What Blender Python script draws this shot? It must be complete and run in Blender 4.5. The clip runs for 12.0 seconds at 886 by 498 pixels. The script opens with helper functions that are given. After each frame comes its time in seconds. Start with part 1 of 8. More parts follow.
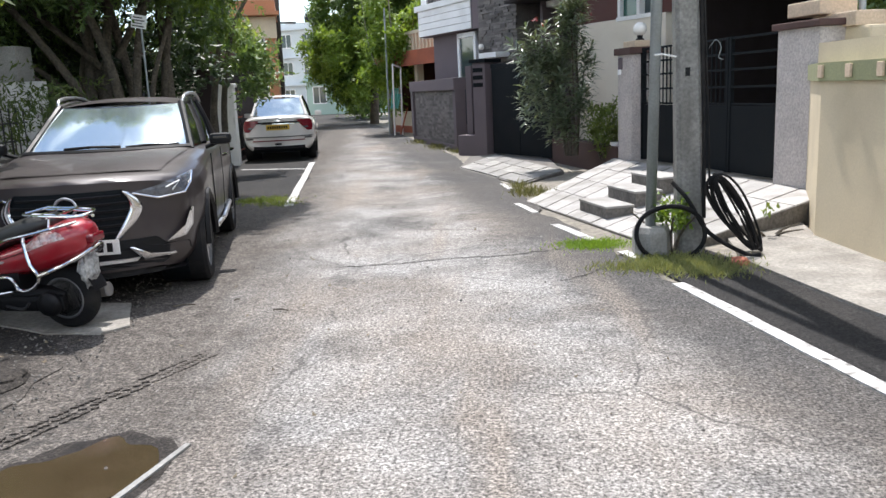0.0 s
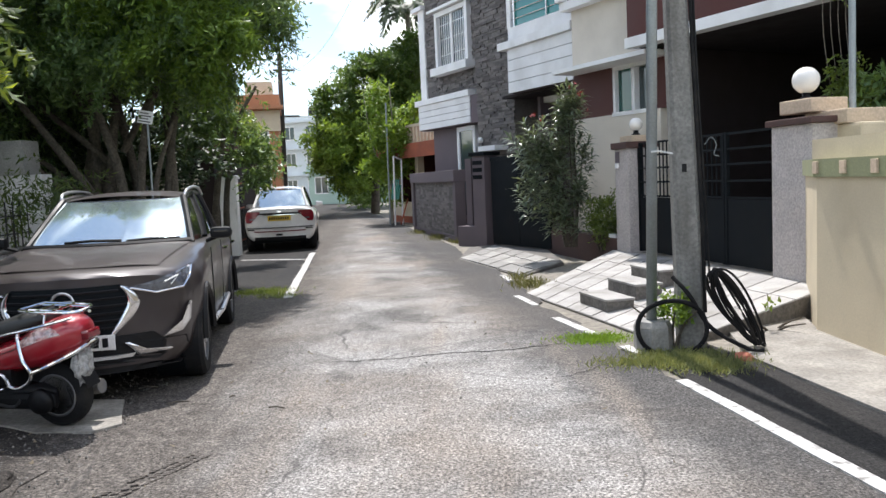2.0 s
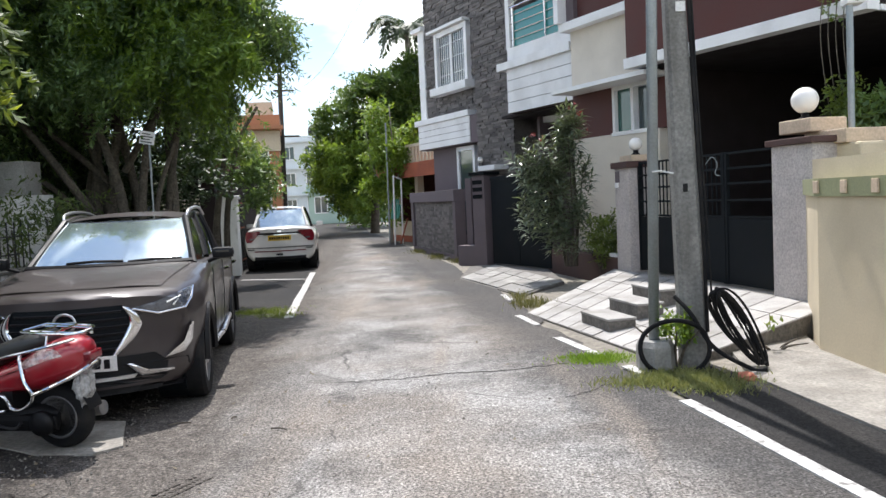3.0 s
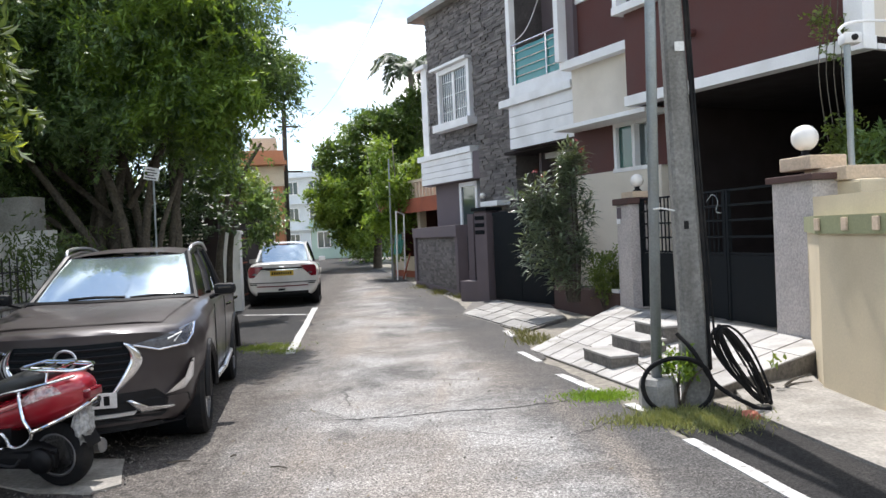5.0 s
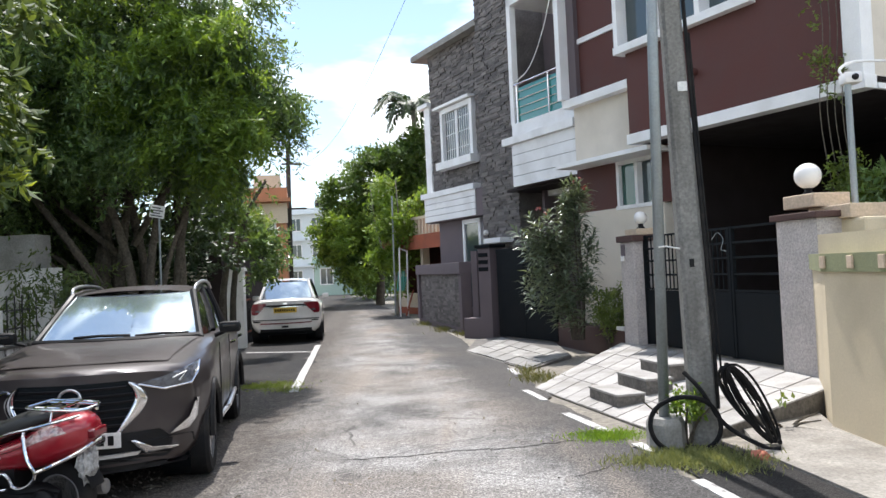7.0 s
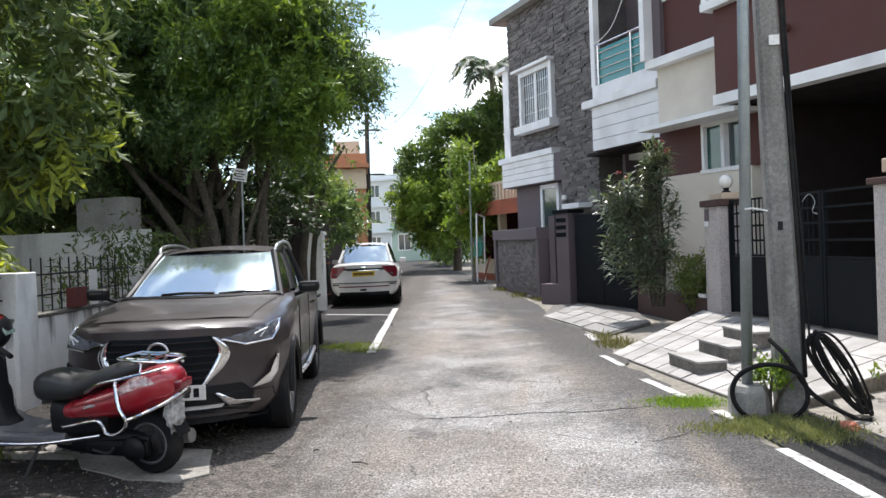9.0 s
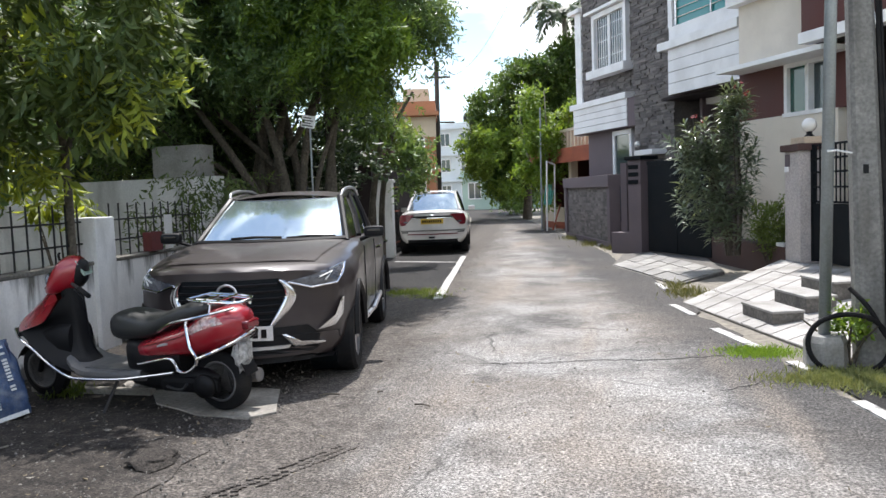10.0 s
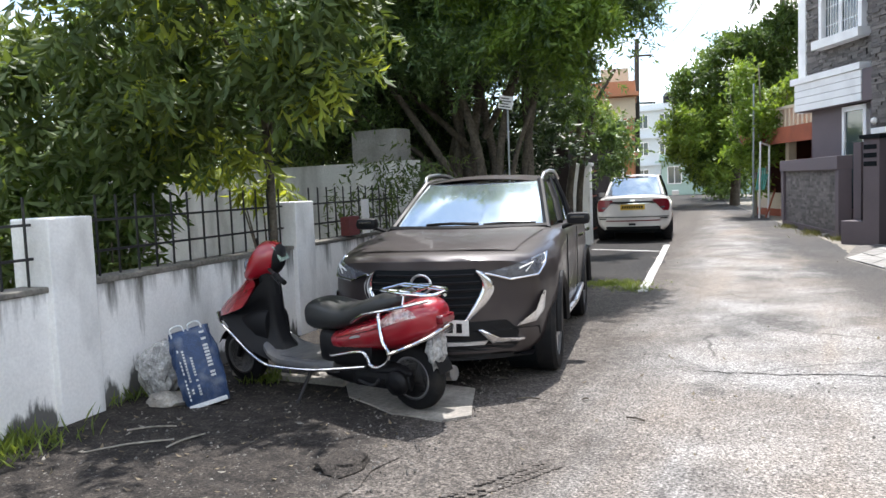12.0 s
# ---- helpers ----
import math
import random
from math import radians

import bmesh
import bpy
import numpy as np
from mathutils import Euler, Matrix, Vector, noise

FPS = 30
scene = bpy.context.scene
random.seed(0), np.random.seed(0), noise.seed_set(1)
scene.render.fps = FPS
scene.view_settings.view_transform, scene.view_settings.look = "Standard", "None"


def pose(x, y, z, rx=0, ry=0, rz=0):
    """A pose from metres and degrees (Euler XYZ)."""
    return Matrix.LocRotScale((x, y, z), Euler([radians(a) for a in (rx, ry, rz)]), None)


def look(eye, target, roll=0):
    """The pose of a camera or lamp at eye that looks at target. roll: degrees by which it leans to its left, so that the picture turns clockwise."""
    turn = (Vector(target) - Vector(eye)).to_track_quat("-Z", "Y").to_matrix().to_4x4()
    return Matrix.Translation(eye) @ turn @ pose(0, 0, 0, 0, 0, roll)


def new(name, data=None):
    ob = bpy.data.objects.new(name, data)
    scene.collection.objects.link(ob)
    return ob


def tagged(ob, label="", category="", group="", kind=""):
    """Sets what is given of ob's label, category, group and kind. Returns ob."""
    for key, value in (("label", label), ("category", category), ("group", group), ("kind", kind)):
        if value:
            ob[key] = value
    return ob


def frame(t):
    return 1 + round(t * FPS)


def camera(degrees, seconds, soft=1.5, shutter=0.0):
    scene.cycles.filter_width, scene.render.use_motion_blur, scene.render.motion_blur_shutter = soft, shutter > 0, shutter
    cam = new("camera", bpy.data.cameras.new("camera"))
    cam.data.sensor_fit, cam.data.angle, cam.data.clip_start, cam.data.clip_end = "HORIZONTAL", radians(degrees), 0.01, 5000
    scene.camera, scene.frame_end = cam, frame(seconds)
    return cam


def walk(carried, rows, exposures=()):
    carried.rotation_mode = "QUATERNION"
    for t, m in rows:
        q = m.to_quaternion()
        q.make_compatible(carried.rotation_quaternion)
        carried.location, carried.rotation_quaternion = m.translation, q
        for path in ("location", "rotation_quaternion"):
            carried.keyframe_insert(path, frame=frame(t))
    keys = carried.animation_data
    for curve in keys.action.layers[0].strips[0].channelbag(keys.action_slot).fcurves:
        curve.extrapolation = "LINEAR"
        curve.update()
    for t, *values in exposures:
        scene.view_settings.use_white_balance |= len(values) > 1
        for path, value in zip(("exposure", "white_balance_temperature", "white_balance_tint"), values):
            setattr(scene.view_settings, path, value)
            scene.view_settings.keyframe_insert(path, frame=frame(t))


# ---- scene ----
cam = camera(58.5, 12.0)

PATH = [
    (0, (0.845, -0.01, 1.484), (0.706, 1.946, 1.089), -2.7),
    (0.5, (0.86, 0.009, 1.491), (0.722, 1.975, 1.15), -2.7),
    (1, (0.864, 0.03, 1.503), (0.728, 2.003, 1.208), -2.7),
    (1.5, (0.855, 0.03, 1.516), (0.722, 2.01, 1.269), -2.6),
    (2, (0.849, 0.029, 1.53), (0.718, 2.017, 1.355), -2.6),
    (2.5, (0.843, 0.028, 1.533), (0.711, 2.019, 1.388), -2.7),
    (3, (0.826, 0.024, 1.539), (0.699, 2.016, 1.412), -2.7),
    (5, (0.836, 0.016, 1.555), (0.706, 2.012, 1.516), -2.6),
    (5.5, (0.829, 0.005, 1.563), (0.698, 2.0, 1.547), -2.5),
    (6, (0.82, 0.008, 1.566), (0.69, 2.004, 1.589), -2.5),
    (6.5, (0.809, 0.005, 1.574), (0.681, 2.0, 1.624), -2.6),
    (8.3, (0.812, 0.012, 1.545), (0.602, 2.001, 1.601), -2.35),
    (8.5, (0.813, 0.015, 1.539), (0.574, 2.001, 1.564), -2.3),
    (9, (0.814, 0.047, 1.522), (0.485, 2.019, 1.5), -2.2),
    (9.5, (0.838, 0.083, 1.504), (0.425, 2.037, 1.407), -2.1),
    (10, (0.852, 0.119, 1.48), (0.345, 2.049, 1.337), -2.2),
    (10.5, (0.753, 0.236, 1.479), (0.199, 2.153, 1.332), -2.2),
    (11, (0.669, 0.339, 1.474), (0.111, 2.254, 1.328), -2.1),
    (11.5, (0.611, 0.455, 1.454), (-0.139, 2.302, 1.29), -2.5),
    (12, (0.556, 0.639, 1.473), (-0.397, 2.39, 1.311), -2.3),
]
walk(cam, [(t, look(eye, target, roll)) for t, eye, target, roll in PATH],
     exposures=((0, 0.66), (1, 0.63), (2.5, 0.53), (5, 0.59), (8, 0.59), (9.5, 0.58), (10.5, 0.75), (12, 0.90)))

# ---- world, sun, exposure ----
SUN_TO = Vector((-0.085, 0.42, 0.90)).normalized()
world = bpy.data.worlds.new("sky")
scene.world = world
world.use_nodes = True
wn, wl = world.node_tree.nodes, world.node_tree.links
wn.clear()
sky = wn.new("ShaderNodeTexSky")
sky.sky_type, sky.sun_disc = "NISHITA", False
sky.sun_elevation = math.asin(SUN_TO.z)
sky.sun_rotation = math.atan2(SUN_TO.x, SUN_TO.y)
sky.dust_density, sky.ozone_density = 0.2, 1.2
coord = wn.new("ShaderNodeTexCoord")
cloud = wn.new("ShaderNodeTexNoise")
cloud.inputs["Scale"].default_value, cloud.inputs["Detail"].default_value = 2.2, 6
ramp = wn.new("ShaderNodeValToRGB")
ramp.color_ramp.elements[0].position, ramp.color_ramp.elements[1].position = 0.49, 0.68
ramp.color_ramp.elements[0].color = (0.03, 0.03, 0.03, 1)
stretch = wn.new("ShaderNodeMapping")
stretch.inputs["Scale"].default_value = (1, 1, 2.6)
stretch.inputs["Location"].default_value = (0.22, 4.55, 5.88)
cmix = wn.new("ShaderNodeMix")
cmix.data_type = "RGBA"
cmix.inputs["B"].default_value = (14.4, 14.1, 13.5, 1)
back = wn.new("ShaderNodeBackground")
back.inputs["Strength"].default_value = 0.15
wout = wn.new("ShaderNodeOutputWorld")
wl.new(coord.outputs["Generated"], stretch.inputs["Vector"])
wl.new(stretch.outputs["Vector"], cloud.inputs["Vector"])
wl.new(cloud.outputs["Fac"], ramp.inputs["Fac"])
wl.new(ramp.outputs["Color"], cmix.inputs["Factor"])
wl.new(sky.outputs["Color"], cmix.inputs["A"])
wl.new(cmix.outputs["Result"], back.inputs["Color"])
wl.new(back.outputs["Background"], wout.inputs["Surface"])

sun = new("sun", bpy.data.lights.new("sun", "SUN"))
sun.data.energy, sun.data.angle, sun.data.color = 4.4, radians(0.6), (1.0, 0.96, 0.94)
sun.matrix_world = look((0, 0, 30), Vector((0, 0, 30)) - SUN_TO)

# ---- small tools ----
R = random.Random(7)


def part(name, bm, material, parent, label="", smooth=False):
    """Links a bmesh, or mesh data, as one mesh object under a thing or a part."""
    if isinstance(bm, bmesh.types.BMesh):
        data = bpy.data.meshes.new(name)
        bm.to_mesh(data)
        bm.free()
    else:
        data = bm
    if material and not data.materials:
        for m in material if isinstance(material, (list, tuple)) else (material,):
            data.materials.append(m)
    if smooth:
        data.shade_smooth()
    ob = new(name, data)
    ob.parent = parent
    return tagged(ob, label)


def setting(name, bm, material, label, category, smooth=False):
    return tagged(part(name, bm, material, None, smooth=smooth), label, category, "", "structure")


def thing(name, label, category, m=None, group="", kind=""):
    ob = new(name)
    ob.empty_display_size = 0.2
    if m is not None:
        ob.matrix_world = m
    return tagged(ob, label, category, group, kind)


def box(bm, x0, x1, y0, y1, z0, z1, m=None, bevel=0.0):
    made = bmesh.ops.create_cube(bm, size=1)["verts"]
    bmesh.ops.scale(bm, verts=made, vec=(x1 - x0, y1 - y0, z1 - z0))
    bmesh.ops.translate(bm, verts=made, vec=((x0 + x1) / 2, (y0 + y1) / 2, (z0 + z1) / 2))
    if bevel:
        edges = list({e for v in made for e in v.link_edges})
        made = bmesh.ops.bevel(bm, geom=edges, offset=bevel, segments=2, affect="EDGES", profile=0.6)["verts"]
    if m is not None:
        bmesh.ops.transform(bm, matrix=m, verts=list({v for v in made}))
    return bm


def boxed(x0, x1, y0, y1, z0, z1, bevel=0.0, m=None):
    return box(bmesh.new(), x0, x1, y0, y1, z0, z1, m, bevel)


def prism(points, z0, z1, bm=None):
    """A plan outline, raised from z0 to z1 (numbers, or one height a point)."""
    bm = bm or bmesh.new()
    lo = z0 if isinstance(z0, (list, tuple)) else [z0] * len(points)
    hi = z1 if isinstance(z1, (list, tuple)) else [z1] * len(points)
    a = [bm.verts.new((x, y, z)) for (x, y), z in zip(points, lo)]
    b = [bm.verts.new((x, y, z)) for (x, y), z in zip(points, hi)]
    bm.faces.new(b)
    bm.faces.new(a[::-1])
    for i in range(len(a)):
        j = (i + 1) % len(a)
        bm.faces.new((a[i], a[j], b[j], b[i]))
    bmesh.ops.recalc_face_normals(bm, faces=bm.faces)
    return bm


def tube(points, radius, sides=8, bm=None, closed=False):
    """A round bar along a line of points; radius is a number or one a point."""
    bm = bm or bmesh.new()
    pts = [Vector(p) for p in points]
    radii = radius if isinstance(radius, (list, tuple)) else [radius] * len(pts)
    rings, side = [], None
    for i, p in enumerate(pts):
        a = pts[i - 1] if i or closed else p
        b = pts[(i + 1) % len(pts)] if i + 1 < len(pts) or closed else p
        d = (b - a).normalized()
        side = (side or d.orthogonal())
        side = (side - d * side.dot(d))
        side = side.normalized() if side.length > 1e-6 else d.orthogonal().normalized()
        up = d.cross(side)
        rings.append([bm.verts.new(p + radii[i] * (math.cos(k) * side + math.sin(k) * up)) for k in (2 * math.pi * n / sides for n in range(sides))])
    for i in range(len(rings) if closed else len(rings) - 1):
        a, b = rings[i], rings[(i + 1) % len(rings)]
        for n in range(sides):
            bm.faces.new((a[n], a[(n + 1) % sides], b[(n + 1) % sides], b[n]))
    if not closed:
        bm.faces.new(rings[0][::-1])
        bm.faces.new(rings[-1])
    return bm


def bent(points, n=6):
    """A smooth line through points."""
    p = [Vector(q) for q in points]
    p = [2 * p[0] - p[1], *p, 2 * p[-1] - p[-2]]
    out = []
    for i in range(1, len(p) - 2):
        a, b, c, d = p[i - 1 : i + 3]
        for k in range(n):
            t = k / n
            out.append(0.5 * (2 * b + (c - a) * t + (2 * a - 5 * b + 4 * c - d) * t * t + (3 * b - a - 3 * c + d) * t**3))
    return [*out, p[-2]]


def lathe(profile, sides=24, bm=None, m=None):
    """Turned round z: a list of (radius, z)."""
    bm = bm or bmesh.new()
    rings = [[bm.verts.new((r * math.cos(2 * math.pi * n / sides), r * math.sin(2 * math.pi * n / sides), z)) for n in range(sides)] for r, z in profile]
    for a, b in zip(rings, rings[1:]):
        for n in range(sides):
            bm.faces.new((a[n], a[(n + 1) % sides], b[(n + 1) % sides], b[n]))
    if profile[0][0] > 1e-4:
        bm.faces.new(rings[0][::-1])
    if profile[-1][0] > 1e-4:
        bm.faces.new(rings[-1])
    bmesh.ops.remove_doubles(bm, verts=bm.verts, dist=1e-5)
    if m is not None:
        bmesh.ops.transform(bm, matrix=m, verts=bm.verts)
    return bm


# ---- materials ----
def pbr(name, base, rough=0.7, metal=0.0, var=0.18, scale=3.0, grain=0.12, gscale=60.0, bump=0.15, bdist=0.01, spec=0.5, coat=0.0, stain=None, sscale=0.8, samount=0.5, rand=0.0, srange=(0.48, 0.68), streak=1.0, crough=0.04):
    """A surface with a base colour, slow and fine variation, an optional stain colour, and fine relief, in metres of the world."""
    m = bpy.data.materials.new(name)
    m.use_nodes = True
    n, l = m.node_tree.nodes, m.node_tree.links
    b = n["Principled BSDF"]
    b.inputs["Metallic"].default_value, b.inputs["Roughness"].default_value = metal, rough
    b.inputs["Specular IOR Level"].default_value, b.inputs["Coat Weight"].default_value = spec, coat
    b.inputs["Coat Roughness"].default_value = crough
    geo = n.new("ShaderNodeNewGeometry")

    def noise_at(s, detail=4):
        t = n.new("ShaderNodeTexNoise")
        t.inputs["Scale"].default_value, t.inputs["Detail"].default_value = s, detail
        l.new(geo.outputs["Position"], t.inputs["Vector"])
        return t

    def level(fac, lo, hi, a, c):
        r = n.new("ShaderNodeMapRange")
        r.inputs["From Min"].default_value, r.inputs["From Max"].default_value = lo, hi
        r.inputs["To Min"].default_value, r.inputs["To Max"].default_value = a, c
        l.new(fac, r.inputs["Value"])
        return r.outputs["Result"]

    big, fine = noise_at(scale), noise_at(gscale, 6)
    v1 = level(big.outputs["Fac"], 0.3, 0.7, 1 - var, 1 + var)
    v2 = level(fine.outputs["Fac"], 0.3, 0.7, 1 - grain, 1 + grain)
    mul = n.new("ShaderNodeMath")
    mul.operation = "MULTIPLY"
    l.new(v1, mul.inputs[0])
    l.new(v2, mul.inputs[1])
    value = mul.outputs[0]
    if rand:
        info = n.new("ShaderNodeObjectInfo")
        m2 = n.new("ShaderNodeMath")
        m2.operation = "MULTIPLY"
        l.new(level(info.outputs["Random"], 0, 1, 1 - rand, 1 + rand), m2.inputs[0])
        l.new(value, m2.inputs[1])
        value = m2.outputs[0]
    tint = n.new("ShaderNodeVectorMath")
    tint.operation = "SCALE"
    tint.inputs[0].default_value = base
    l.new(value, tint.inputs["Scale"])
    colour = tint.outputs["Vector"]
    if stain:
        st = noise_at(sscale, 7)
        if streak != 1.0:
            mp = n.new("ShaderNodeMapping")
            mp.inputs["Scale"].default_value = (1, 1, streak)
            l.new(geo.outputs["Position"], mp.inputs["Vector"])
            l.new(mp.outputs["Vector"], st.inputs["Vector"])
        mx = n.new("ShaderNodeMix")
        mx.data_type = "RGBA"
        mx.inputs["B"].default_value = (*stain, 1)
        l.new(level(st.outputs["Fac"], srange[0], srange[1], 0, samount), mx.inputs["Factor"])
        l.new(colour, mx.inputs["A"])
        colour = mx.outputs["Result"]
    l.new(colour, b.inputs["Base Color"])
    l.new(level(big.outputs["Fac"], 0.3, 0.7, max(0.02, rough - 0.08), min(1, rough + 0.08)), b.inputs["Roughness"])
    if bump:
        bp = n.new("ShaderNodeBump")
        bp.inputs["Strength"].default_value, bp.inputs["Distance"].default_value = bump, bdist
        l.new(fine.outputs["Fac"], bp.inputs["Height"])
        l.new(bp.outputs["Normal"], b.inputs["Normal"])
    return m


def asphalt(name, dark, pale, chip, dust, patch=0.5, lo=0.42, hi=0.62, dirt=(0.20, 0.178, 0.155), cracks=0.5, chips=0.5, drift=0.0, cell=62):
    """Worn asphalt: pale chippings in dark binder, worn pale patches, fine dust, brown tracks along the lane, cracks, and (drift) earth spread over its edge."""
    m = bpy.data.materials.new(name)
    m.use_nodes = True
    n, l = m.node_tree.nodes, m.node_tree.links
    b = n["Principled BSDF"]
    b.inputs["Roughness"].default_value = 0.88
    b.inputs["Specular IOR Level"].default_value = 0.3
    geo = n.new("ShaderNodeNewGeometry")
    where = geo.outputs["Position"]

    def noise_at(scale, detail, rough=0.6, squash=None, turn=0.0):
        t = n.new("ShaderNodeTexNoise")
        t.inputs["Scale"].default_value, t.inputs["Detail"].default_value, t.inputs["Roughness"].default_value = scale, detail, rough
        if squash:
            mp = n.new("ShaderNodeMapping")
            mp.inputs["Scale"].default_value, mp.inputs["Rotation"].default_value = squash, (0, 0, turn)
            l.new(where, mp.inputs["Vector"])
            l.new(mp.outputs["Vector"], t.inputs["Vector"])
        else:
            l.new(where, t.inputs["Vector"])
        return t.outputs["Fac"]

    def level(fac, a0, a1, b0, b1):
        r = n.new("ShaderNodeMapRange")
        for key, val in (("From Min", a0), ("From Max", a1), ("To Min", b0), ("To Max", b1)):
            r.inputs[key].default_value = val
        l.new(fac, r.inputs["Value"])
        return r.outputs["Result"]

    def blend(fac, a, c):
        mx = n.new("ShaderNodeMix")
        mx.data_type = "RGBA"
        for key, val in (("Factor", fac), ("A", a), ("B", c)):
            if isinstance(val, tuple):
                mx.inputs[key].default_value = (*val, 1)
            else:
                l.new(val, mx.inputs[key])
        return mx.outputs["Result"]

    def maths(op, a, c):
        k = n.new("ShaderNodeMath")
        k.operation = op
        for i, val in enumerate((a, c)):
            if isinstance(val, float):
                k.inputs[i].default_value = val
            else:
                l.new(val, k.inputs[i])
        return k.outputs[0]

    cells = n.new("ShaderNodeTexVoronoi")
    cells.inputs["Scale"].default_value = cell
    l.new(where, cells.inputs["Vector"])
    bw = n.new("ShaderNodeSeparateColor")
    l.new(cells.outputs["Color"], bw.inputs["Color"])
    sep = n.new("ShaderNodeSeparateXYZ")
    l.new(where, sep.inputs["Vector"])
    across = maths("ADD", sep.outputs["X"], maths("MULTIPLY", sep.outputs["Y"], 0.2286))
    wear = noise_at(patch, 10, 0.68)
    if drift:
        # no wheel runs close to the edge line, so the binder is still dark there
        wear = maths("SUBTRACT", wear, level(across, 2.3, 3.1, 0.0, 0.17))
    worn = level(wear, lo, hi, 0.0, 1.0)
    mid = noise_at(9, 8, 0.75)
    colour = blend(worn, dark, pale)
    colour = blend(level(mid, 0.50, 0.74, 0.0, 0.55), colour, dust)
    # brown dust dragged along the lane by wheels
    colour = blend(level(noise_at(1.5, 7, 0.6, (1.0, 0.12, 1.0), 0.16), 0.52, 0.64, 0.0, 0.6), colour, dirt)
    colour = blend(level(noise_at(0.32, 6), 0.44, 0.62, 0.0, 0.62), colour, dirt)
    if drift:
        edge = maths("ADD", sep.outputs["X"], maths("MULTIPLY", sep.outputs["Y"], 0.15))
        spread = noise_at(1.1, 9, 0.68, (1.0, 0.4, 1.0))
        colour = blend(level(maths("ADD", across, maths("MULTIPLY", noise_at(1.3, 9, 0.7), 1.1)), 3.25, 3.75, 0.0, 0.72), colour, (0.055, 0.053, 0.052))
        earth = blend(level(mid, 0.40, 0.68, 0.0, 1.0), (0.068, 0.059, 0.051), (0.150, 0.133, 0.117))
        colour = blend(level(maths("ADD", edge, maths("MULTIPLY", spread, 1.7)), 0.50, 1.28, drift, 0.0), colour, earth)
        # damp soil, made darker still for the tree shade lying on it
        damp = blend(level(mid, 0.42, 0.66, 0.0, 1.0), (0.013, 0.011, 0.0095), (0.058, 0.049, 0.041))
        colour = blend(level(maths("ADD", edge, noise_at(1.7, 8, 0.66)), -0.92, -0.42, 0.96, 0.0), colour, damp)
    # fine speckle: dark gaps between chippings, and single bright stones
    fine = noise_at(60, 4, 0.78)
    speck = maths("MULTIPLY", level(fine, 0.39, 0.61, 0.24, 1.6), level(bw.outputs["Red"], 0.0, 1.0, 0.66, 1.3))
    speck = maths("MULTIPLY", speck, level(noise_at(21, 6, 0.8), 0.38, 0.62, 0.70, 1.28))
    sc = n.new("ShaderNodeVectorMath")
    sc.operation = "SCALE"
    l.new(colour, sc.inputs[0])
    l.new(speck, sc.inputs["Scale"])
    stones = level(bw.outputs["Green"], 1.0 - chips, 1.0 - chips + 0.03, 0.0, 0.75)
    colour = blend(stones, sc.outputs["Vector"], chip)
    if cracks:
        warp = n.new("ShaderNodeTexNoise")
        warp.inputs["Scale"].default_value, warp.inputs["Detail"].default_value = 2.5, 5
        l.new(where, warp.inputs["Vector"])
        shift = n.new("ShaderNodeVectorMath")
        shift.operation = "MULTIPLY_ADD"
        shift.inputs[1].default_value = (0.35, 0.35, 0.0)
        l.new(warp.outputs["Color"], shift.inputs[0])
        l.new(where, shift.inputs[2])
        crack = n.new("ShaderNodeTexVoronoi")
        crack.feature = "DISTANCE_TO_EDGE"
        crack.inputs["Scale"].default_value = 0.45
        l.new(shift.outputs["Vector"], crack.inputs["Vector"])
        colour = blend(maths("MULTIPLY", level(crack.outputs["Distance"], 0.0, 0.007, cracks, 0.0), level(noise_at(0.9, 3), 0.45, 0.6, 0.0, 1.0)), colour, (0.04, 0.038, 0.036))
    l.new(colour, b.inputs["Base Color"])
    bp = n.new("ShaderNodeBump")
    bp.inputs["Strength"].default_value, bp.inputs["Distance"].default_value = 0.6, 0.009
    l.new(maths("ADD", maths("MULTIPLY", fine, 0.6), mid), bp.inputs["Height"])
    l.new(bp.outputs["Normal"], b.inputs["Normal"])
    return m


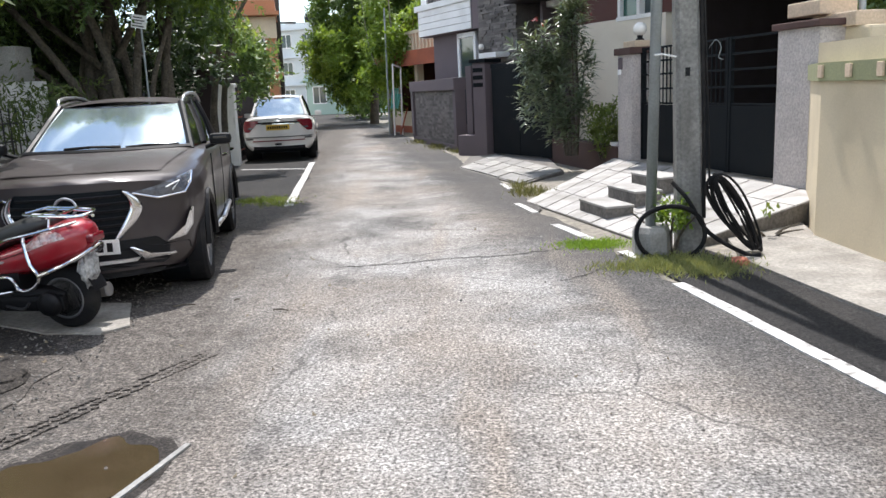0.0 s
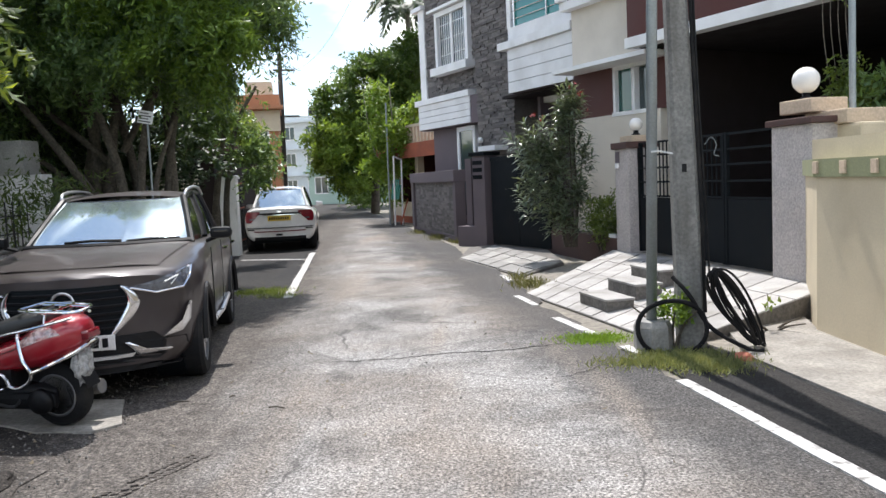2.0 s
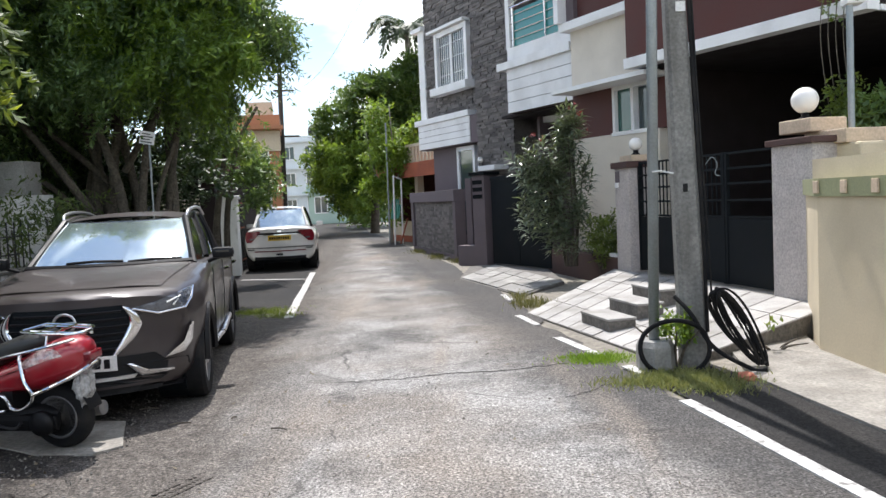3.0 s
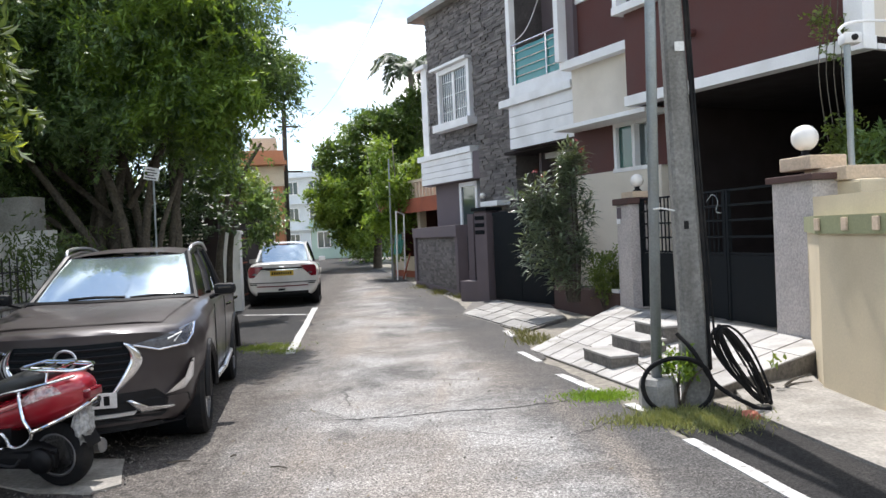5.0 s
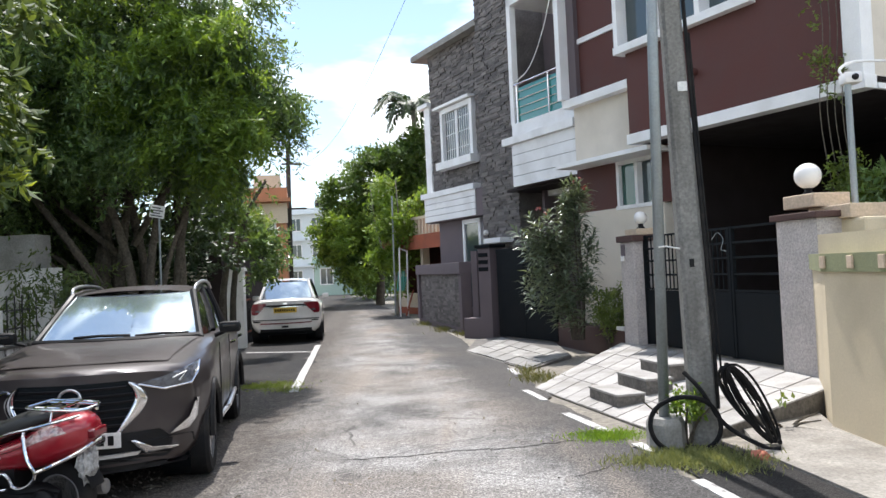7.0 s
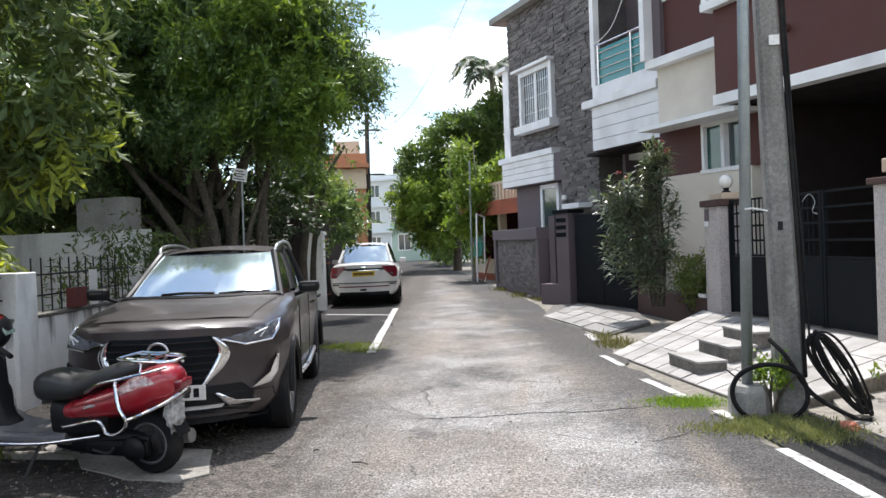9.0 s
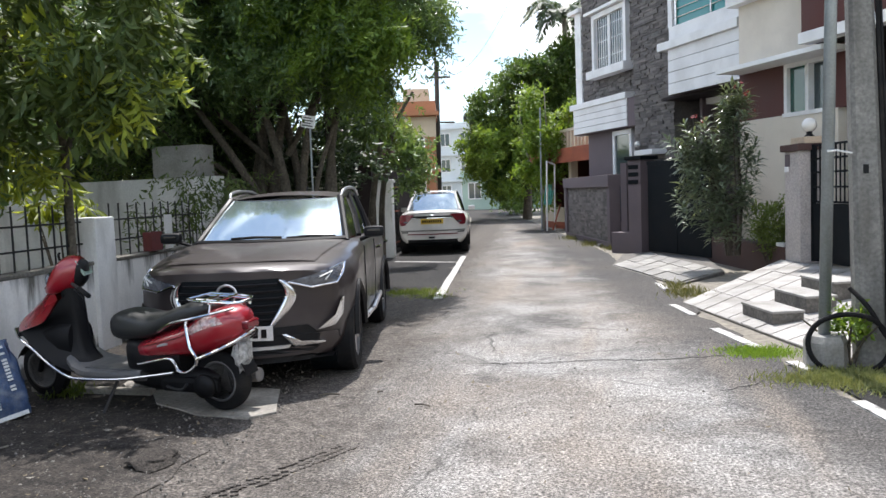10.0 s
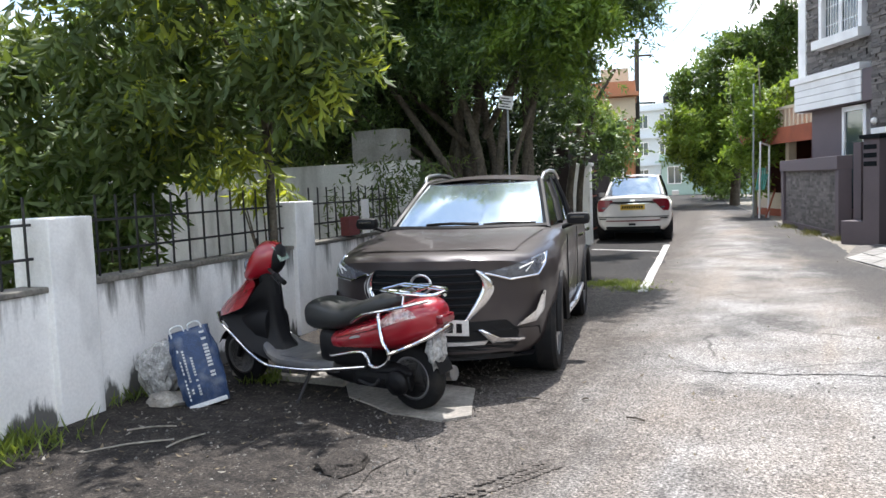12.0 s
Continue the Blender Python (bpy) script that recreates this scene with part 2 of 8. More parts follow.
def leafy(name, a, b_, gloss=0.45, through_light=0.35):
    """Leaves: a colour of its own for each, some light passing through."""
    m = bpy.data.materials.new(name)
    m.use_nodes = True
    n, l = m.node_tree.nodes, m.node_tree.links
    b = n["Principled BSDF"]
    b.inputs["Roughness"].default_value = gloss
    geo = n.new("ShaderNodeNewGeometry")
    slow = n.new("ShaderNodeTexNoise")
    slow.inputs["Scale"].default_value = 0.9
    l.new(geo.outputs["Position"], slow.inputs["Vector"])
    mean = n.new("ShaderNodeMath")
    mean.operation = "MULTIPLY_ADD"
    mean.inputs[1].default_value, mean.inputs[2].default_value = 0.55, 0.0
    l.new(geo.outputs["Random Per Island"], mean.inputs[0])
    both = n.new("ShaderNodeMath")
    both.operation = "MULTIPLY_ADD"
    both.inputs[1].default_value = 0.6
    l.new(slow.outputs["Fac"], both.inputs[0])
    l.new(mean.outputs[0], both.inputs[2])
    mix = n.new("ShaderNodeMix")
    mix.data_type = "RGBA"
    mix.inputs["A"].default_value, mix.inputs["B"].default_value = (*a, 1), (*b_, 1)
    l.new(both.outputs[0], mix.inputs["Factor"])
    l.new(mix.outputs["Result"], b.inputs["Base Color"])
    tr = n.new("ShaderNodeBsdfTranslucent")
    glow = n.new("ShaderNodeVectorMath")
    glow.operation = "MULTIPLY"
    glow.inputs[1].default_value = (1.7, 1.55, 0.75)
    l.new(mix.outputs["Result"], glow.inputs[0])
    l.new(glow.outputs["Vector"], tr.inputs["Color"])
    ms = n.new("ShaderNodeMixShader")
    ms.inputs["Fac"].default_value = through_light
    l.new(b.outputs["BSDF"], ms.inputs[1])
    l.new(tr.outputs["BSDF"], ms.inputs[2])
    l.new(ms.outputs["Shader"], n["Material Output"].inputs["Surface"])
    return m


def glass(name, colour, rough=0.03, alpha_mix=0.0):
    """Dark or tinted pane: glossy, seen into a little."""
    m = bpy.data.materials.new(name)
    m.use_nodes = True
    b = m.node_tree.nodes["Principled BSDF"]
    b.inputs["Base Color"].default_value = (*colour, 1)
    b.inputs["Roughness"].default_value = rough
    b.inputs["Specular IOR Level"].default_value = 0.8
    b.inputs["Transmission Weight"].default_value = alpha_mix
    return m


M_ROAD = asphalt("asphalt_worn", (0.098, 0.094, 0.091), (0.295, 0.287, 0.275), (0.32, 0.31, 0.295), (0.34, 0.325, 0.30), 0.95, 0.365, 0.58, (0.25, 0.213, 0.178), cracks=0.8, chips=0.02, drift=0.95, cell=85)
M_ROAD_DARK = asphalt("asphalt_dark", (0.018, 0.0175, 0.0175), (0.034, 0.033, 0.032), (0.16, 0.155, 0.145), (0.045, 0.042, 0.039), 0.9, 0.5, 0.75, (0.034, 0.031, 0.028), cracks=0.0, chips=0.012, cell=85)
M_EARTH = asphalt("trodden_earth", (0.055, 0.049, 0.044), (0.115, 0.103, 0.092), (0.20, 0.185, 0.165), (0.17, 0.152, 0.134), 1.5, 0.42, 0.62, (0.11, 0.094, 0.08), cracks=0.0, chips=0.03, cell=85)
M_SOIL = asphalt("dark_damp_soil", (0.014, 0.012, 0.011), (0.036, 0.031, 0.027), (0.12, 0.108, 0.094), (0.06, 0.052, 0.045), 1.6, 0.42, 0.62, (0.045, 0.038, 0.031), cracks=0.0, chips=0.02, cell=90)
M_LAND = pbr("bare_ground", (0.22, 0.20, 0.165), 0.95, var=0.3, scale=0.4, grain=0.3, gscale=14, bump=0.4, bdist=0.03)
M_LINE = pbr("road_paint", (0.50, 0.49, 0.47), 0.75, var=0.16, scale=4, grain=0.25, gscale=90, stain=(0.13, 0.125, 0.115), sscale=14, samount=0.9, srange=(0.52, 0.66))
M_CONC = pbr("concrete", (0.27, 0.265, 0.25), 0.9, var=0.16, scale=3, grain=0.2, gscale=45, bump=0.35, stain=(0.17, 0.165, 0.15), sscale=2.5)
M_POLE = pbr("weathered_concrete", (0.21, 0.205, 0.19), 0.92, var=0.2, scale=3, grain=0.25, gscale=40, bump=0.5, stain=(0.09, 0.085, 0.075), sscale=5, samount=0.7, streak=0.15)
M_SLAB = pbr("pale_cement", (0.27, 0.252, 0.222), 0.9, var=0.25, scale=3.2, grain=0.24, gscale=40, bump=0.4, stain=(0.12, 0.105, 0.088), sscale=2.6)
M_TILE = pbr("pale_stone_tile", (0.36, 0.348, 0.33), 0.8, var=0.16, scale=4, grain=0.16, gscale=60, bump=0.2, rand=0.13, stain=(0.20, 0.188, 0.165), sscale=2.6, samount=0.7)
M_PAVER = pbr("grey_paver", (0.30, 0.292, 0.275), 0.88, var=0.2, scale=3, grain=0.2, gscale=45, bump=0.3, rand=0.18, stain=(0.16, 0.15, 0.13), sscale=2.6)
M_TILESIDE = pbr("rough_dark_stone", (0.14, 0.13, 0.118), 0.9, var=0.3, scale=6, grain=0.3, gscale=30, bump=0.5)
M_WHITEWALL = pbr("limewash_stained", (0.82, 0.81, 0.79), 0.9, var=0.06, scale=2, grain=0.07, gscale=50, bump=0.3, stain=(0.15, 0.14, 0.125), sscale=5.5, samount=0.8, srange=(0.54, 0.72), streak=0.22)
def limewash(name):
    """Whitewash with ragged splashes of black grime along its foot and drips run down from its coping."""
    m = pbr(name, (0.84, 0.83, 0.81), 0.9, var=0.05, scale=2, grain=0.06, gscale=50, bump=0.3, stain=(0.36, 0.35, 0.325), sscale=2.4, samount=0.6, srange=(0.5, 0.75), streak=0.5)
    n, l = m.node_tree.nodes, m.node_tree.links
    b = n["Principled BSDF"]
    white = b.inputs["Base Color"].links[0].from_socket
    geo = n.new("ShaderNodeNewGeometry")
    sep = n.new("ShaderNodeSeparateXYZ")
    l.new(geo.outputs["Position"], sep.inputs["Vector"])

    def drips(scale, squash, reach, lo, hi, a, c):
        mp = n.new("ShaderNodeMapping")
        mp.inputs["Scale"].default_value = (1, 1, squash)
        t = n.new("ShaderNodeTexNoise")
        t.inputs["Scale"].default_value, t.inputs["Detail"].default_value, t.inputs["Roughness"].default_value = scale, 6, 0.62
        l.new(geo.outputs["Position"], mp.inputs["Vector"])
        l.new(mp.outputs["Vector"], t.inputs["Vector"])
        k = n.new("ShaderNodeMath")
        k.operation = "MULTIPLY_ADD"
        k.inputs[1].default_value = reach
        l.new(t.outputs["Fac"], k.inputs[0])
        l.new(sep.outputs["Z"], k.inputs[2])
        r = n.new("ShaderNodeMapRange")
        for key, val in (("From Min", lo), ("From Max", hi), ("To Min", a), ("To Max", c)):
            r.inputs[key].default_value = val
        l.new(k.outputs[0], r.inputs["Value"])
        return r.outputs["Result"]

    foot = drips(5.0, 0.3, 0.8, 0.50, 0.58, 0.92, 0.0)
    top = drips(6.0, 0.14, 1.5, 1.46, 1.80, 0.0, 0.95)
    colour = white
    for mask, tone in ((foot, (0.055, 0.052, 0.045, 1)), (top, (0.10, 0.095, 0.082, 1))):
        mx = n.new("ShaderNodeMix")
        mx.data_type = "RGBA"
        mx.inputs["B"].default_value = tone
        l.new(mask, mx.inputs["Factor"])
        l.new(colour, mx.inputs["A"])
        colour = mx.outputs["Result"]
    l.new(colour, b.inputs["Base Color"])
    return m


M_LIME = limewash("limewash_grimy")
M_POST = pbr("limewash_post", (0.84, 0.83, 0.81), 0.9, var=0.05, scale=2, grain=0.06, gscale=50, bump=0.3, stain=(0.40, 0.39, 0.37), sscale=3.5, samount=0.6, srange=(0.5, 0.75), streak=0.4)
M_CAP = pbr("mossy_cement", (0.16, 0.15, 0.13), 0.95, var=0.35, scale=5, grain=0.3, gscale=35, bump=0.5)
M_IRON = pbr("black_iron", (0.018, 0.018, 0.02), 0.45, var=0.2, grain=0.15, bump=0.1, spec=0.5)
M_BEIGE = pbr("beige_plaster", (0.68, 0.62, 0.53), 0.85, var=0.05, scale=1.2, grain=0.05, gscale=70, bump=0.12, stain=(0.45, 0.40, 0.33), sscale=1.1, samount=0.35)
M_BROWN = pbr("oxblood_plaster", (0.088, 0.029, 0.024), 0.75, var=0.08, scale=1.5, grain=0.06, gscale=70, bump=0.1)
M_PURPLE = pbr("mauve_grey_plaster", (0.135, 0.108, 0.118), 0.8, var=0.1, scale=1.5, grain=0.07, gscale=60, bump=0.12)
M_WHITE = pbr("white_paint", (0.84, 0.84, 0.84), 0.6, var=0.05, scale=2, grain=0.04, gscale=60, bump=0.06, stain=(0.55, 0.54, 0.52), sscale=1.6, samount=0.35)
M_STONE = pbr("dark_stone_cladding", (0.135, 0.122, 0.116), 0.8, var=0.25, scale=2.5, grain=0.25, gscale=30, bump=0.5, bdist=0.02)
M_YELLOW = pbr("cream_wall_paint", (0.60, 0.51, 0.36), 0.8, var=0.06, scale=1.5, grain=0.05, gscale=60, bump=0.12, stain=(0.40, 0.33, 0.22), sscale=1.3, samount=0.4)
M_OLIVE = pbr("olive_paint", (0.26, 0.27, 0.15), 0.8, var=0.1, scale=3, bump=0.12)
M_TAN = pbr("tan_stone_paint", (0.56, 0.44, 0.32), 0.85, var=0.12, scale=5, grain=0.12, gscale=40, bump=0.25)
M_PILLAR = pbr("combed_render", (0.46, 0.42, 0.40), 0.9, var=0.1, scale=3, grain=0.22, gscale=38, bump=0.7, bdist=0.02)
M_GATE = pbr("dark_gate_paint", (0.006, 0.008, 0.010), 0.6, spec=0.12, var=0.2, scale=2, grain=0.15, bump=0.1)
# Dark brown; on the carports it holds their shade as colour
M_BROWN_SHADE = pbr("dark_brown_and_shade", (0.013, 0.007, 0.0065), 0.9, var=0.1, bump=0.1)
M_MAROON = pbr("planter_maroon", (0.075, 0.04, 0.034), 0.8, var=0.15, scale=3, grain=0.15, bump=0.2)
M_GLOBE = pbr("opal_glass", (0.82, 0.80, 0.76), 0.25, var=0.02, grain=0.02, bump=0.0)
M_TEAL = glass("teal_sheet", (0.03, 0.22, 0.21), 0.15)
M_PANE = glass("dark_pane", (0.05, 0.07, 0.075), 0.05)
M_GREENPANE = glass("green_pane", (0.03, 0.10, 0.085), 0.08)
M_STEEL = pbr("galvanised_steel", (0.30, 0.33, 0.34), 0.5, 0.6, var=0.12, scale=5, grain=0.1, bump=0.08)
M_CHROME = pbr("chrome", (0.75, 0.75, 0.76), 0.12, 1.0, var=0.03, grain=0.03, bump=0.0)
M_RUBBER = pbr("black_rubber", (0.008, 0.008, 0.009), 0.8, spec=0.25, var=0.2, grain=0.2, bump=0.15, stain=(0.045, 0.04, 0.034), sscale=6, samount=0.4)
M_BLACK = pbr("black_plastic", (0.006, 0.006, 0.007), 0.5, spec=0.25, var=0.15, grain=0.12, bump=0.1)
M_BARK = pbr("bark", (0.10, 0.085, 0.066), 0.95, var=0.3, scale=6, grain=0.35, gscale=28, bump=0.8, bdist=0.03)
M_BARKPALE = pbr("pale_bark", (0.27, 0.25, 0.21), 0.95, var=0.25, scale=6, grain=0.3, gscale=30, bump=0.6, bdist=0.02)
L_DARK = leafy("leaf_dark", (0.040, 0.086, 0.042), (0.17, 0.26, 0.09), 0.28, 0.42)
L_MID = leafy("leaf_mid", (0.05, 0.092, 0.026), (0.21, 0.275, 0.07), 0.33, 0.45)
L_NEAR = leafy("leaf_olive", (0.028, 0.057, 0.019), (0.125, 0.172, 0.047), 0.58, 0.36)
# Dark leaf tone: shade inside the crown put into colour; palm blades use it
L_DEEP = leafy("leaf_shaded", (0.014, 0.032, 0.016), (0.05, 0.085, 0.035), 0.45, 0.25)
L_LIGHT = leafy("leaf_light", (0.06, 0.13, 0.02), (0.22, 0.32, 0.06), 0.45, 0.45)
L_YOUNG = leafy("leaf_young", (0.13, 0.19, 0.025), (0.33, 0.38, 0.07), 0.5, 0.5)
L_FARDARK = leafy("leaf_deep_green", (0.03, 0.065, 0.018), (0.115, 0.19, 0.045), 0.4, 0.45)
L_OLEA = leafy("leaf_grey_green", (0.022, 0.044, 0.024), (0.19, 0.235, 0.155), 0.28, 0.22)
L_GRASS = leafy("grass_blade", (0.07, 0.13, 0.02), (0.24, 0.30, 0.07), 0.6, 0.35)

# ---- ground and road ----
GATE_DIR = Vector((-math.sin(radians(17)), math.cos(radians(17))))   # along the garden walls, away from the camera
U = Vector((-math.sin(radians(31)), math.cos(radians(31))))          # along the house fronts
GATE_AT = Vector((2.82, 12.92))                                     # far gate pillar of the beige house


def along(base, way, s, out=0.0):
    """A plan point s along a wall's line, and out towards the road."""
    n = Vector((-way.y, way.x))
    p = base + way * s + n * out
    return (p.x, p.y)


def sheet(points, z, cells=1, bump=0.0, seed=0.0):
    bm = bmesh.new()
    vs = [bm.verts.new((x, y, z)) for x, y in points]
    bm.faces.new(vs)
    if bm.faces[:][0].normal.z < 0:
        bmesh.ops.reverse_faces(bm, faces=bm.faces)
    bm.normal_update()
    if bm.faces[:][0].normal.z < 0:
        bmesh.ops.reverse_faces(bm, faces=bm.faces)
    return bm


def ragged(points, far=26, by=0.07):
    """An outline broken into short steps with an uneven edge, where it is near."""
    out = []
    for a, b in zip(points, points[1:] + points[:1]):
        a, b = Vector(a), Vector(b)
        n = max(1, int((b - a).length / 0.22)) if max(abs(a.y), abs(b.y)) < far else 1
        for k in range(n):
            p = a.lerp(b, k / n)
            if n > 1:
                p.x += by * noise.noise((p.x * 2.1, p.y * 2.1, 3.0)) * 2 + by * 0.6 * noise.noise((p.x * 9, p.y * 9, 7.0))
            out.append((p.x, p.y))
    return out


setting("ground", sheet([(-900, -900), (900, -900), (900, 900), (-900, 900)], -0.02), M_LAND, "bare dusty ground reaching to the horizon", "ground")
road_left = [(-0.9, -14), (-1.0, 2.7), (-1.15, 5.0), (-1.4, 6.6), (-1.75, 8.4), (-1.83, 9.8), (-3.25, 17.6), (-4.4, 23), (-8.55, 42.3), (-17, 75), (-40, 150)]
road_right = [(-36, 152), (-12, 75), (-5.7, 41.5), (-3.1, 31), (-1.7, 24.6), (-0.2, 18.6), (1.0, 12.2), (1.36, 9.4), (2.0, 6.6), (2.7, 3.4), (4.4, -14)]

setting("road", sheet(ragged(road_left + road_right), 0.0), M_ROAD, "worn grey asphalt lane with dusty pale patches", "road")
setting("verge", sheet([(0.6, -14), (0.4, 3), (0.3, 6), (-1.0, 9.8), (-2.4, 17.6), (-3.4, 23), (-6.4, 23), (-4.75, 8), (-4.0, 3), (-3.2, -14)], -0.004), M_ROAD, "dusty trodden earth and gravel beside the lane", "ground")
setting("soil_strip", sheet(ragged([(-1.3, -14), (-1.45, 2.6), (-1.75, 4.2), (-1.95, 4.7), (-2.1, 5.4), (-2.2, 6.5), (-2.15, 9.5), (-2.9, 13.5), (-3.6, 17.4), (-4.6, 22.5), (-6.4, 22.5), (-4.75, 8), (-4.0, 3), (-3.2, -14)], by=0.16), 0.002), M_ROAD, "dark damp soil along the foot of the wall, tree shade in its colour", "ground")
setting("shoulder", sheet([(2.03, 6.6), (2.73, 3.4), (4.43, -14), (5.2, -14), (3.6, 3.0), (3.12, 5.0), (2.84, 6.4), (2.6, 7.2)], -0.003), M_ROAD_DARK, "dark damp asphalt strip beyond the white edge line", "road")
setting("pavement", prism([(2.84, 6.4), (3.12, 5.0), (3.6, 3.0), (5.2, -14), (6.2, -14), (3.95, 5.6), (3.75, 7.3), (4.0, 8.6), (3.0, 7.6)], -0.05, 0.018), M_SLAB, "pale stained cement apron before the cream wall", "pavement")


# The sheet runs on under the saloon to darken the shade there
setting("parking_bay", sheet(ragged([(-2.25, 11.7), (-3.25, 17.3), (-4.0, 21.5), (-5.6, 21.5), (-5.1, 16.5), (-4.2, 12.0), (-3.3, 11.6)], by=0.14), 0.005), M_ROAD_DARK, "dark wet asphalt of the marked parking bay, shade under the saloon in its colour", "road")


def strip(a, b, w, z=0.009):
    a, b = Vector(a), Vector(b)
    n = Vector((-(b - a).y, (b - a).x)).normalized() * w / 2
    return prism(ragged([a + n, b + n, b - n, a - n], 26, 0.007), z - 0.012, z)


for name, a, b, w in (("edge_line", (2.16, 5.75), (2.72, 3.3), 0.10), ("edge_line", (2.72, 3.3), (3.9, -6), 0.10), ("edge_line", (1.46, 8.45), (1.78, 7.45), 0.10), ("edge_line", (1.94, 6.95), (2.03, 6.65), 0.10), ("edge_line", (1.1, 10.1), (1.3, 9.3), 0.09), ("edge_line", (0.95, 12.3), (1.05, 11.6), 0.09),
                      ("parking_line", (-2.03, 10.7), (-3.28, 17.7), 0.12), ("parking_line", (-4.55, 16.55), (-3.12, 16.2), 0.12)):
    setting(name, strip(a, b, w), M_LINE, "worn white paint line on the asphalt", "road marking")

# open joints that run across the lane
for line, w in (([(-0.55, 6.67), (-0.06, 6.73), (0.43, 6.89), (0.94, 6.96), (1.46, 7.15)], 0.014), ([(1.33, 5.94), (1.54, 6.13), (1.78, 6.42)], 0.012)):
    up = [(x + 0.05 * noise.noise((x * 6, y * 6, 1)), y + w + 0.06 * noise.noise((x * 9, y * 9, 2))) for x, y, _ in bent([(x, y, 0) for x, y in line], 12)]
    low = [(x, y - w * (1.2 + noise.noise((x * 30, y * 30, 5)))) for x, y in up]
    setting("road_crack", sheet(up + low[::-1], 0.004), M_ROAD_DARK, "dark open crack across the lane", "road")

# ---- ramp and steps of the beige house ----
ramp = thing("entrance_ramp", "sloping ramp of pale stone tiles before the gate", "ramp", kind="structure")
ra, rb = Vector((1.23, 10.3)), Vector((2.35, 6.9))
ga, gb = Vector(along(GATE_AT, GATE_DIR, 0.15)), Vector(along(GATE_AT, GATE_DIR, -4.9))
part("ramp_bed", prism([ra, rb, gb, ga], -0.05, [0.0, 0.0, 0.26, 0.26]), M_TILESIDE, ramp)
part("gate_floor", prism([ga, gb, gb + Vector((1.5, 0.45)), ga + Vector((1.5, 0.45))], -0.05, 0.255), M_SLAB, ramp)
NU, NV = 11, 4
for i in range(NU):
    for j in range(NV):
        def on(u, v):
            p = (ra * (1 - u) + rb * u) * (1 - v) + (ga * (1 - u) + gb * u) * v
            return p, 0.26 * v
        g = 0.0035
        cs = [on((i + a) / NU + (g if a == 0 else -g), (j + b) / NV + (g if b == 0 else -g)) for a, b in ((0, 0), (1, 0), (1, 1), (0, 1))]
        lift = R.uniform(0.004, 0.010)
        part("tile", prism([p for p, _ in cs], [z - 0.02 for _, z in cs], [z + lift for _, z in cs]), M_TILE, ramp)
for k, (cx, cy, z) in enumerate(((2.08, 8.92, 0.10), (2.46, 9.30, 0.20), (2.82, 9.78, 0.29))):
    rot = Matrix.Translation((cx, cy, 0)) @ Matrix.Rotation(radians(107), 4, "Z")
    part("step", boxed(-0.36, 0.36, -0.15, 0.17, -0.02, z + 0.04, 0.004, rot), M_TILESIDE, ramp)
    part("tread", boxed(-0.37, 0.37, -0.16, 0.18, z + 0.04, z + 0.065, 0.006, rot), M_TILE, ramp)

# ---- garden walls and gates, beige house ----
wall_m = Matrix.Translation((GATE_AT.x, GATE_AT.y, 0)) @ Matrix.Rotation(math.atan2(-GATE_DIR.y, -GATE_DIR.x), 4, "Z")   # x: towards the camera, y: away from the road


def gate_pillar(label, x0, x1, depth, z1, cap):
    p = thing("gate_pillar", label, "pillar", wall_m)
    part("shaft", boxed(x0, x1, 0, depth, -0.05, z1, 0.01), M_PILLAR, p)
    part("cap", boxed(x0 - 0.05, x1 + 0.05, -0.05, depth + 0.05, z1, z1 + cap, 0.012), M_MAROON, p)
    return p


gp = gate_pillar("square rendered gate pillar with a flat cap", 0.0, 0.46, 0.46, 1.88, 0.10)
part("nameplate", boxed(0.03, 0.17, -0.012, 0.0, 1.66, 1.84, 0.004), M_PURPLE, gp)
part("bell_box", boxed(0.05, 0.13, -0.03, 0.0, 1.58, 1.66, 0.004), M_WHITE, gp)
gate_pillar("combed grey render gate pillar with a maroon cap", 3.95, 4.62, 0.45, 1.94, 0.07)


def globe_lamp(x, y, z, r):
    p = thing("globe_lamp", "white opal globe lamp on a dark base on the gate pillar", "lamp", wall_m @ Matrix.Translation((x, y, z)), "gate lamps")
    part("base", lathe([(0.07, 0), (0.07, 0.02), (0.04, 0.04), (0.045, 0.09)], 16), M_BLACK, p, smooth=True)
    part("globe", lathe([(r * math.sin(math.pi * k / 14), 0.07 + r - r * math.cos(math.pi * k / 14)) for k in range(15)], 24), M_GLOBE, p, smooth=True)


part("upper_block", boxed(0.06, 0.46, 0.06, 0.46, 1.98, 2.08, 0.015), M_TAN, gp)
globe_lamp(0.25, 0.25, 2.08, 0.105)

pd = thing("stepped_pier", "stepped tan and cream blocks behind the gate pillar", "pier", wall_m)
cp = part("cream_block", boxed(4.22, 4.95, 0.30, 0.9, 0, 1.92, 0.03), M_YELLOW, pd)
part("olive_square", boxed(4.30, 4.52, 0.292, 0.30, 1.76, 1.88, 0.002), M_OLIVE, cp)
part("lower_block", boxed(4.16, 4.80, 0.26, 0.8, 1.92, 2.07, 0.015), M_TAN, pd)
part("upper_block", boxed(3.90, 4.42, 0.14, 0.6, 2.07, 2.22, 0.015), M_TAN, pd)
globe_lamp(4.10, 0.33, 2.22, 0.145)

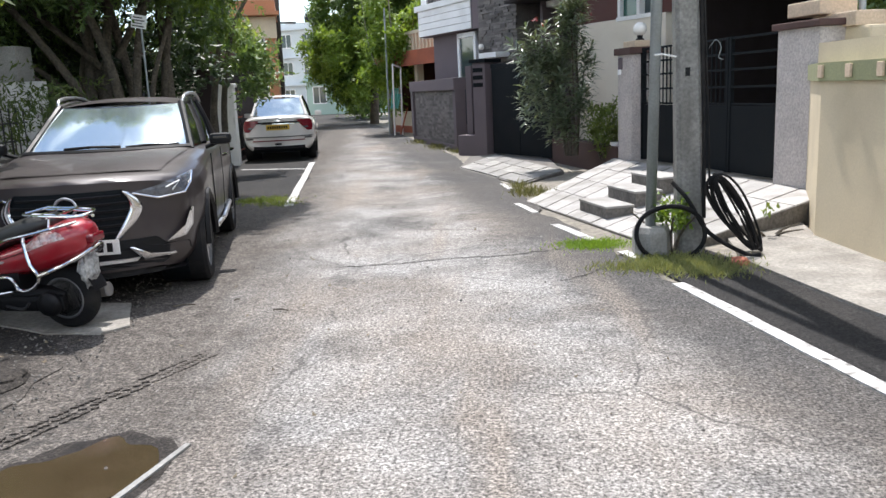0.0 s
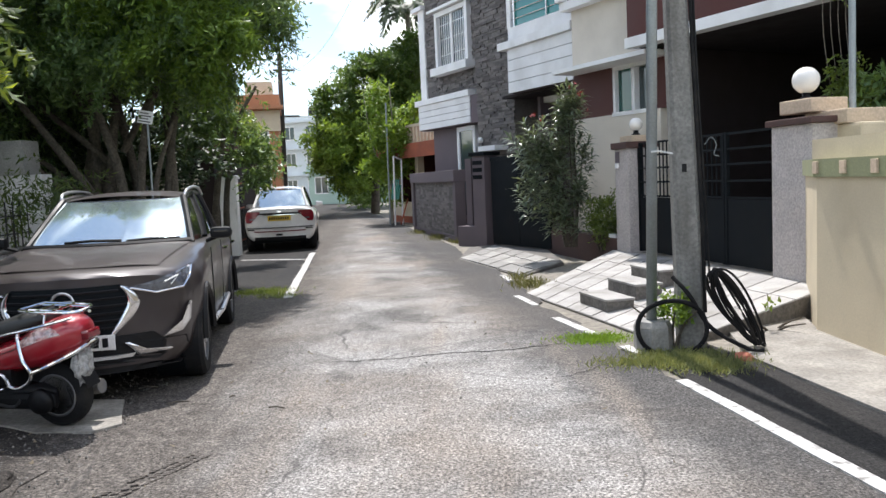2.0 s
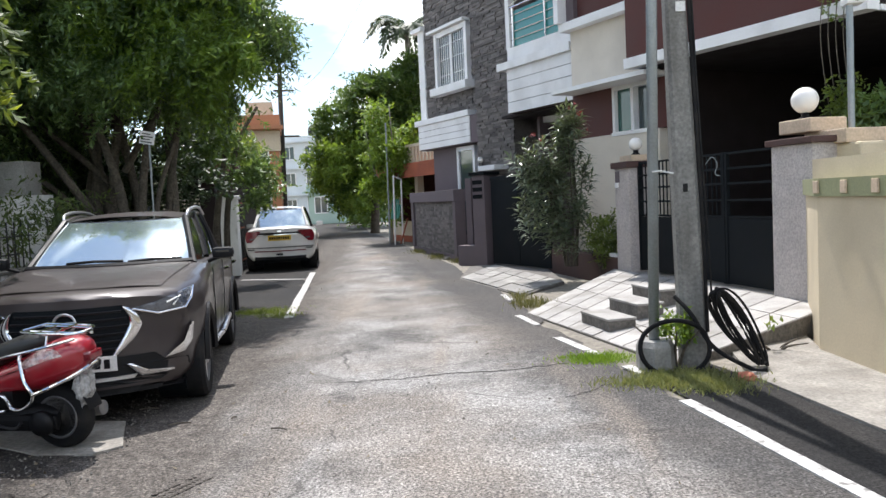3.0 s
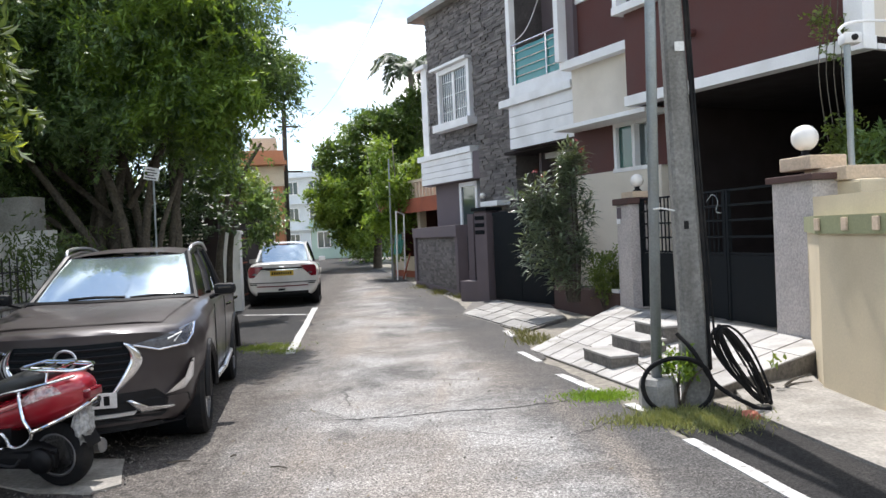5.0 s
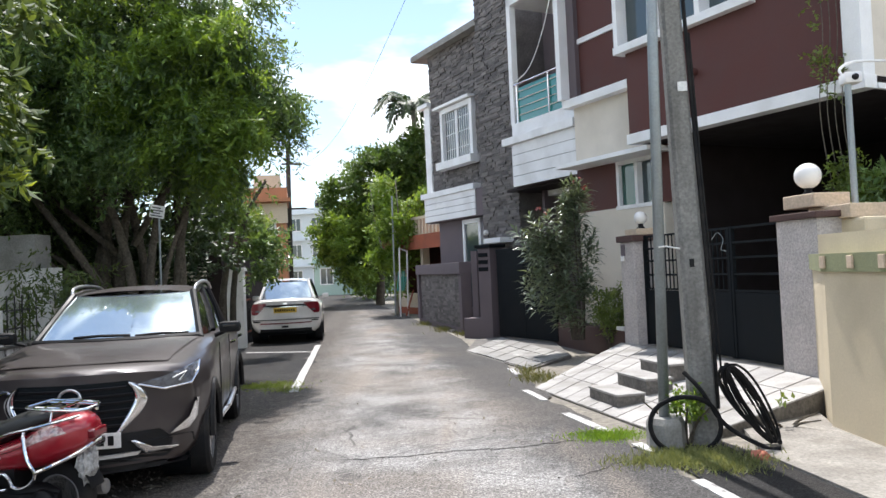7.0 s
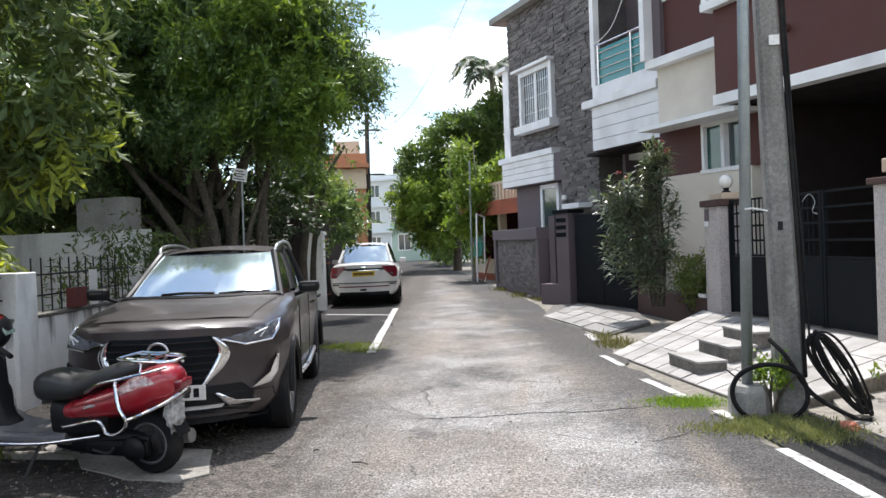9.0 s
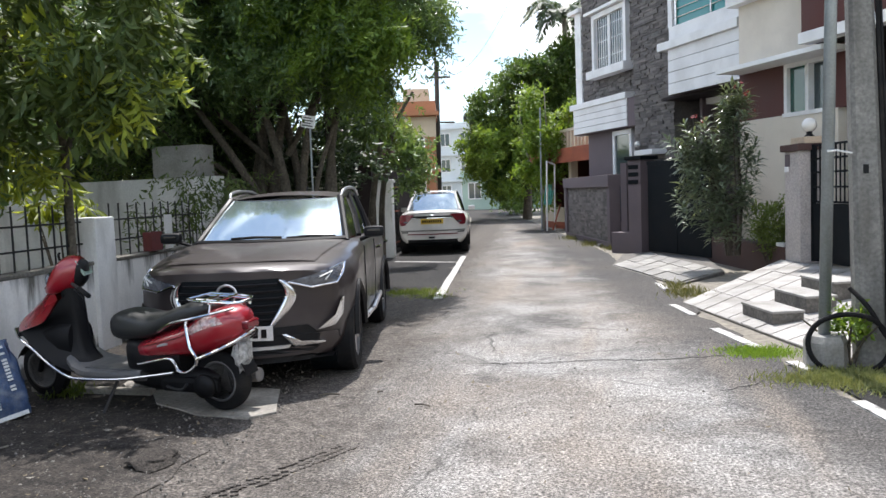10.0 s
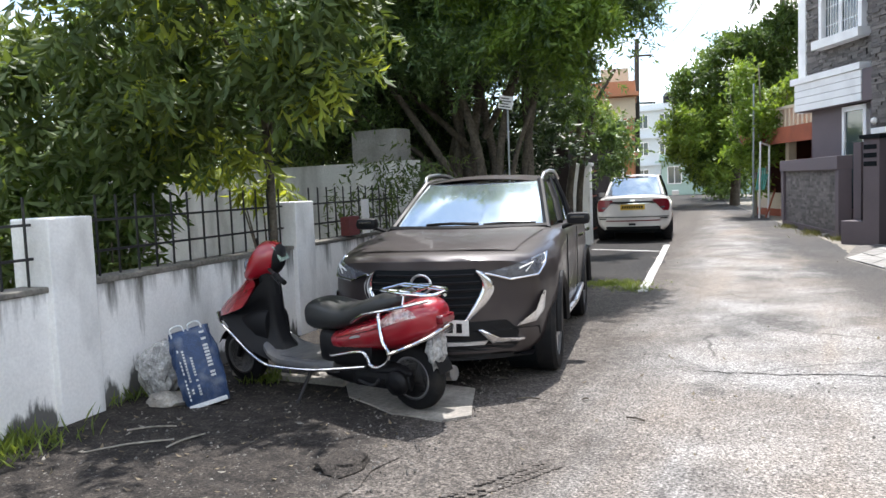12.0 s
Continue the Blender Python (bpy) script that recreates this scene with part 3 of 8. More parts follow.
gate = thing("metal_gate", "dark metal double gate, solid below and barred above", "gate", wall_m)
for x0, x1 in ((0.48, 1.62), (1.64, 2.78), (2.80, 3.93)):
    part("panel", boxed(x0, x1, 0.16, 0.19, 0.29, 1.12, 0.004), M_GATE, gate)
    for xx in (x0 + 0.02, x1 - 0.02):
        part("stile", boxed(xx - 0.022, xx + 0.022, 0.15, 0.20, 0.28, 1.96), M_GATE, gate)
    for z in (1.14, 1.35, 1.56, 1.75, 1.94):
        part("rail", boxed(x0, x1, 0.16, 0.19, z - 0.014, z + 0.014), M_GATE, gate)
    k = x0 + 0.11
    while k < x1 - 0.04 and x0 < 2:
        part("bar", boxed(k - 0.008, k + 0.008, 0.167, 0.183, 1.14, 1.94), M_GATE, gate)
        k += 0.105

planter = thing("planter_wall", "low maroon painted planter wall beside the ramp", "planter", wall_m)
part("wall", boxed(-3.3, -0.02, 0.0, 0.15, -0.05, 0.45, 0.01), M_MAROON, planter)
part("soil", boxed(-3.25, -0.05, 0.15, 1.3, -0.05, 0.40), M_EARTH, planter)
part("end_wall", boxed(-3.45, -3.3, 0.0, 1.4, -0.05, 0.40, 0.01), M_MAROON, planter)
part("loose_brick", boxed(-0.35, -0.1, 0.02, 0.13, 0.45, 0.51, 0.008), M_WHITE, planter)

# ---- cream wall on the near side ----
cw = thing("garden_wall", "cream painted garden wall with an olive band", "wall", kind="structure")
ca, cb = Vector((3.74, 7.32)), Vector((5.4, -14))
cn = Vector((1, 0.08))
part("wall", prism([ca, cb, cb + cn * 0.22, ca + cn * 0.22], -0.05, 1.40), M_YELLOW, cw)
c2 = Vector((4.14, 8.62))
part("return_wall", prism([ca, ca + cn * 0.22, c2 + Vector((0.25, 0)), c2], -0.05, 1.40), M_YELLOW, cw)
o = Vector((-0.03, 0))
part("band", prism([c2 + o, ca + o, cb + o, cb + cn * 0.27, ca + cn * 0.27, c2 + Vector((0.28, 0))], 1.402, 1.56), M_OLIVE, cw)
cdir = (cb - ca).normalized()
for k in range(14):
    q = ca + cdir * (0.06 + 0.47 * k)
    part("block", boxed(-0.02, 0.0, -0.05, 0.05, 1.43, 1.54, 0.006, Matrix.Translation((q.x - 0.03, q.y, 0))), M_TAN, cw)
part("coping", prism([ca + Vector((0.08, 0.3)), cb + Vector((0.08, 0)), cb + Vector((0.5, 0)), ca + Vector((0.6, 0.5))], 1.56, 1.74), M_YELLOW, cw)

# ---- beige and oxblood house ----
def house_frame(x, y):
    return Matrix.Translation((x, y, 0)) @ Matrix.Rotation(math.atan2(-U.y, -U.x), 4, "Z")


h1 = thing("house", "two-storey beige and oxblood house with white bands and a carport", "house", house_frame(3.175, 13.58))
part("front_wall_lower", boxed(-2.3, 0.1, 0.6, 0.85, -0.05, 2.57), M_BEIGE, h1)
part("front_wall_brown", boxed(-2.3, -1.1, 0.604, 0.85, 2.57, 3.45), M_BROWN, h1)
part("front_wall_pier", boxed(-0.02, 0.3, 0.604, 0.85, 2.57, 3.55), M_BROWN, h1)
part("front_wall_middle", boxed(-2.3, 0.1, 0.6, 0.85, 3.45, 4.66), M_BEIGE, h1)
part("front_wall_upper", boxed(-2.25, 0.1, 0.6, 0.85, 4.82, 8.6), M_BROWN, h1)
part("ledge", boxed(-2.42, 0.0, 0.40, 0.85, 4.66, 4.82, 0.006), M_WHITE, h1)
part("fin", boxed(-2.42, -2.28, 0.30, 0.85, 4.822, 8.7), M_WHITE, h1)
part("fin_lining", boxed(-2.278, -2.05, 0.5, 0.6, 4.822, 8.7), M_PURPLE, h1)
part("band", boxed(-2.05, 0.1, 0.56, 0.6, 5.88, 5.98), M_WHITE, h1)
part("sunshade", boxed(-2.25, 0.35, 0.05, 0.62, 3.42, 3.50, 0.006), M_WHITE, h1)
win = part("window", boxed(-1.1, -0.02, 0.70, 0.75, 2.57, 3.42), M_PANE, h1)
for x0, x1, z0, z1 in ((-1.1, -1.03, 2.57, 3.42), (-0.09, -0.02, 2.57, 3.42), (-0.60, -0.52, 2.57, 3.42), (-1.03, -0.09, 3.35, 3.42), (-1.14, 0.0, 2.53, 2.60)):
    part("window_frame", boxed(x0, x1, 0.58, 0.72, z0, z1, 0.004), M_WHITE, win)
part("shutter", boxed(-1.03, -0.60, 0.66, 0.69, 2.61, 3.35), M_GREENPANE, win)
# upper storey over the carport
part("balcony_wall", boxed(0.0, 4.28, 0.0, 0.2, 3.72, 5.10), M_BROWN, h1)
part("balcony_side", boxed(4.08, 4.28, 0.2, 5.0, 3.60, 8.6), M_BEIGE, h1)
part("balcony_corner", boxed(4.05, 4.30, -0.03, 0.2, 3.72, 8.6), M_WHITE, h1)
part("slab_edge", boxed(-0.03, 4.32, -0.04, 0.2, 3.55, 3.72, 0.006), M_WHITE, h1)
part("slab_edge_side", boxed(4.28, 4.34, 0.2, 5.0, 3.55, 3.62), M_WHITE, h1)
# underside given the carport's shade as a dark colour
part("slab", boxed(0.0, 4.28, 0.2, 5.0, 3.56, 3.72), M_BROWN_SHADE, h1)
part("upper_wall", boxed(2.7, 4.05, 0.0, 0.2, 5.10, 8.6), M_BROWN, h1)
part("upper_wall_over", boxed(-0.1, 2.7, 0.0, 0.2, 6.6, 8.6), M_BROWN, h1)
uw = part("window", boxed(-0.1, 2.7, 0.12, 0.17, 5.10, 6.6), M_PANE, h1)
part("window_sill", boxed(-0.16, 2.75, -0.14, 0.12, 5.10, 5.23, 0.006), M_WHITE, uw)
for xx in (-0.12, 0.85, 1.75, 2.68):
    part("window_frame", boxed(xx - 0.05, xx + 0.05, -0.10, 0.12, 5.23, 6.6), M_WHITE, uw)
part("spout", tube([(1.55, 0.05, 4.42), (1.55, -0.10, 4.40)], 0.06, 12), M_BROWN, h1)
for z, r in ((4.62, 0.09), (3.95, 0.16)):
    part("ornament", lathe([(r, -0.03), (r, 0.03), (r * 0.6, 0.05)], 20, m=Matrix.Translation((-0.02 - r * 0.3, 0.30, z)) @ Matrix.Rotation(radians(90), 4, "X")), M_BROWN if r > 0.1 else M_WHITE, h1, smooth=False)
# carport inside, its shade put into the wall colour
part("carport_back", boxed(0.1, 5.2, 5.0, 5.2, -0.05, 8.6), M_BROWN_SHADE, h1)
part("carport_side", boxed(0.1, 0.3, 0.85, 5.0, -0.05, 3.55), M_BROWN_SHADE, h1)
part("carport_far_side", boxed(4.9, 5.1, 1.5, 5.0, -0.05, 3.55), M_BROWN_SHADE, h1)
part("carport_floor", boxed(0.1, 5.0, 0.4, 5.0, -0.05, 0.24), M_SLAB, h1)
part("roof", boxed(-2.4, 5.2, 0.0, 9.0, 8.6, 8.75), M_CONC, h1)
part("side_wall", boxed(-2.3, -2.1, 0.85, 9.0, -0.05, 8.6), M_BEIGE, h1)
part("rear_wall", boxed(-2.3, 5.2, 8.8, 9.0, -0.05, 8.6), M_BEIGE, h1)

# ---- mauve and stone house ----
h2 = thing("house", "mauve-grey house with dark stone cladding and white boarded balconies", "house", house_frame(1.34, 18.3))


def cladding(name, x0, x1, z0, z1, y, parent, row=0.075, seed=1, depth=0.045):
    """Thin split stones laid in courses, each a little proud or set back."""
    rr = random.Random(seed)
    verts, faces = [], []
    z = z0
    while z < z1 - 0.01:
        h = min(row * rr.uniform(0.7, 1.3), z1 - z)
        x = x0
        while x < x1 - 0.005:
            w = min(rr.uniform(0.14, 0.42), x1 - x)
            w = x1 - x if x1 - x - w < 0.08 else w
            f = y - rr.uniform(0.1, 1.0) * depth
            k = len(verts)
            g = 0.004
            verts += [(a, b, c) for b in (f, y) for a, c in ((x + g, z + g), (x + w - g, z + g), (x + w - g, z + h - g), (x + g, z + h - g))]
            faces += [(k, k + 1, k + 2, k + 3), (k + 1, k, k + 4, k + 5), (k + 2, k + 1, k + 5, k + 6), (k + 3, k + 2, k + 6, k + 7), (k, k + 3, k + 7, k + 4)]
            x += w
        z += h
    data = bpy.data.meshes.new(name)
    data.from_pydata(verts, [], faces)
    ob = part(name, data, M_CLAD, parent)
    ob["kind"] = "stuff"
    return ob


def clad_material():
    m = M_STONE.copy()
    m.name = "split_stone"
    n, l = m.node_tree.nodes, m.node_tree.links
    geo = n.new("ShaderNodeNewGeometry")
    r = n.new("ShaderNodeMapRange")
    r.inputs["To Min"].default_value, r.inputs["To Max"].default_value = 0.6, 1.45
    l.new(geo.outputs["Random Per Island"], r.inputs["Value"])
    sc = n.new("ShaderNodeVectorMath")
    sc.operation = "SCALE"
    b = n["Principled BSDF"]
    src = b.inputs["Base Color"].links[0].from_socket
    l.new(src, sc.inputs[0])
    l.new(r.outputs["Result"], sc.inputs["Scale"])
    l.new(sc.outputs["Vector"], b.inputs["Base Color"])
    return m


M_CLAD = clad_material()


def boards(x0, x1, y, z0, z1, count, parent):
    h = (z1 - z0) / count
    for k in range(count):
        part("board", boxed(x0, x1, y - 0.03, y, z0 + k * h + 0.006, z0 + (k + 1) * h - 0.006, 0.004), M_WHITE, parent)


# balcony
part("board_backing", boxed(-0.02, 2.42, 0.002, 0.15, 3.40, 4.36), M_PURPLE, h2)
boards(-0.03, 2.43, 0.0, 3.40, 4.38, 4, h2)
part("balcony_ledge", boxed(-0.32, 2.45, -0.12, 0.2, 4.38, 4.55, 0.006), M_WHITE, h2)
part("balcony_parapet", boxed(-0.02, 2.42, 0.0, 0.15, 4.55, 4.85), M_WHITE, h2)
part("balcony_floor", boxed(-0.02, 2.42, 0.15, 1.4, 4.3, 4.45), M_CONC, h2)
part("balcony_back", boxed(-0.6, 2.42, 1.4, 1.6, -0.05, 9.0), M_PURPLE, h2)
part("balcony_post", boxed(-0.05, 0.10, 0.0, 0.15, 4.85, 9.0), M_WHITE, h2)
part("balcony_top", boxed(-0.05, 2.42, 0.0, 1.4, 7.6, 7.8), M_WHITE, h2)
rail = part("balcony_rail", tube([(0.1, 0.03, 5.74), (2.3, 0.03, 5.74)], 0.025, 10), M_CHROME, h2)
for z in (5.02, 5.2, 5.38, 5.56):
    part("rail_bar", tube([(0.1, 0.03, z), (2.3, 0.03, z)], 0.01, 6), M_CHROME, rail)
for xx in (0.2, 1.45, 2.28):
    part("rail_post", tube([(xx, 0.03, 4.85), (xx, 0.03, 5.74)], 0.02, 8), M_CHROME, rail)
part("rail_sheet", boxed(0.2, 2.3, 0.06, 0.065, 4.87, 5.66), M_TEAL, rail)
# carport ceiling and rear: shade inside is in their dark colour
part("carport_ceiling", boxed(-0.6, 2.42, 0.15, 4.5, 3.34, 3.40), M_BROWN_SHADE, h2)
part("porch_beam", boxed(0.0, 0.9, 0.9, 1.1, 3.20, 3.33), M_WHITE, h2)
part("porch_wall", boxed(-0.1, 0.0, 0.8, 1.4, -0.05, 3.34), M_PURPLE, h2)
part("carport_rear", boxed(0.0, 2.42, 4.3, 4.5, -0.05, 9.0), M_BROWN_SHADE, h2)
# stone pier and stone wall
part("stone_pier", boxed(-2.33, -0.62, 0.5, 1.5, -0.05, 9.3), M_STONE, h2)
cladding("pier_cladding", -2.35, -0.60, 1.9, 9.3, 0.5, h2, 0.066, 3)
part("stone_wall", boxed(-6.22, -3.2, 1.05, 1.3, 3.0, 8.1), M_STONE, h2)
cladding("wall_cladding", -6.22, -5.42, 3.9, 8.1, 1.05, h2, 0.066, 4)
cladding("wall_cladding", -5.42, -3.45, 6.36, 8.1, 1.05, h2, 0.066, 5)
cladding("wall_cladding", -5.42, -3.45, 3.9, 4.57, 1.05, h2, 0.066, 6)
cladding("wall_cladding", -3.45, -2.33, 3.9, 8.1, 1.05, h2, 0.066, 7)
part("wall_fill", boxed(-3.2, -2.33, 1.052, 1.3, 3.0, 9.0), M_STONE, h2)
part("roof_slab", boxed(-6.9, -2.33, 0.75, 9.0, 8.1, 8.28, 0.01), M_CONC, h2)
part("corner_trim", boxed(-6.62, -6.24, 1.0, 1.2, 3.0, 6.6), M_WHITE, h2)
part("corner_cap", boxed(-6.88, -6.2, 0.9, 1.3, 6.6, 6.72), M_WHITE, h2)
sw = part("window", boxed(-5.33, -3.46, 1.0, 1.04, 4.6, 6.3), M_PANE, h2)
for x0, x1, z0, z1, d in ((-5.36, -5.22, 4.7, 6.3, 0.16), (-3.6, -3.44, 4.7, 6.3, 0.16), (-4.55, -4.42, 4.7, 6.25, 0.09), (-5.36, -3.44, 6.16, 6.3, 0.15)):
    part("window_frame", boxed(x0, x1, 1.05 - d, 1.05, z0, z1, 0.006), M_WHITE, sw)
part("window_sill", boxed(-5.42, -3.30, 0.72, 1.05, 4.5, 4.72, 0.008), M_WHITE, sw)
part("window_hood", boxed(-5.62, -3.44, 0.78, 1.05, 6.32, 6.40, 0.006), M_WHITE, sw)
k = -5.15
while k < -3.65:
    part("grille_bar", boxed(k - 0.008, k + 0.008, 0.955, 0.97, 4.72, 6.16), M_WHITE, sw)
    k += 0.125
for z in (5.05, 5.5, 5.9):
    part("grille_bar", boxed(-5.22, -3.6, 0.955, 0.97, z - 0.008, z + 0.008), M_WHITE, sw)
boards(-6.35, -3.22, 0.78, 3.02, 3.74, 4, h2)
part("board_backing", boxed(-6.33, -2.33, 0.782, 1.0, 3.0, 3.74), M_PURPLE, h2)
part("board_ledge", boxed(-6.5, -3.2, 0.70, 1.05, 3.74, 3.90, 0.006), M_WHITE, h2)
part("lower_wall", boxed(-6.0, -2.33, 1.05, 1.3, -0.05, 3.0), M_PURPLE, h2)
dr = part("door", boxed(-4.25, -3.42, 0.98, 1.05, 0.5, 2.85), M_PANE, h2, "dark door in a white frame")
for x0, x1, z0, z1 in ((-4.36, -4.24, 0.5, 2.95), (-3.46, -3.34, 0.5, 2.95), (-4.36, -3.34, 2.84, 2.96)):
    part("door_frame", boxed(x0, x1, 0.94, 1.05, z0, z1), M_WHITE, dr)
part("side_wall", boxed(-6.2, -6.0, 1.3, 9.0, -0.05, 8.1), M_PURPLE, h2)
part("rear_wall", boxed(-6.2, 2.4, 8.8, 9.0, -0.05, 8.1), M_PURPLE, h2)
part("side_fin", boxed(2.42, 2.5, 0.0, 4.5, -0.05, 9.0), M_PURPLE, h2)

lamp = part("wall_lamp", lathe([(0.075 * math.sin(math.pi * k / 10), 0.075 - 0.075 * math.cos(math.pi * k / 10)) for k in range(11)], 16, m=Matrix.Translation((-2.05, 0.36, 2.40))), M_GLOBE, h2, "small white globe lamp", smooth=True)
part("white_ledge", boxed(-1.75, -0.95, 0.1, 0.5, 2.18, 2.30, 0.006), M_WHITE, h2)

# garden wall of the stone house
cm = Matrix.Translation((-0.12, 19.57, 0)) @ Matrix.Rotation(math.atan2(-GATE_DIR.y, -GATE_DIR.x), 4, "Z")
gw = thing("garden_wall", "mauve garden wall with recessed dark stone panels", "wall", cm, kind="structure")
part("plinth", boxed(-5.2, 0.25, 0.0, 0.22, -0.05, 0.12), M_PURPLE, gw)
part("core", boxed(-5.0, 0.2, 0.05, 0.2, 0.12, 1.46), M_STONE, gw)
cladding("panel_cladding", -4.95, 0.0, 0.12, 1.44, 0.05, gw, 0.07, 9, 0.010)
part("cap", boxed(-5.25, 0.25, -0.05, 0.26, 1.46, 1.75, 0.01), M_PURPLE, gw)
part("end_pier", boxed(-5.25, -4.95, -0.02, 0.24, 0.12, 1.46), M_PURPLE, gw)
part("inner_pier", boxed(0.0, 0.25, -0.02, 0.24, 0.12, 1.46), M_PURPLE, gw)
sg = thing("side_gate", "narrow dark wrought metal gate between mauve pillars", "gate")
fa, fb = Vector((0.05, 18.25)), Vector((0.60, 17.78))
fd = (fb - fa).normalized()
fm = Matrix.Translation((fa.x, fa.y, 0)) @ Matrix.Rotation(math.atan2(fd.y, fd.x), 4, "Z")
sg.matrix_world = fm
part("step_block", boxed(-0.03, 0.70, -0.02, 0.5, -0.05, 0.44, 0.01), M_PURPLE, sg)
part("pillar", boxed(-0.02, 0.16, 0.3, 0.5, 0.44, 1.98), M_PURPLE, sg)
for xx in (0.2, 0.27, 0.34, 0.41, 0.48):
    part("bar", boxed(xx - 0.012, xx + 0.012, 0.36, 0.385, 0.44, 1.9), M_GATE, sg)
part("sheet", boxed(0.17, 0.5, 0.39, 0.40, 0.44, 1.6), M_GATE, sg)
bp = thing("gate_pillar", "mauve-grey plastered gate pillar with a dark capital", "pillar")
bp.matrix_world = fm
part("shaft", boxed(0.50, 0.86, -0.04, 0.42, -0.05, 2.02, 0.01), M_PURPLE, bp)
part("cap", boxed(0.45, 0.91, -0.09, 0.47, 2.02, 2.10, 0.01), M_GATE, bp)
for z in (1.5, 1.66, 1.82):
    part("groove", boxed(0.52, 0.80, -0.052, -0.04, z, z + 0.09), M_GATE, bp)
hg = thing("metal_gate", "plain dark sheet-metal gate of the stone house", "gate")
hg.matrix_world = Matrix.Translation((0.80, 17.62, 0)) @ Matrix.Rotation(math.atan2(-U.y, -U.x), 4, "Z")
for x0, x1 in ((0.05, 1.12), (1.14, 2.25)):
    part("leaf", boxed(x0, x1, 0.0, 0.04, 0.06, 1.96), M_GATE, hg)
    part("frame", boxed(x0, x1, -0.02, 0.0, 1.88, 1.97), M_GATE, hg)
drive = setting("driveway", prism([(0.15, 15.1), (1.23, 12.1), (2.0, 13.5), (1.9, 16.0), (0.8, 17.6), (0.3, 17.4)], -0.05, [0.0, 0.0, 0.04, 0.04, 0.03, 0.02]), M_TILESIDE, "grey paved drive before the dark gate", "pavement")
d0, d1, d2, d3 = (Vector(p) for p in ((0.18, 15.1), (1.22, 12.2), (1.98, 13.55), (0.85, 17.45)))
for i in range(6):
    for j in range(3):
        def at(u, v):
            p = (d0 * (1 - u) + d1 * u) * (1 - v) + (d3 * (1 - u) + d2 * u) * v
            return p, 0.01 + 0.03 * v
        q = [at((i + a) / 6 + (0.006 if a == 0 else -0.006), (j + b) / 3 + (0.008 if b == 0 else -0.008)) for a, b in ((0, 0), (1, 0), (1, 1), (0, 1))]
        rise = R.uniform(0.004, 0.014)
        part("paver", prism([p for p, _ in q], [z - 0.04 for _, z in q], [z + rise for _, z in q]), M_PAVER, drive)

# ---- white garden wall with railing ----
WL = Vector((-math.sin(radians(8.8)), math.cos(radians(8.8))))
WB = Vector((-4.10, 3.75))
wm = Matrix.Translation((WB.x, WB.y, 0)) @ Matrix.Rotation(math.atan2(WL.y, WL.x), 4, "Z")     # x: away along the wall, -y: towards the road
ww = thing("garden_wall", "whitewashed garden wall, stained and grimy, with posts", "wall", wm, kind="structure")
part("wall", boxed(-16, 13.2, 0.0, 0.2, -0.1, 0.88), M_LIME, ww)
part("coping", boxed(-16, 13.2, -0.015, 0.215, 0.88, 0.92, 0.01), M_CAP, ww)
for x in (-5.9, -2.8, 0.31, 3.40, 6.5, 9.6, 12.7):
    w = part("post", boxed(x - 0.19, x + 0.19, -0.05, 0.27, -0.1, 1.36, 0.012), M_POST, ww)
fence = thing("iron_railing", "black iron railing with spear tops on the white wall", "railing", wm)
x = -3.0
while x < 12.8:
    if abs((x - 0.31 + 1.55) % 3.1 - 1.55) > 0.21:
        part("bar", boxed(x - 0.0065, x + 0.0065, 0.093, 0.106, 0.90, 1.50), M_IRON, fence)
    x += 0.205
for z in (1.10, 1.32):
    part("rail", boxed(-3.1, 12.9, 0.092, 0.107, z - 0.009, z + 0.009), M_IRON, fence)

# ---- vehicles ----
from mathutils.bvhtree import BVHTree

def carpaint(name, colour, metal, rough, crough=0.1, dust=0.18, coat=1.0):
    return pbr(name, colour, rough, metal, var=0.06, scale=2, grain=0.08, gscale=300, bump=0.0, coat=coat, crough=crough, stain=(0.30, 0.27, 0.24), sscale=2.5, samount=dust)


M_SUV = carpaint("brown_metallic_paint", (0.026, 0.018, 0.0185), 0.2, 0.5, 0.12, 0.05, 0.55)
M_TAXI = carpaint("white_car_paint", (0.68, 0.66, 0.63), 0.0, 0.35)
M_RED = carpaint("red_paint", (0.30, 0.005, 0.016), 0.1, 0.3)
M_SCREEN = pbr("windscreen", (0.46, 0.55, 0.60), 0.04, 0.8, var=0.05, scale=1.5, grain=0.03, bump=0.0, stain=(0.45, 0.47, 0.46), sscale=3, samount=0.25)
M_SIDEGLASS = glass("side_glass", (0.012, 0.014, 0.014), 0.04)
M_LAMPGLASS = pbr("lamp_glass", (0.12, 0.13, 0.155), 0.08, 0.45, var=0.35, scale=14, grain=0.2, gscale=60, bump=0.3, coat=1.0)
M_TAILRED = pbr("red_lens", (0.16, 0.008, 0.016), 0.18, 0.0, var=0.2, scale=20, bump=0.0, coat=1.0)
M_SILVER = pbr("satin_silver", (0.55, 0.55, 0.56), 0.3, 0.9, var=0.05, bump=0.0)
M_PLATE = pbr("plate_white", (0.72, 0.72, 0.70), 0.5, var=0.04, bump=0.0)
M_PLATEY = pbr("plate_yellow", (0.62, 0.40, 0.04), 0.5, var=0.04, bump=0.0)
M_SEAT = pbr("black_vinyl", (0.02, 0.021, 0.021), 0.38, var=0.15, scale=5, grain=0.15, gscale=120, bump=0.15)
M_GREYPLASTIC = pbr("grey_plastic", (0.10, 0.10, 0.104), 0.6, var=0.15, scale=5, grain=0.15, bump=0.15, stain=(0.3, 0.27, 0.23), sscale=6, samount=0.4)
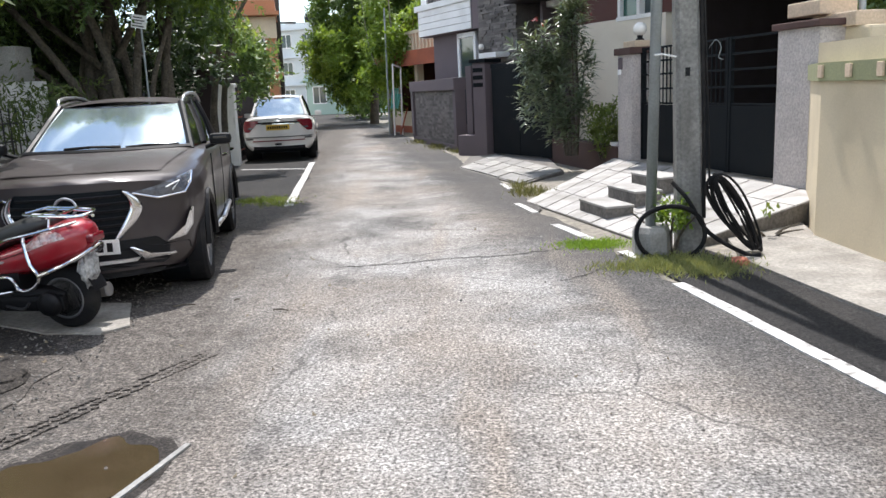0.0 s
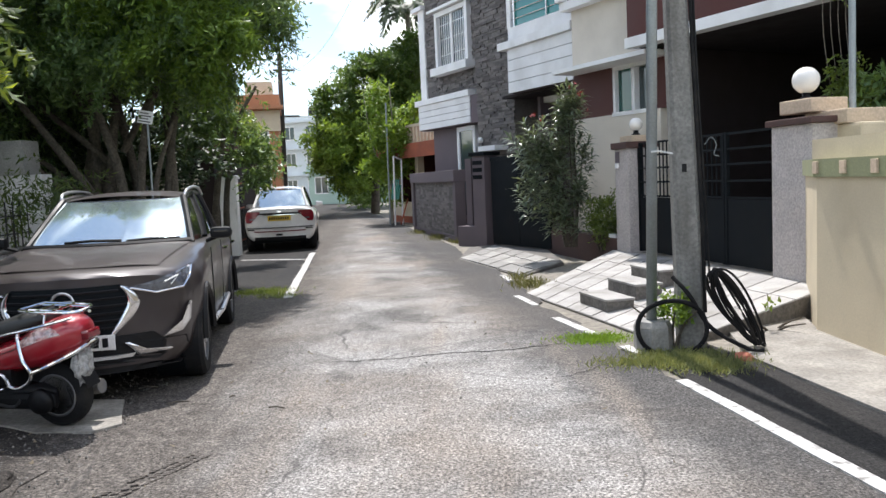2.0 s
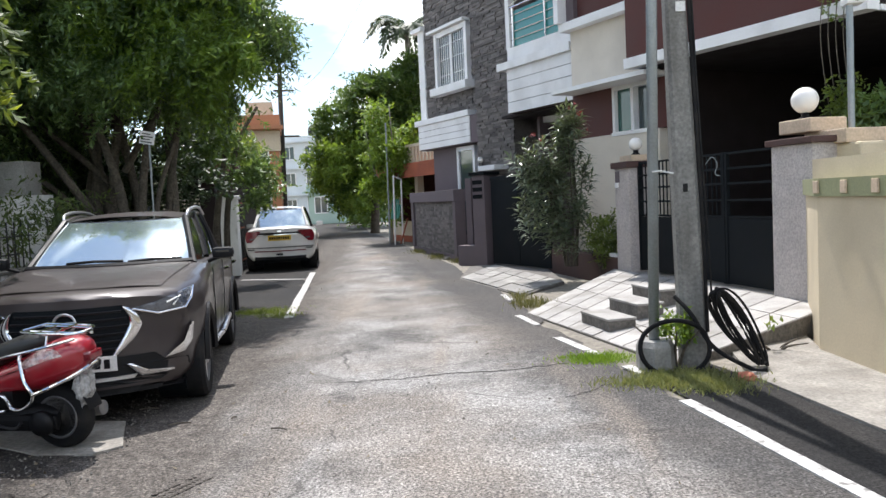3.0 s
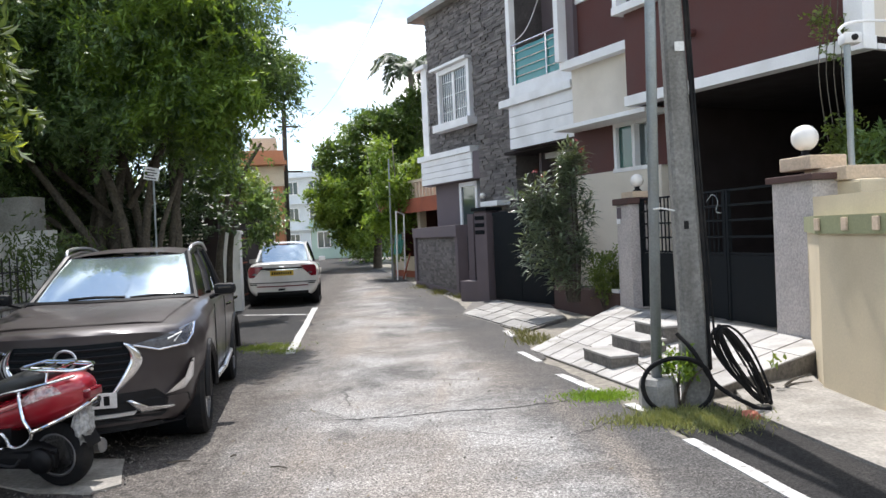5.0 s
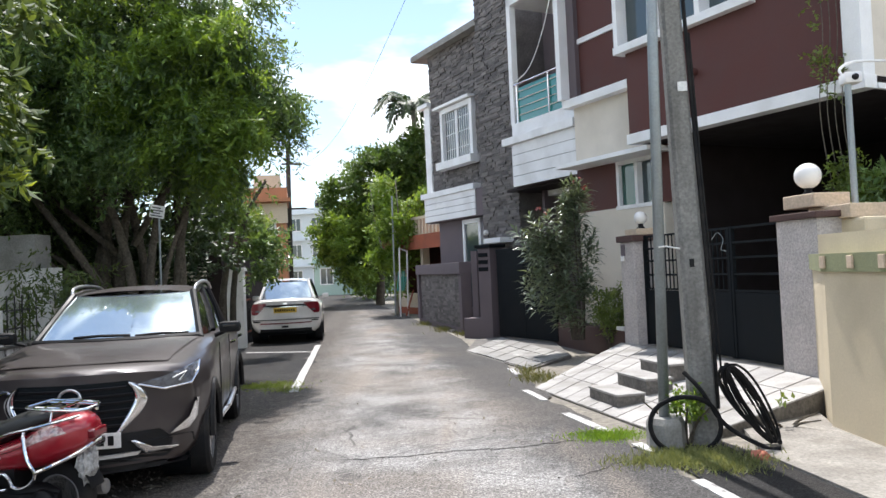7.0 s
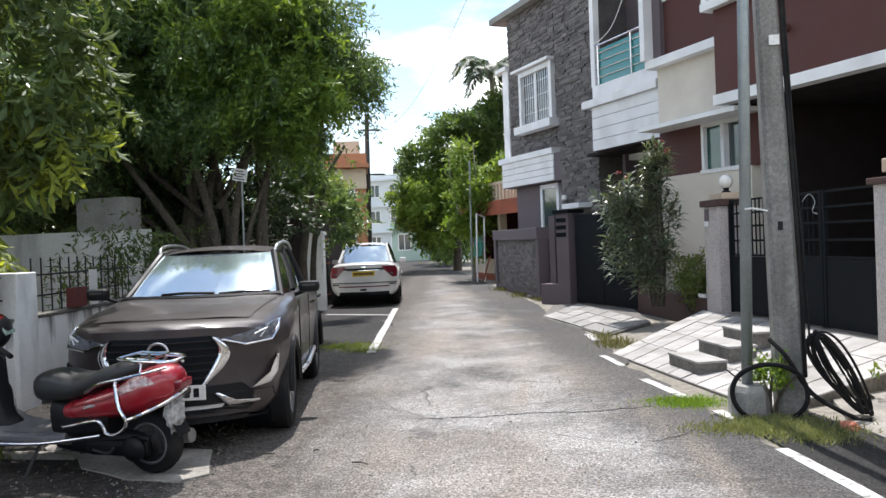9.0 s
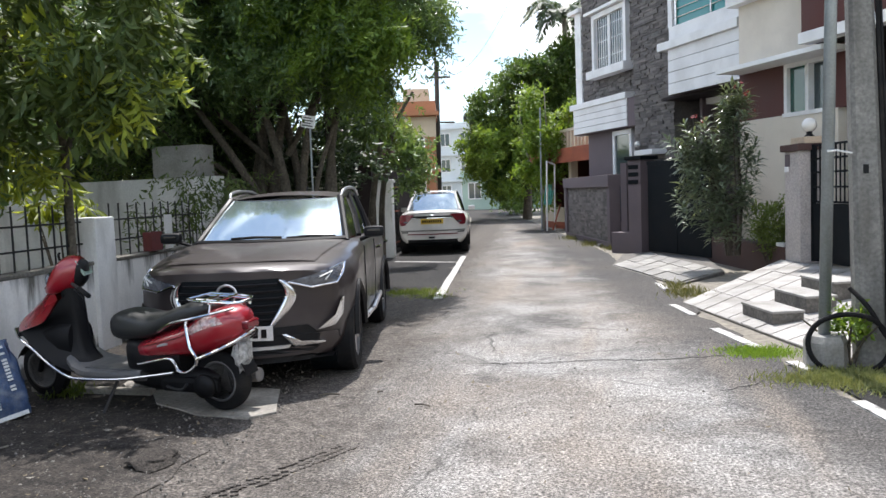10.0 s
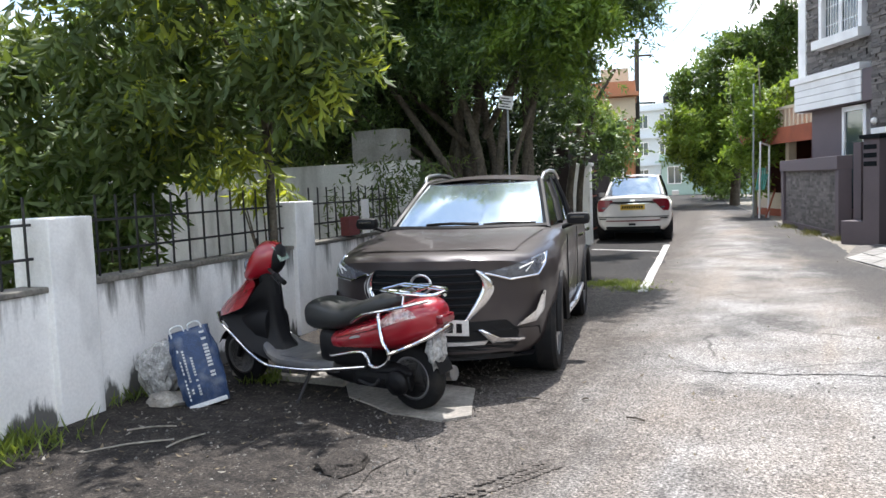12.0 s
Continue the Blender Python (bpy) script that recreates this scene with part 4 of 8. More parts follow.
# Silver decal; a spot of dappled sun is put into its pale colour
M_DECAL_SUN = pbr("decal_with_sun_spot", (0.50, 0.40, 0.38), 0.3, 0.3, var=0.3, scale=30, grain=0.1, bump=0.0, coat=0.6, stain=(0.25, 0.02, 0.02), sscale=18, samount=0.8)
M_DIAL = pbr("instrument_glass", (0.20, 0.27, 0.23), 0.12, 0.0, var=0.3, scale=25, bump=0.0, coat=1.0)
M_FILM = pbr("crumpled_film", (0.34, 0.34, 0.335), 0.16, var=0.4, scale=16, grain=0.3, bump=0.7, coat=0.8)


def smoothed(ob, angle=38):
    ob.data.shade_smooth()
    ob.data.set_sharp_from_angle(angle=radians(angle))
    return ob


def grid(points, bm=None, flip=False):
    """A skin over rows of points."""
    bm = bm or bmesh.new()
    rows = [[bm.verts.new(p) for p in row] for row in points]
    for a, b in zip(rows, rows[1:]):
        for i in range(len(a) - 1):
            f = (a[i], a[i + 1], b[i + 1], b[i])
            bm.faces.new(f[::-1] if flip else f)
    bmesh.ops.remove_doubles(bm, verts=bm.verts, dist=1e-5)
    return bm


class Shell:
    """A car's lower body: half-profiles at stations along its length, wheel arches and a bowed nose and tail."""

    def __init__(self, stations, arches, arch_r, bow_front, bow_rear, half):
        self.ys = [s[0] for s in stations]
        self.cols = [[s[1][k] for s in stations] for k in range(len(stations[0][1]))]
        self.arches, self.arch_r, self.half = arches, arch_r, half
        self.bow_front, self.bow_rear = bow_front, bow_rear

    def bowed(self, x, y):
        y0, y1 = self.ys[0], self.ys[-1]
        f = max(0.0, min(1.0, 1 - (y - y0) / 0.9)) * self.bow_front - max(0.0, min(1.0, 1 - (y1 - y) / 0.9)) * self.bow_rear
        return y + f * (x / self.half) ** 2

    def half_profile(self, y, arch=True, fine=3):
        pts = [(np.interp(y, self.ys, [c[0] for c in col]), 0.0, np.interp(y, self.ys, [c[1] for c in col])) for col in self.cols]
        out = bent(pts, fine)
        res = []
        for p in out:
            z, x = p.z, max(0.0, p.x)
            if arch:
                for ya, za in self.arches:
                    d = self.arch_r**2 - (y - ya) ** 2
                    if d > 0 and x > 0.5:
                        z = max(z, min(za + math.sqrt(d), 0.86))
            res.append((x, z))
        return res

    def mesh(self, step=0.06):
        n = int((self.ys[-1] - self.ys[0]) / step)
        rows = []
        for k in range(n + 1):
            y = self.ys[0] + (self.ys[-1] - self.ys[0]) * k / n
            h = self.half_profile(y)
            ring = [(x, self.bowed(x, y), z) for x, z in h] + [(-x, self.bowed(x, y), z) for x, z in h[::-1]]
            rows.append(ring)
        bm = grid(rows)
        for y, flip in ((self.ys[0], True), (self.ys[-1], False)):
            h = self.half_profile(y, False)
            grid([[(f * x, self.bowed(f * x, y), z) for f in (k / 8 - 1 for k in range(17))] for x, z in h], bm, flip)
        bmesh.ops.recalc_face_normals(bm, faces=bm.faces)
        return bm

    def top(self, x, y):
        """Height of the body's upper skin at x, y."""
        h = self.half_profile(y, False)
        xs = [p[0] for p in h][::-1]
        zs = [p[1] for p in h][::-1]
        k = max(range(len(xs)), key=lambda i: xs[i])
        return float(np.interp(abs(x), xs[: k + 1], zs[: k + 1]))


def wheel(parent, x, y, r, w, spokes=5, dish=1):
    """A tyre with its rim; dish is the side, along x, on which the spokes show."""
    m = Matrix.Translation((x, y, r)) @ Matrix.Rotation(radians(90) * dish, 4, "Y")
    t = part("wheel", lathe([(r * 0.62, -w / 2), (r * 0.92, -w / 2), (r, -w * 0.36), (r * 1.005, 0), (r, w * 0.36), (r * 0.92, w / 2), (r * 0.66, w / 2), (r * 0.62, w * 0.3), (r * 0.62, -w / 2)], 36, m=m), M_RUBBER, parent, smooth=True)
    smoothed(t, 40)
    part("rim", lathe([(r * 0.62, -w * 0.2), (r * 0.62, w * 0.44), (r * 0.67, w * 0.47), (r * 0.60, w * 0.40), (r * 0.58, w * 0.05), (0.001, w * 0.02)], 36, m=m), M_GREYPLASTIC, t, smooth=True)
    for k in range(spokes):
        rot = Matrix.Rotation(2 * math.pi * k / spokes, 4, "Z")
        part("spoke", boxed(0.02, r * 0.62, -r * 0.10, r * 0.10, w * 0.22, w * 0.40, 0.01, m @ rot), M_SILVER, t)
    part("hub", lathe([(r * 0.16, w * 0.2), (r * 0.15, w * 0.42), (0.001, w * 0.44)], 16, m=m), M_SILVER, t, smooth=True)
    return t


def cabin(parent, paint, a, b, c, d, screen, rear_glass, doors=(1.6,)):
    """Panes, pillars and roof over the belt: a, b are base and top of the windscreen, c, d top and base of the rear pane, each (y, z, half width)."""
    def pane(lo, hi, bow):
        rows = []
        for k in range(7):
            t = k / 6
            y, z, x = (lo[i] * (1 - t) + hi[i] * t for i in range(3))
            rows.append([(f * x, y + bow * (f * f) * (1 - 0.3 * t), z + 0.012 * math.sin(math.pi * t)) for f in (i / 8 - 1 for i in range(17))])
        return grid(rows)

    bow = 0.16
    sgn = 1 if b[0] > a[0] else -1
    smoothed(part("windscreen", pane(a, b, bow * sgn), screen, parent, "bright windscreen mirroring the sky"))
    smoothed(part("rear_window", pane(d, c, -bow * sgn * 0.8), rear_glass, parent))
    n = 12
    rows = []
    for k in range(n + 1):
        t = k / n
        y = b[0] * (1 - t) + c[0] * t
        z = b[1] * (1 - t) + c[1] * t + 0.05 * math.sin(math.pi * t)
        x = b[2] * (1 - t) + c[2] * t
        rows.append([(f * (x + 0.02), y + (bow * sgn * 0.7 * (1 - t) - bow * sgn * 0.6 * t) * f * f, z + 0.035 * (1 - f**2) - 0.02 * abs(f) ** 6) for f in (i / 10 - 1 for i in range(21))])
    smoothed(part("roof", grid(rows), paint, parent))
    for s in (1, -1):
        A = Vector((s * a[2], a[0] + bow * sgn, a[1]))
        B = Vector((s * b[2], b[0] + bow * sgn * 0.7, b[1]))
        C = Vector((s * c[2], c[0] - bow * sgn * 0.6, c[1]))
        D = Vector((s * d[2], d[0] - bow * sgn * 0.6, d[1]))
        for name, p, q in (("front_pillar", A, B), ("rear_pillar", D, C)):
            smoothed(part(name, tube([p + (p - q) * 0.05, (p + q) / 2, q], 0.035, 8), M_BLACK if name == "front_pillar" else paint, parent))
        smoothed(part("roof_edge", tube(bent([B, (B + C) / 2 + Vector((s * 0.01, 0, 0.045)), C], 6), 0.032, 8), paint, parent))
        belt = [A, *[A.lerp(D, k / 6) + Vector((s * 0.05 * math.sin(math.pi * k / 6), 0, 0)) for k in range(1, 6)], D]
        top = [B, *[B.lerp(C, k / 6) + Vector((s * 0.03 * math.sin(math.pi * k / 6), 0, 0.04 * math.sin(math.pi * k / 6))) for k in range(1, 6)], C]
        smoothed(part("side_window", grid([belt, [(p + q) / 2 + Vector((s * 0.015, 0, 0)) for p, q in zip(belt, top)], top], flip=s > 0), M_SIDEGLASS, parent))
        for yy in doors:
            t = (yy - a[0]) / (d[0] - a[0])
            i = max(0, min(5.999, t * 6))
            p = Vector(belt[int(i)]).lerp(belt[int(i) + 1], i % 1)
            q = Vector(top[int(i)]).lerp(top[int(i) + 1], i % 1)
            part("door_pillar", tube([p, (p + q) / 2 + Vector((s * 0.018, 0, 0)), q], 0.03, 6), M_BLACK, parent)


def build_suv():
    car = thing("car", "dark brown sport utility car, dusty, parked beside the lane", "car", Matrix.Translation((-2.425, 6.22, 0)) @ Matrix.Rotation(radians(13.8), 4, "Z"))
    st = [(-0.80, [(0.55, 0.27), (0.66, 0.36), (0.75, 0.50), (0.78, 0.68), (0.76, 0.82), (0.68, 0.90), (0.40, 0.93), (0, 0.94)]),
          (-0.72, [(0.66, 0.24), (0.76, 0.34), (0.80, 0.50), (0.82, 0.68), (0.80, 0.84), (0.71, 0.935), (0.40, 0.97), (0, 0.98)]),
          (-0.35, [(0.72, 0.22), (0.83, 0.32), (0.865, 0.50), (0.88, 0.70), (0.86, 0.88), (0.73, 0.985), (0.40, 1.01), (0, 1.02)]),
          (0.15, [(0.74, 0.22), (0.85, 0.32), (0.875, 0.50), (0.885, 0.74), (0.87, 0.93), (0.74, 1.03), (0.40, 1.055), (0, 1.065)]),
          (0.66, [(0.74, 0.22), (0.85, 0.32), (0.875, 0.50), (0.885, 0.76), (0.87, 0.96), (0.77, 1.065), (0.40, 1.085), (0, 1.09)]),
          (1.2, [(0.74, 0.22), (0.84, 0.32), (0.865, 0.50), (0.88, 0.78), (0.87, 0.97), (0.80, 1.06), (0.4, 1.06), (0, 1.06)]),
          (2.5, [(0.74, 0.22), (0.84, 0.32), (0.875, 0.50), (0.89, 0.80), (0.88, 1.0), (0.80, 1.08), (0.4, 1.08), (0, 1.08)]),
          (3.19, [(0.60, 0.32), (0.72, 0.40), (0.78, 0.52), (0.80, 0.80), (0.78, 1.0), (0.70, 1.08), (0.4, 1.08), (0, 1.08)])]
    sh = Shell(st, [(0.0, 0.33), (2.5, 0.33)], 0.40, 0.44, 0.2, 0.88)
    body = smoothed(part("body", sh.mesh(), M_SUV, car, "dark brown metallic bodywork"), 45)
    rows = []
    for k in range(15):
        y = -0.60 + 1.22 * k / 14
        xw = 0.60 + 0.10 * k / 14
        rows.append([(f * xw, sh.bowed(f * xw, y), sh.top(f * xw, y) + 0.006 + 0.006 * math.exp(-((abs(f) - 0.68) / 0.26) ** 2)) for f in (i / 10 - 1 for i in range(21))])
    smoothed(part("bonnet", grid(rows), M_SUV, car), 60)
    cabin(car, M_SUV, (0.55, 1.075, 0.70), (1.30, 1.475, 0.56), (2.85, 1.46, 0.55), (3.05, 1.08, 0.68), M_SCREEN, M_SIDEGLASS, (1.35, 2.3))

    skin_tree = BVHTree.FromPolygons([v.co[:] for v in body.data.vertices], [p.vertices[:] for p in body.data.polygons])

    def face(x, z, out=0.0):
        """The point of the nose at x, z, moved out of it."""
        for dx in (0.0, 0.02, 0.05, 0.09):
            hit, normal, _, _ = skin_tree.ray_cast(Vector((x - math.copysign(dx, x), -3, z)), Vector((0, 1, 0)))
            if hit:
                return (x, hit.y - out, z)
        return (x, sh.bowed(x, -0.80) - out, z)

    def plate_shape(outline, out0, out1, name, mat, parent=car, label="", n=4, bulge=0.0):
        """A front-face shape: an outline of (x, z), laid over the bowed nose."""
        pts = []
        for (xa, za), (xb, zb) in zip(outline, outline[1:] + outline[:1]):
            pts += [(xa + (xb - xa) * k / n, za + (zb - za) * k / n) for k in range(n)]
        bm = bmesh.new()
        cx, cz = sum(p[0] for p in pts) / len(pts), sum(p[1] for p in pts) / len(pts)
        rings = [[bm.verts.new(face(cx + (x - cx) * k, cz + (z - cz) * k, out1 + bulge * (1 - k) ** 0.5)) for x, z in pts] for k in (1, 0.8, 0.6, 0.4, 0.2)]
        b = [bm.verts.new(face(x, z, out0)) for x, z in pts]
        c = bm.verts.new(face(cx, cz, out1 + bulge))
        for i in range(len(b)):
            j = (i + 1) % len(b)
            for p, q in zip(rings, rings[1:]):
                bm.faces.new((p[i], p[j], q[j], q[i]))
            bm.faces.new((rings[-1][i], rings[-1][j], c))
            bm.faces.new((rings[0][j], rings[0][i], b[i], b[j]))
        bmesh.ops.recalc_face_normals(bm, faces=bm.faces)
        return part(name, bm, mat, parent, label)

    grille = plate_shape([(-0.37, 0.875), (0.37, 0.875), (0.46, 0.73), (0.30, 0.515), (-0.30, 0.515), (-0.46, 0.73)], -0.05, 0.008, "grille", M_GATE, n=8)
    for k in range(6):
        z = 0.565 + 0.054 * k
        half = 0.29 + (0.14 * (z - 0.52) / 0.2 if z < 0.72 else 0.15 - 0.09 * (z - 0.72) / 0.13)
        part("slat", tube([face(half * f, z, 0.018) for f in (i / 12 - 1 for i in range(25))], 0.010, 6), M_BLACK, grille)
    for s in (1, -1):
        blade = [(0.378, 0.862, 0.010), (0.408, 0.835, 0.022), (0.437, 0.79, 0.034), (0.448, 0.735, 0.041), (0.420, 0.668, 0.040), (0.362, 0.588, 0.029), (0.300, 0.510, 0.015)]
        line = bent([(s * x, 0, z) for x, z, _ in blade], 4)
        wide = bent([(w, 0, 0) for _, _, w in blade], 4)
        rows = []
        for i, p in enumerate(line):
            d = (line[min(i + 1, len(line) - 1)] - line[max(i - 1, 0)]).normalized()
            across = Vector((-d.z, 0, d.x))
            rows.append([face(p.x + across.x * wide[i].x * f, p.z + across.z * wide[i].x * f, 0.014 + 0.024 * (1 - f * f) ** 0.5) for f in (k / 4 - 1 for k in range(9))])
        smoothed(part("grille_blade", grid(rows), M_CHROME, car, "chrome blade beside the grille"), 70)
        hl = plate_shape([(s * 0.43, 0.845), (s * 0.60, 0.88), (s * 0.75, 0.93), (s * 0.81, 0.95), (s * 0.815, 0.87), (s * 0.775, 0.80), (s * 0.60, 0.785)], -0.03, 0.018, "headlight", M_LAMPGLASS, label="slanted headlight with a bright rim", n=5)
        part("lamp_rim", tube([Vector(face(x * s, z, 0.03)) for x, z in ((0.44, 0.84), (0.60, 0.787), (0.775, 0.803), (0.81, 0.87), (0.807, 0.94))], 0.008, 6), M_CHROME, hl)
        part("lamp_mark", tube([Vector(face(x * s, z, 0.035)) for x, z in ((0.70, 0.835), (0.745, 0.895), (0.66, 0.86))], 0.007, 6), M_PLATE, hl)
        dl = plate_shape([(s * 0.805, 0.68), (s * 0.82, 0.68), (s * 0.805, 0.54), (s * 0.755, 0.47), (s * 0.63, 0.45), (s * 0.735, 0.49), (s * 0.785, 0.55)], -0.03, 0.035, "running_lamp", M_CHROME, label="bright boomerang running lamp", bulge=0.02)
        plate_shape([(s * 0.38, 0.445), (s * 0.41, 0.445), (s * 0.50, 0.365), (s * 0.68, 0.36), (s * 0.68, 0.345), (s * 0.47, 0.338)], -0.03, 0.04, "skid_tip", M_CHROME, bulge=0.02)
        # mirror
        mr = smoothed(part("mirror", boxed(s * 0.97 - 0.11, s * 0.97 + 0.09, 0.74, 0.86, 1.085, 1.19, 0.045), M_BLACK, car, "black door mirror"), 40)
        part("stalk", tube([(s * 0.82, 0.86, 1.06), (s * 0.92, 0.82, 1.10)], 0.02, 6), M_BLACK, mr)
        part("mirror_cap", boxed(s * 0.97 - 0.07, s * 0.97 + 0.05, 0.732, 0.745, 1.14, 1.165, 0.004), M_SIDEGLASS, mr)
        # roof rail
        rr = smoothed(part("roof_rail", tube(bent([(s * 0.57, 1.42, 1.485), (s * 0.585, 1.52, 1.545), (s * 0.59, 1.9, 1.572), (s * 0.585, 2.4, 1.56), (s * 0.57, 2.8, 1.49)], 5), 0.017, 8), M_SILVER, car, "silver roof rail"), 60)
        # side trim, cladding and handles
        part("sill_trim", tube([(s * 0.87, 0.48, 0.36), (s * 0.875, 1.3, 0.34), (s * 0.87, 2.05, 0.40)], 0.025, 6), M_SILVER, car)
        for ya in (0.0, 2.5):
            part("arch_lining", tube([(s * 0.875, sh.bowed(0.87, ya + 0.415 * math.cos(q)) if ya == 0 else ya + 0.415 * math.cos(q), 0.33 + 0.415 * math.sin(q)) for q in (math.pi * i / 16 for i in range(17))], 0.035, 6), M_BLACK, car)
            part("arch_inner", tube([(s * 0.5, ya, 0.40), (s * 0.72, ya, 0.40)], 0.39, 20), M_GATE, car)
        for yy in (1.62, 2.45):
            part("door_handle", tube([(s * 0.885, yy, 0.93), (s * 0.915, yy + 0.04, 0.935), (s * 0.915, yy + 0.16, 0.935), (s * 0.885, yy + 0.2, 0.93)], 0.014, 6), M_CHROME, car)
        part("door_gap", tube([(s * 0.888, 1.42, 1.03), (s * 0.892, 1.42, 0.75), (s * 0.878, 1.42, 0.42)], 0.005, 4), M_GATE, car)
        part("door_gap", tube([(s * 0.886, 0.55, 1.02), (s * 0.89, 0.55, 0.72), (s * 0.878, 0.62, 0.46)], 0.005, 4), M_GATE, car)
        wheel(car, s * 0.765, 0.0, 0.325, 0.20, 5, s)
        wheel(car, s * 0.765, 2.5, 0.325, 0.20, 5, s)
    plate_shape([(-0.56, 0.50), (0.56, 0.50), (0.62, 0.44), (0.77, 0.42), (0.78, 0.29), (-0.78, 0.29), (-0.77, 0.42), (-0.62, 0.44)], -0.04, 0.008, "lower_intake", M_BLACK, n=8)
    plate_shape([(-0.44, 0.36), (0.44, 0.36), (0.42, 0.335), (-0.42, 0.335)], -0.04, 0.03, "skid_plate", M_SILVER, n=8)
    plate_shape([(-0.80, 0.30), (0.80, 0.30), (0.72, 0.22), (-0.72, 0.22)], -0.06, -0.02, "lower_lip", M_BLACK, n=8)
    badge = part("badge", tube([Vector(face(0.072 * math.cos(q), 0.78 + 0.066 * math.sin(q), 0.05)) for q in (2 * math.pi * i / 28 for i in range(28))], 0.010, 6, closed=True), M_SILVER, car, "chrome ring badge")
    part("badge_bar", boxed(-0.085, 0.085, -0.868, -0.855, 0.768, 0.792, 0.003), M_SILVER, badge)
    pl = part("number_plate", boxed(-0.25, 0.33, -0.835, -0.825, 0.415, 0.525, 0.004), M_PLATE, car, "white number plate with dark marks")
    for k in range(8):
        part("mark", boxed(-0.22 + 0.066 * k, -0.18 + 0.066 * k, -0.839, -0.835, 0.437, 0.503), M_BLACK, pl)
    for x0, x1, z in ((-0.36, 0.12, 1.118), (0.16, 0.60, 1.112)):
        part("wiper", tube([(x0, 0.60 + 0.16 * (x0 / 0.7) ** 2, z), ((x0 + x1) / 2, 0.575 + 0.16 * ((x0 + x1) / 1.4) ** 2, z + 0.012), (x1, 0.60 + 0.16 * (x1 / 0.7) ** 2, z + 0.002)], 0.013, 6), M_BLACK, car)
    part("scuttle", tube([(f * 0.70, 0.52 + 0.16 * f * f, 1.085) for f in (i / 8 - 1 for i in range(17))], 0.03, 6), M_BLACK, car)
    part("floor_pan", boxed(-0.6, 0.6, -0.4, 3.0, 0.20, 0.45), M_GATE, car)
    part("dashboard", boxed(-0.66, 0.66, 0.75, 1.0, 0.95, 1.07, 0.03), M_BLACK, car)
    part("aerial", tube([(0.0, 2.6, 1.54), (0.0, 2.68, 1.60)], 0.012, 6), M_BLACK, car)


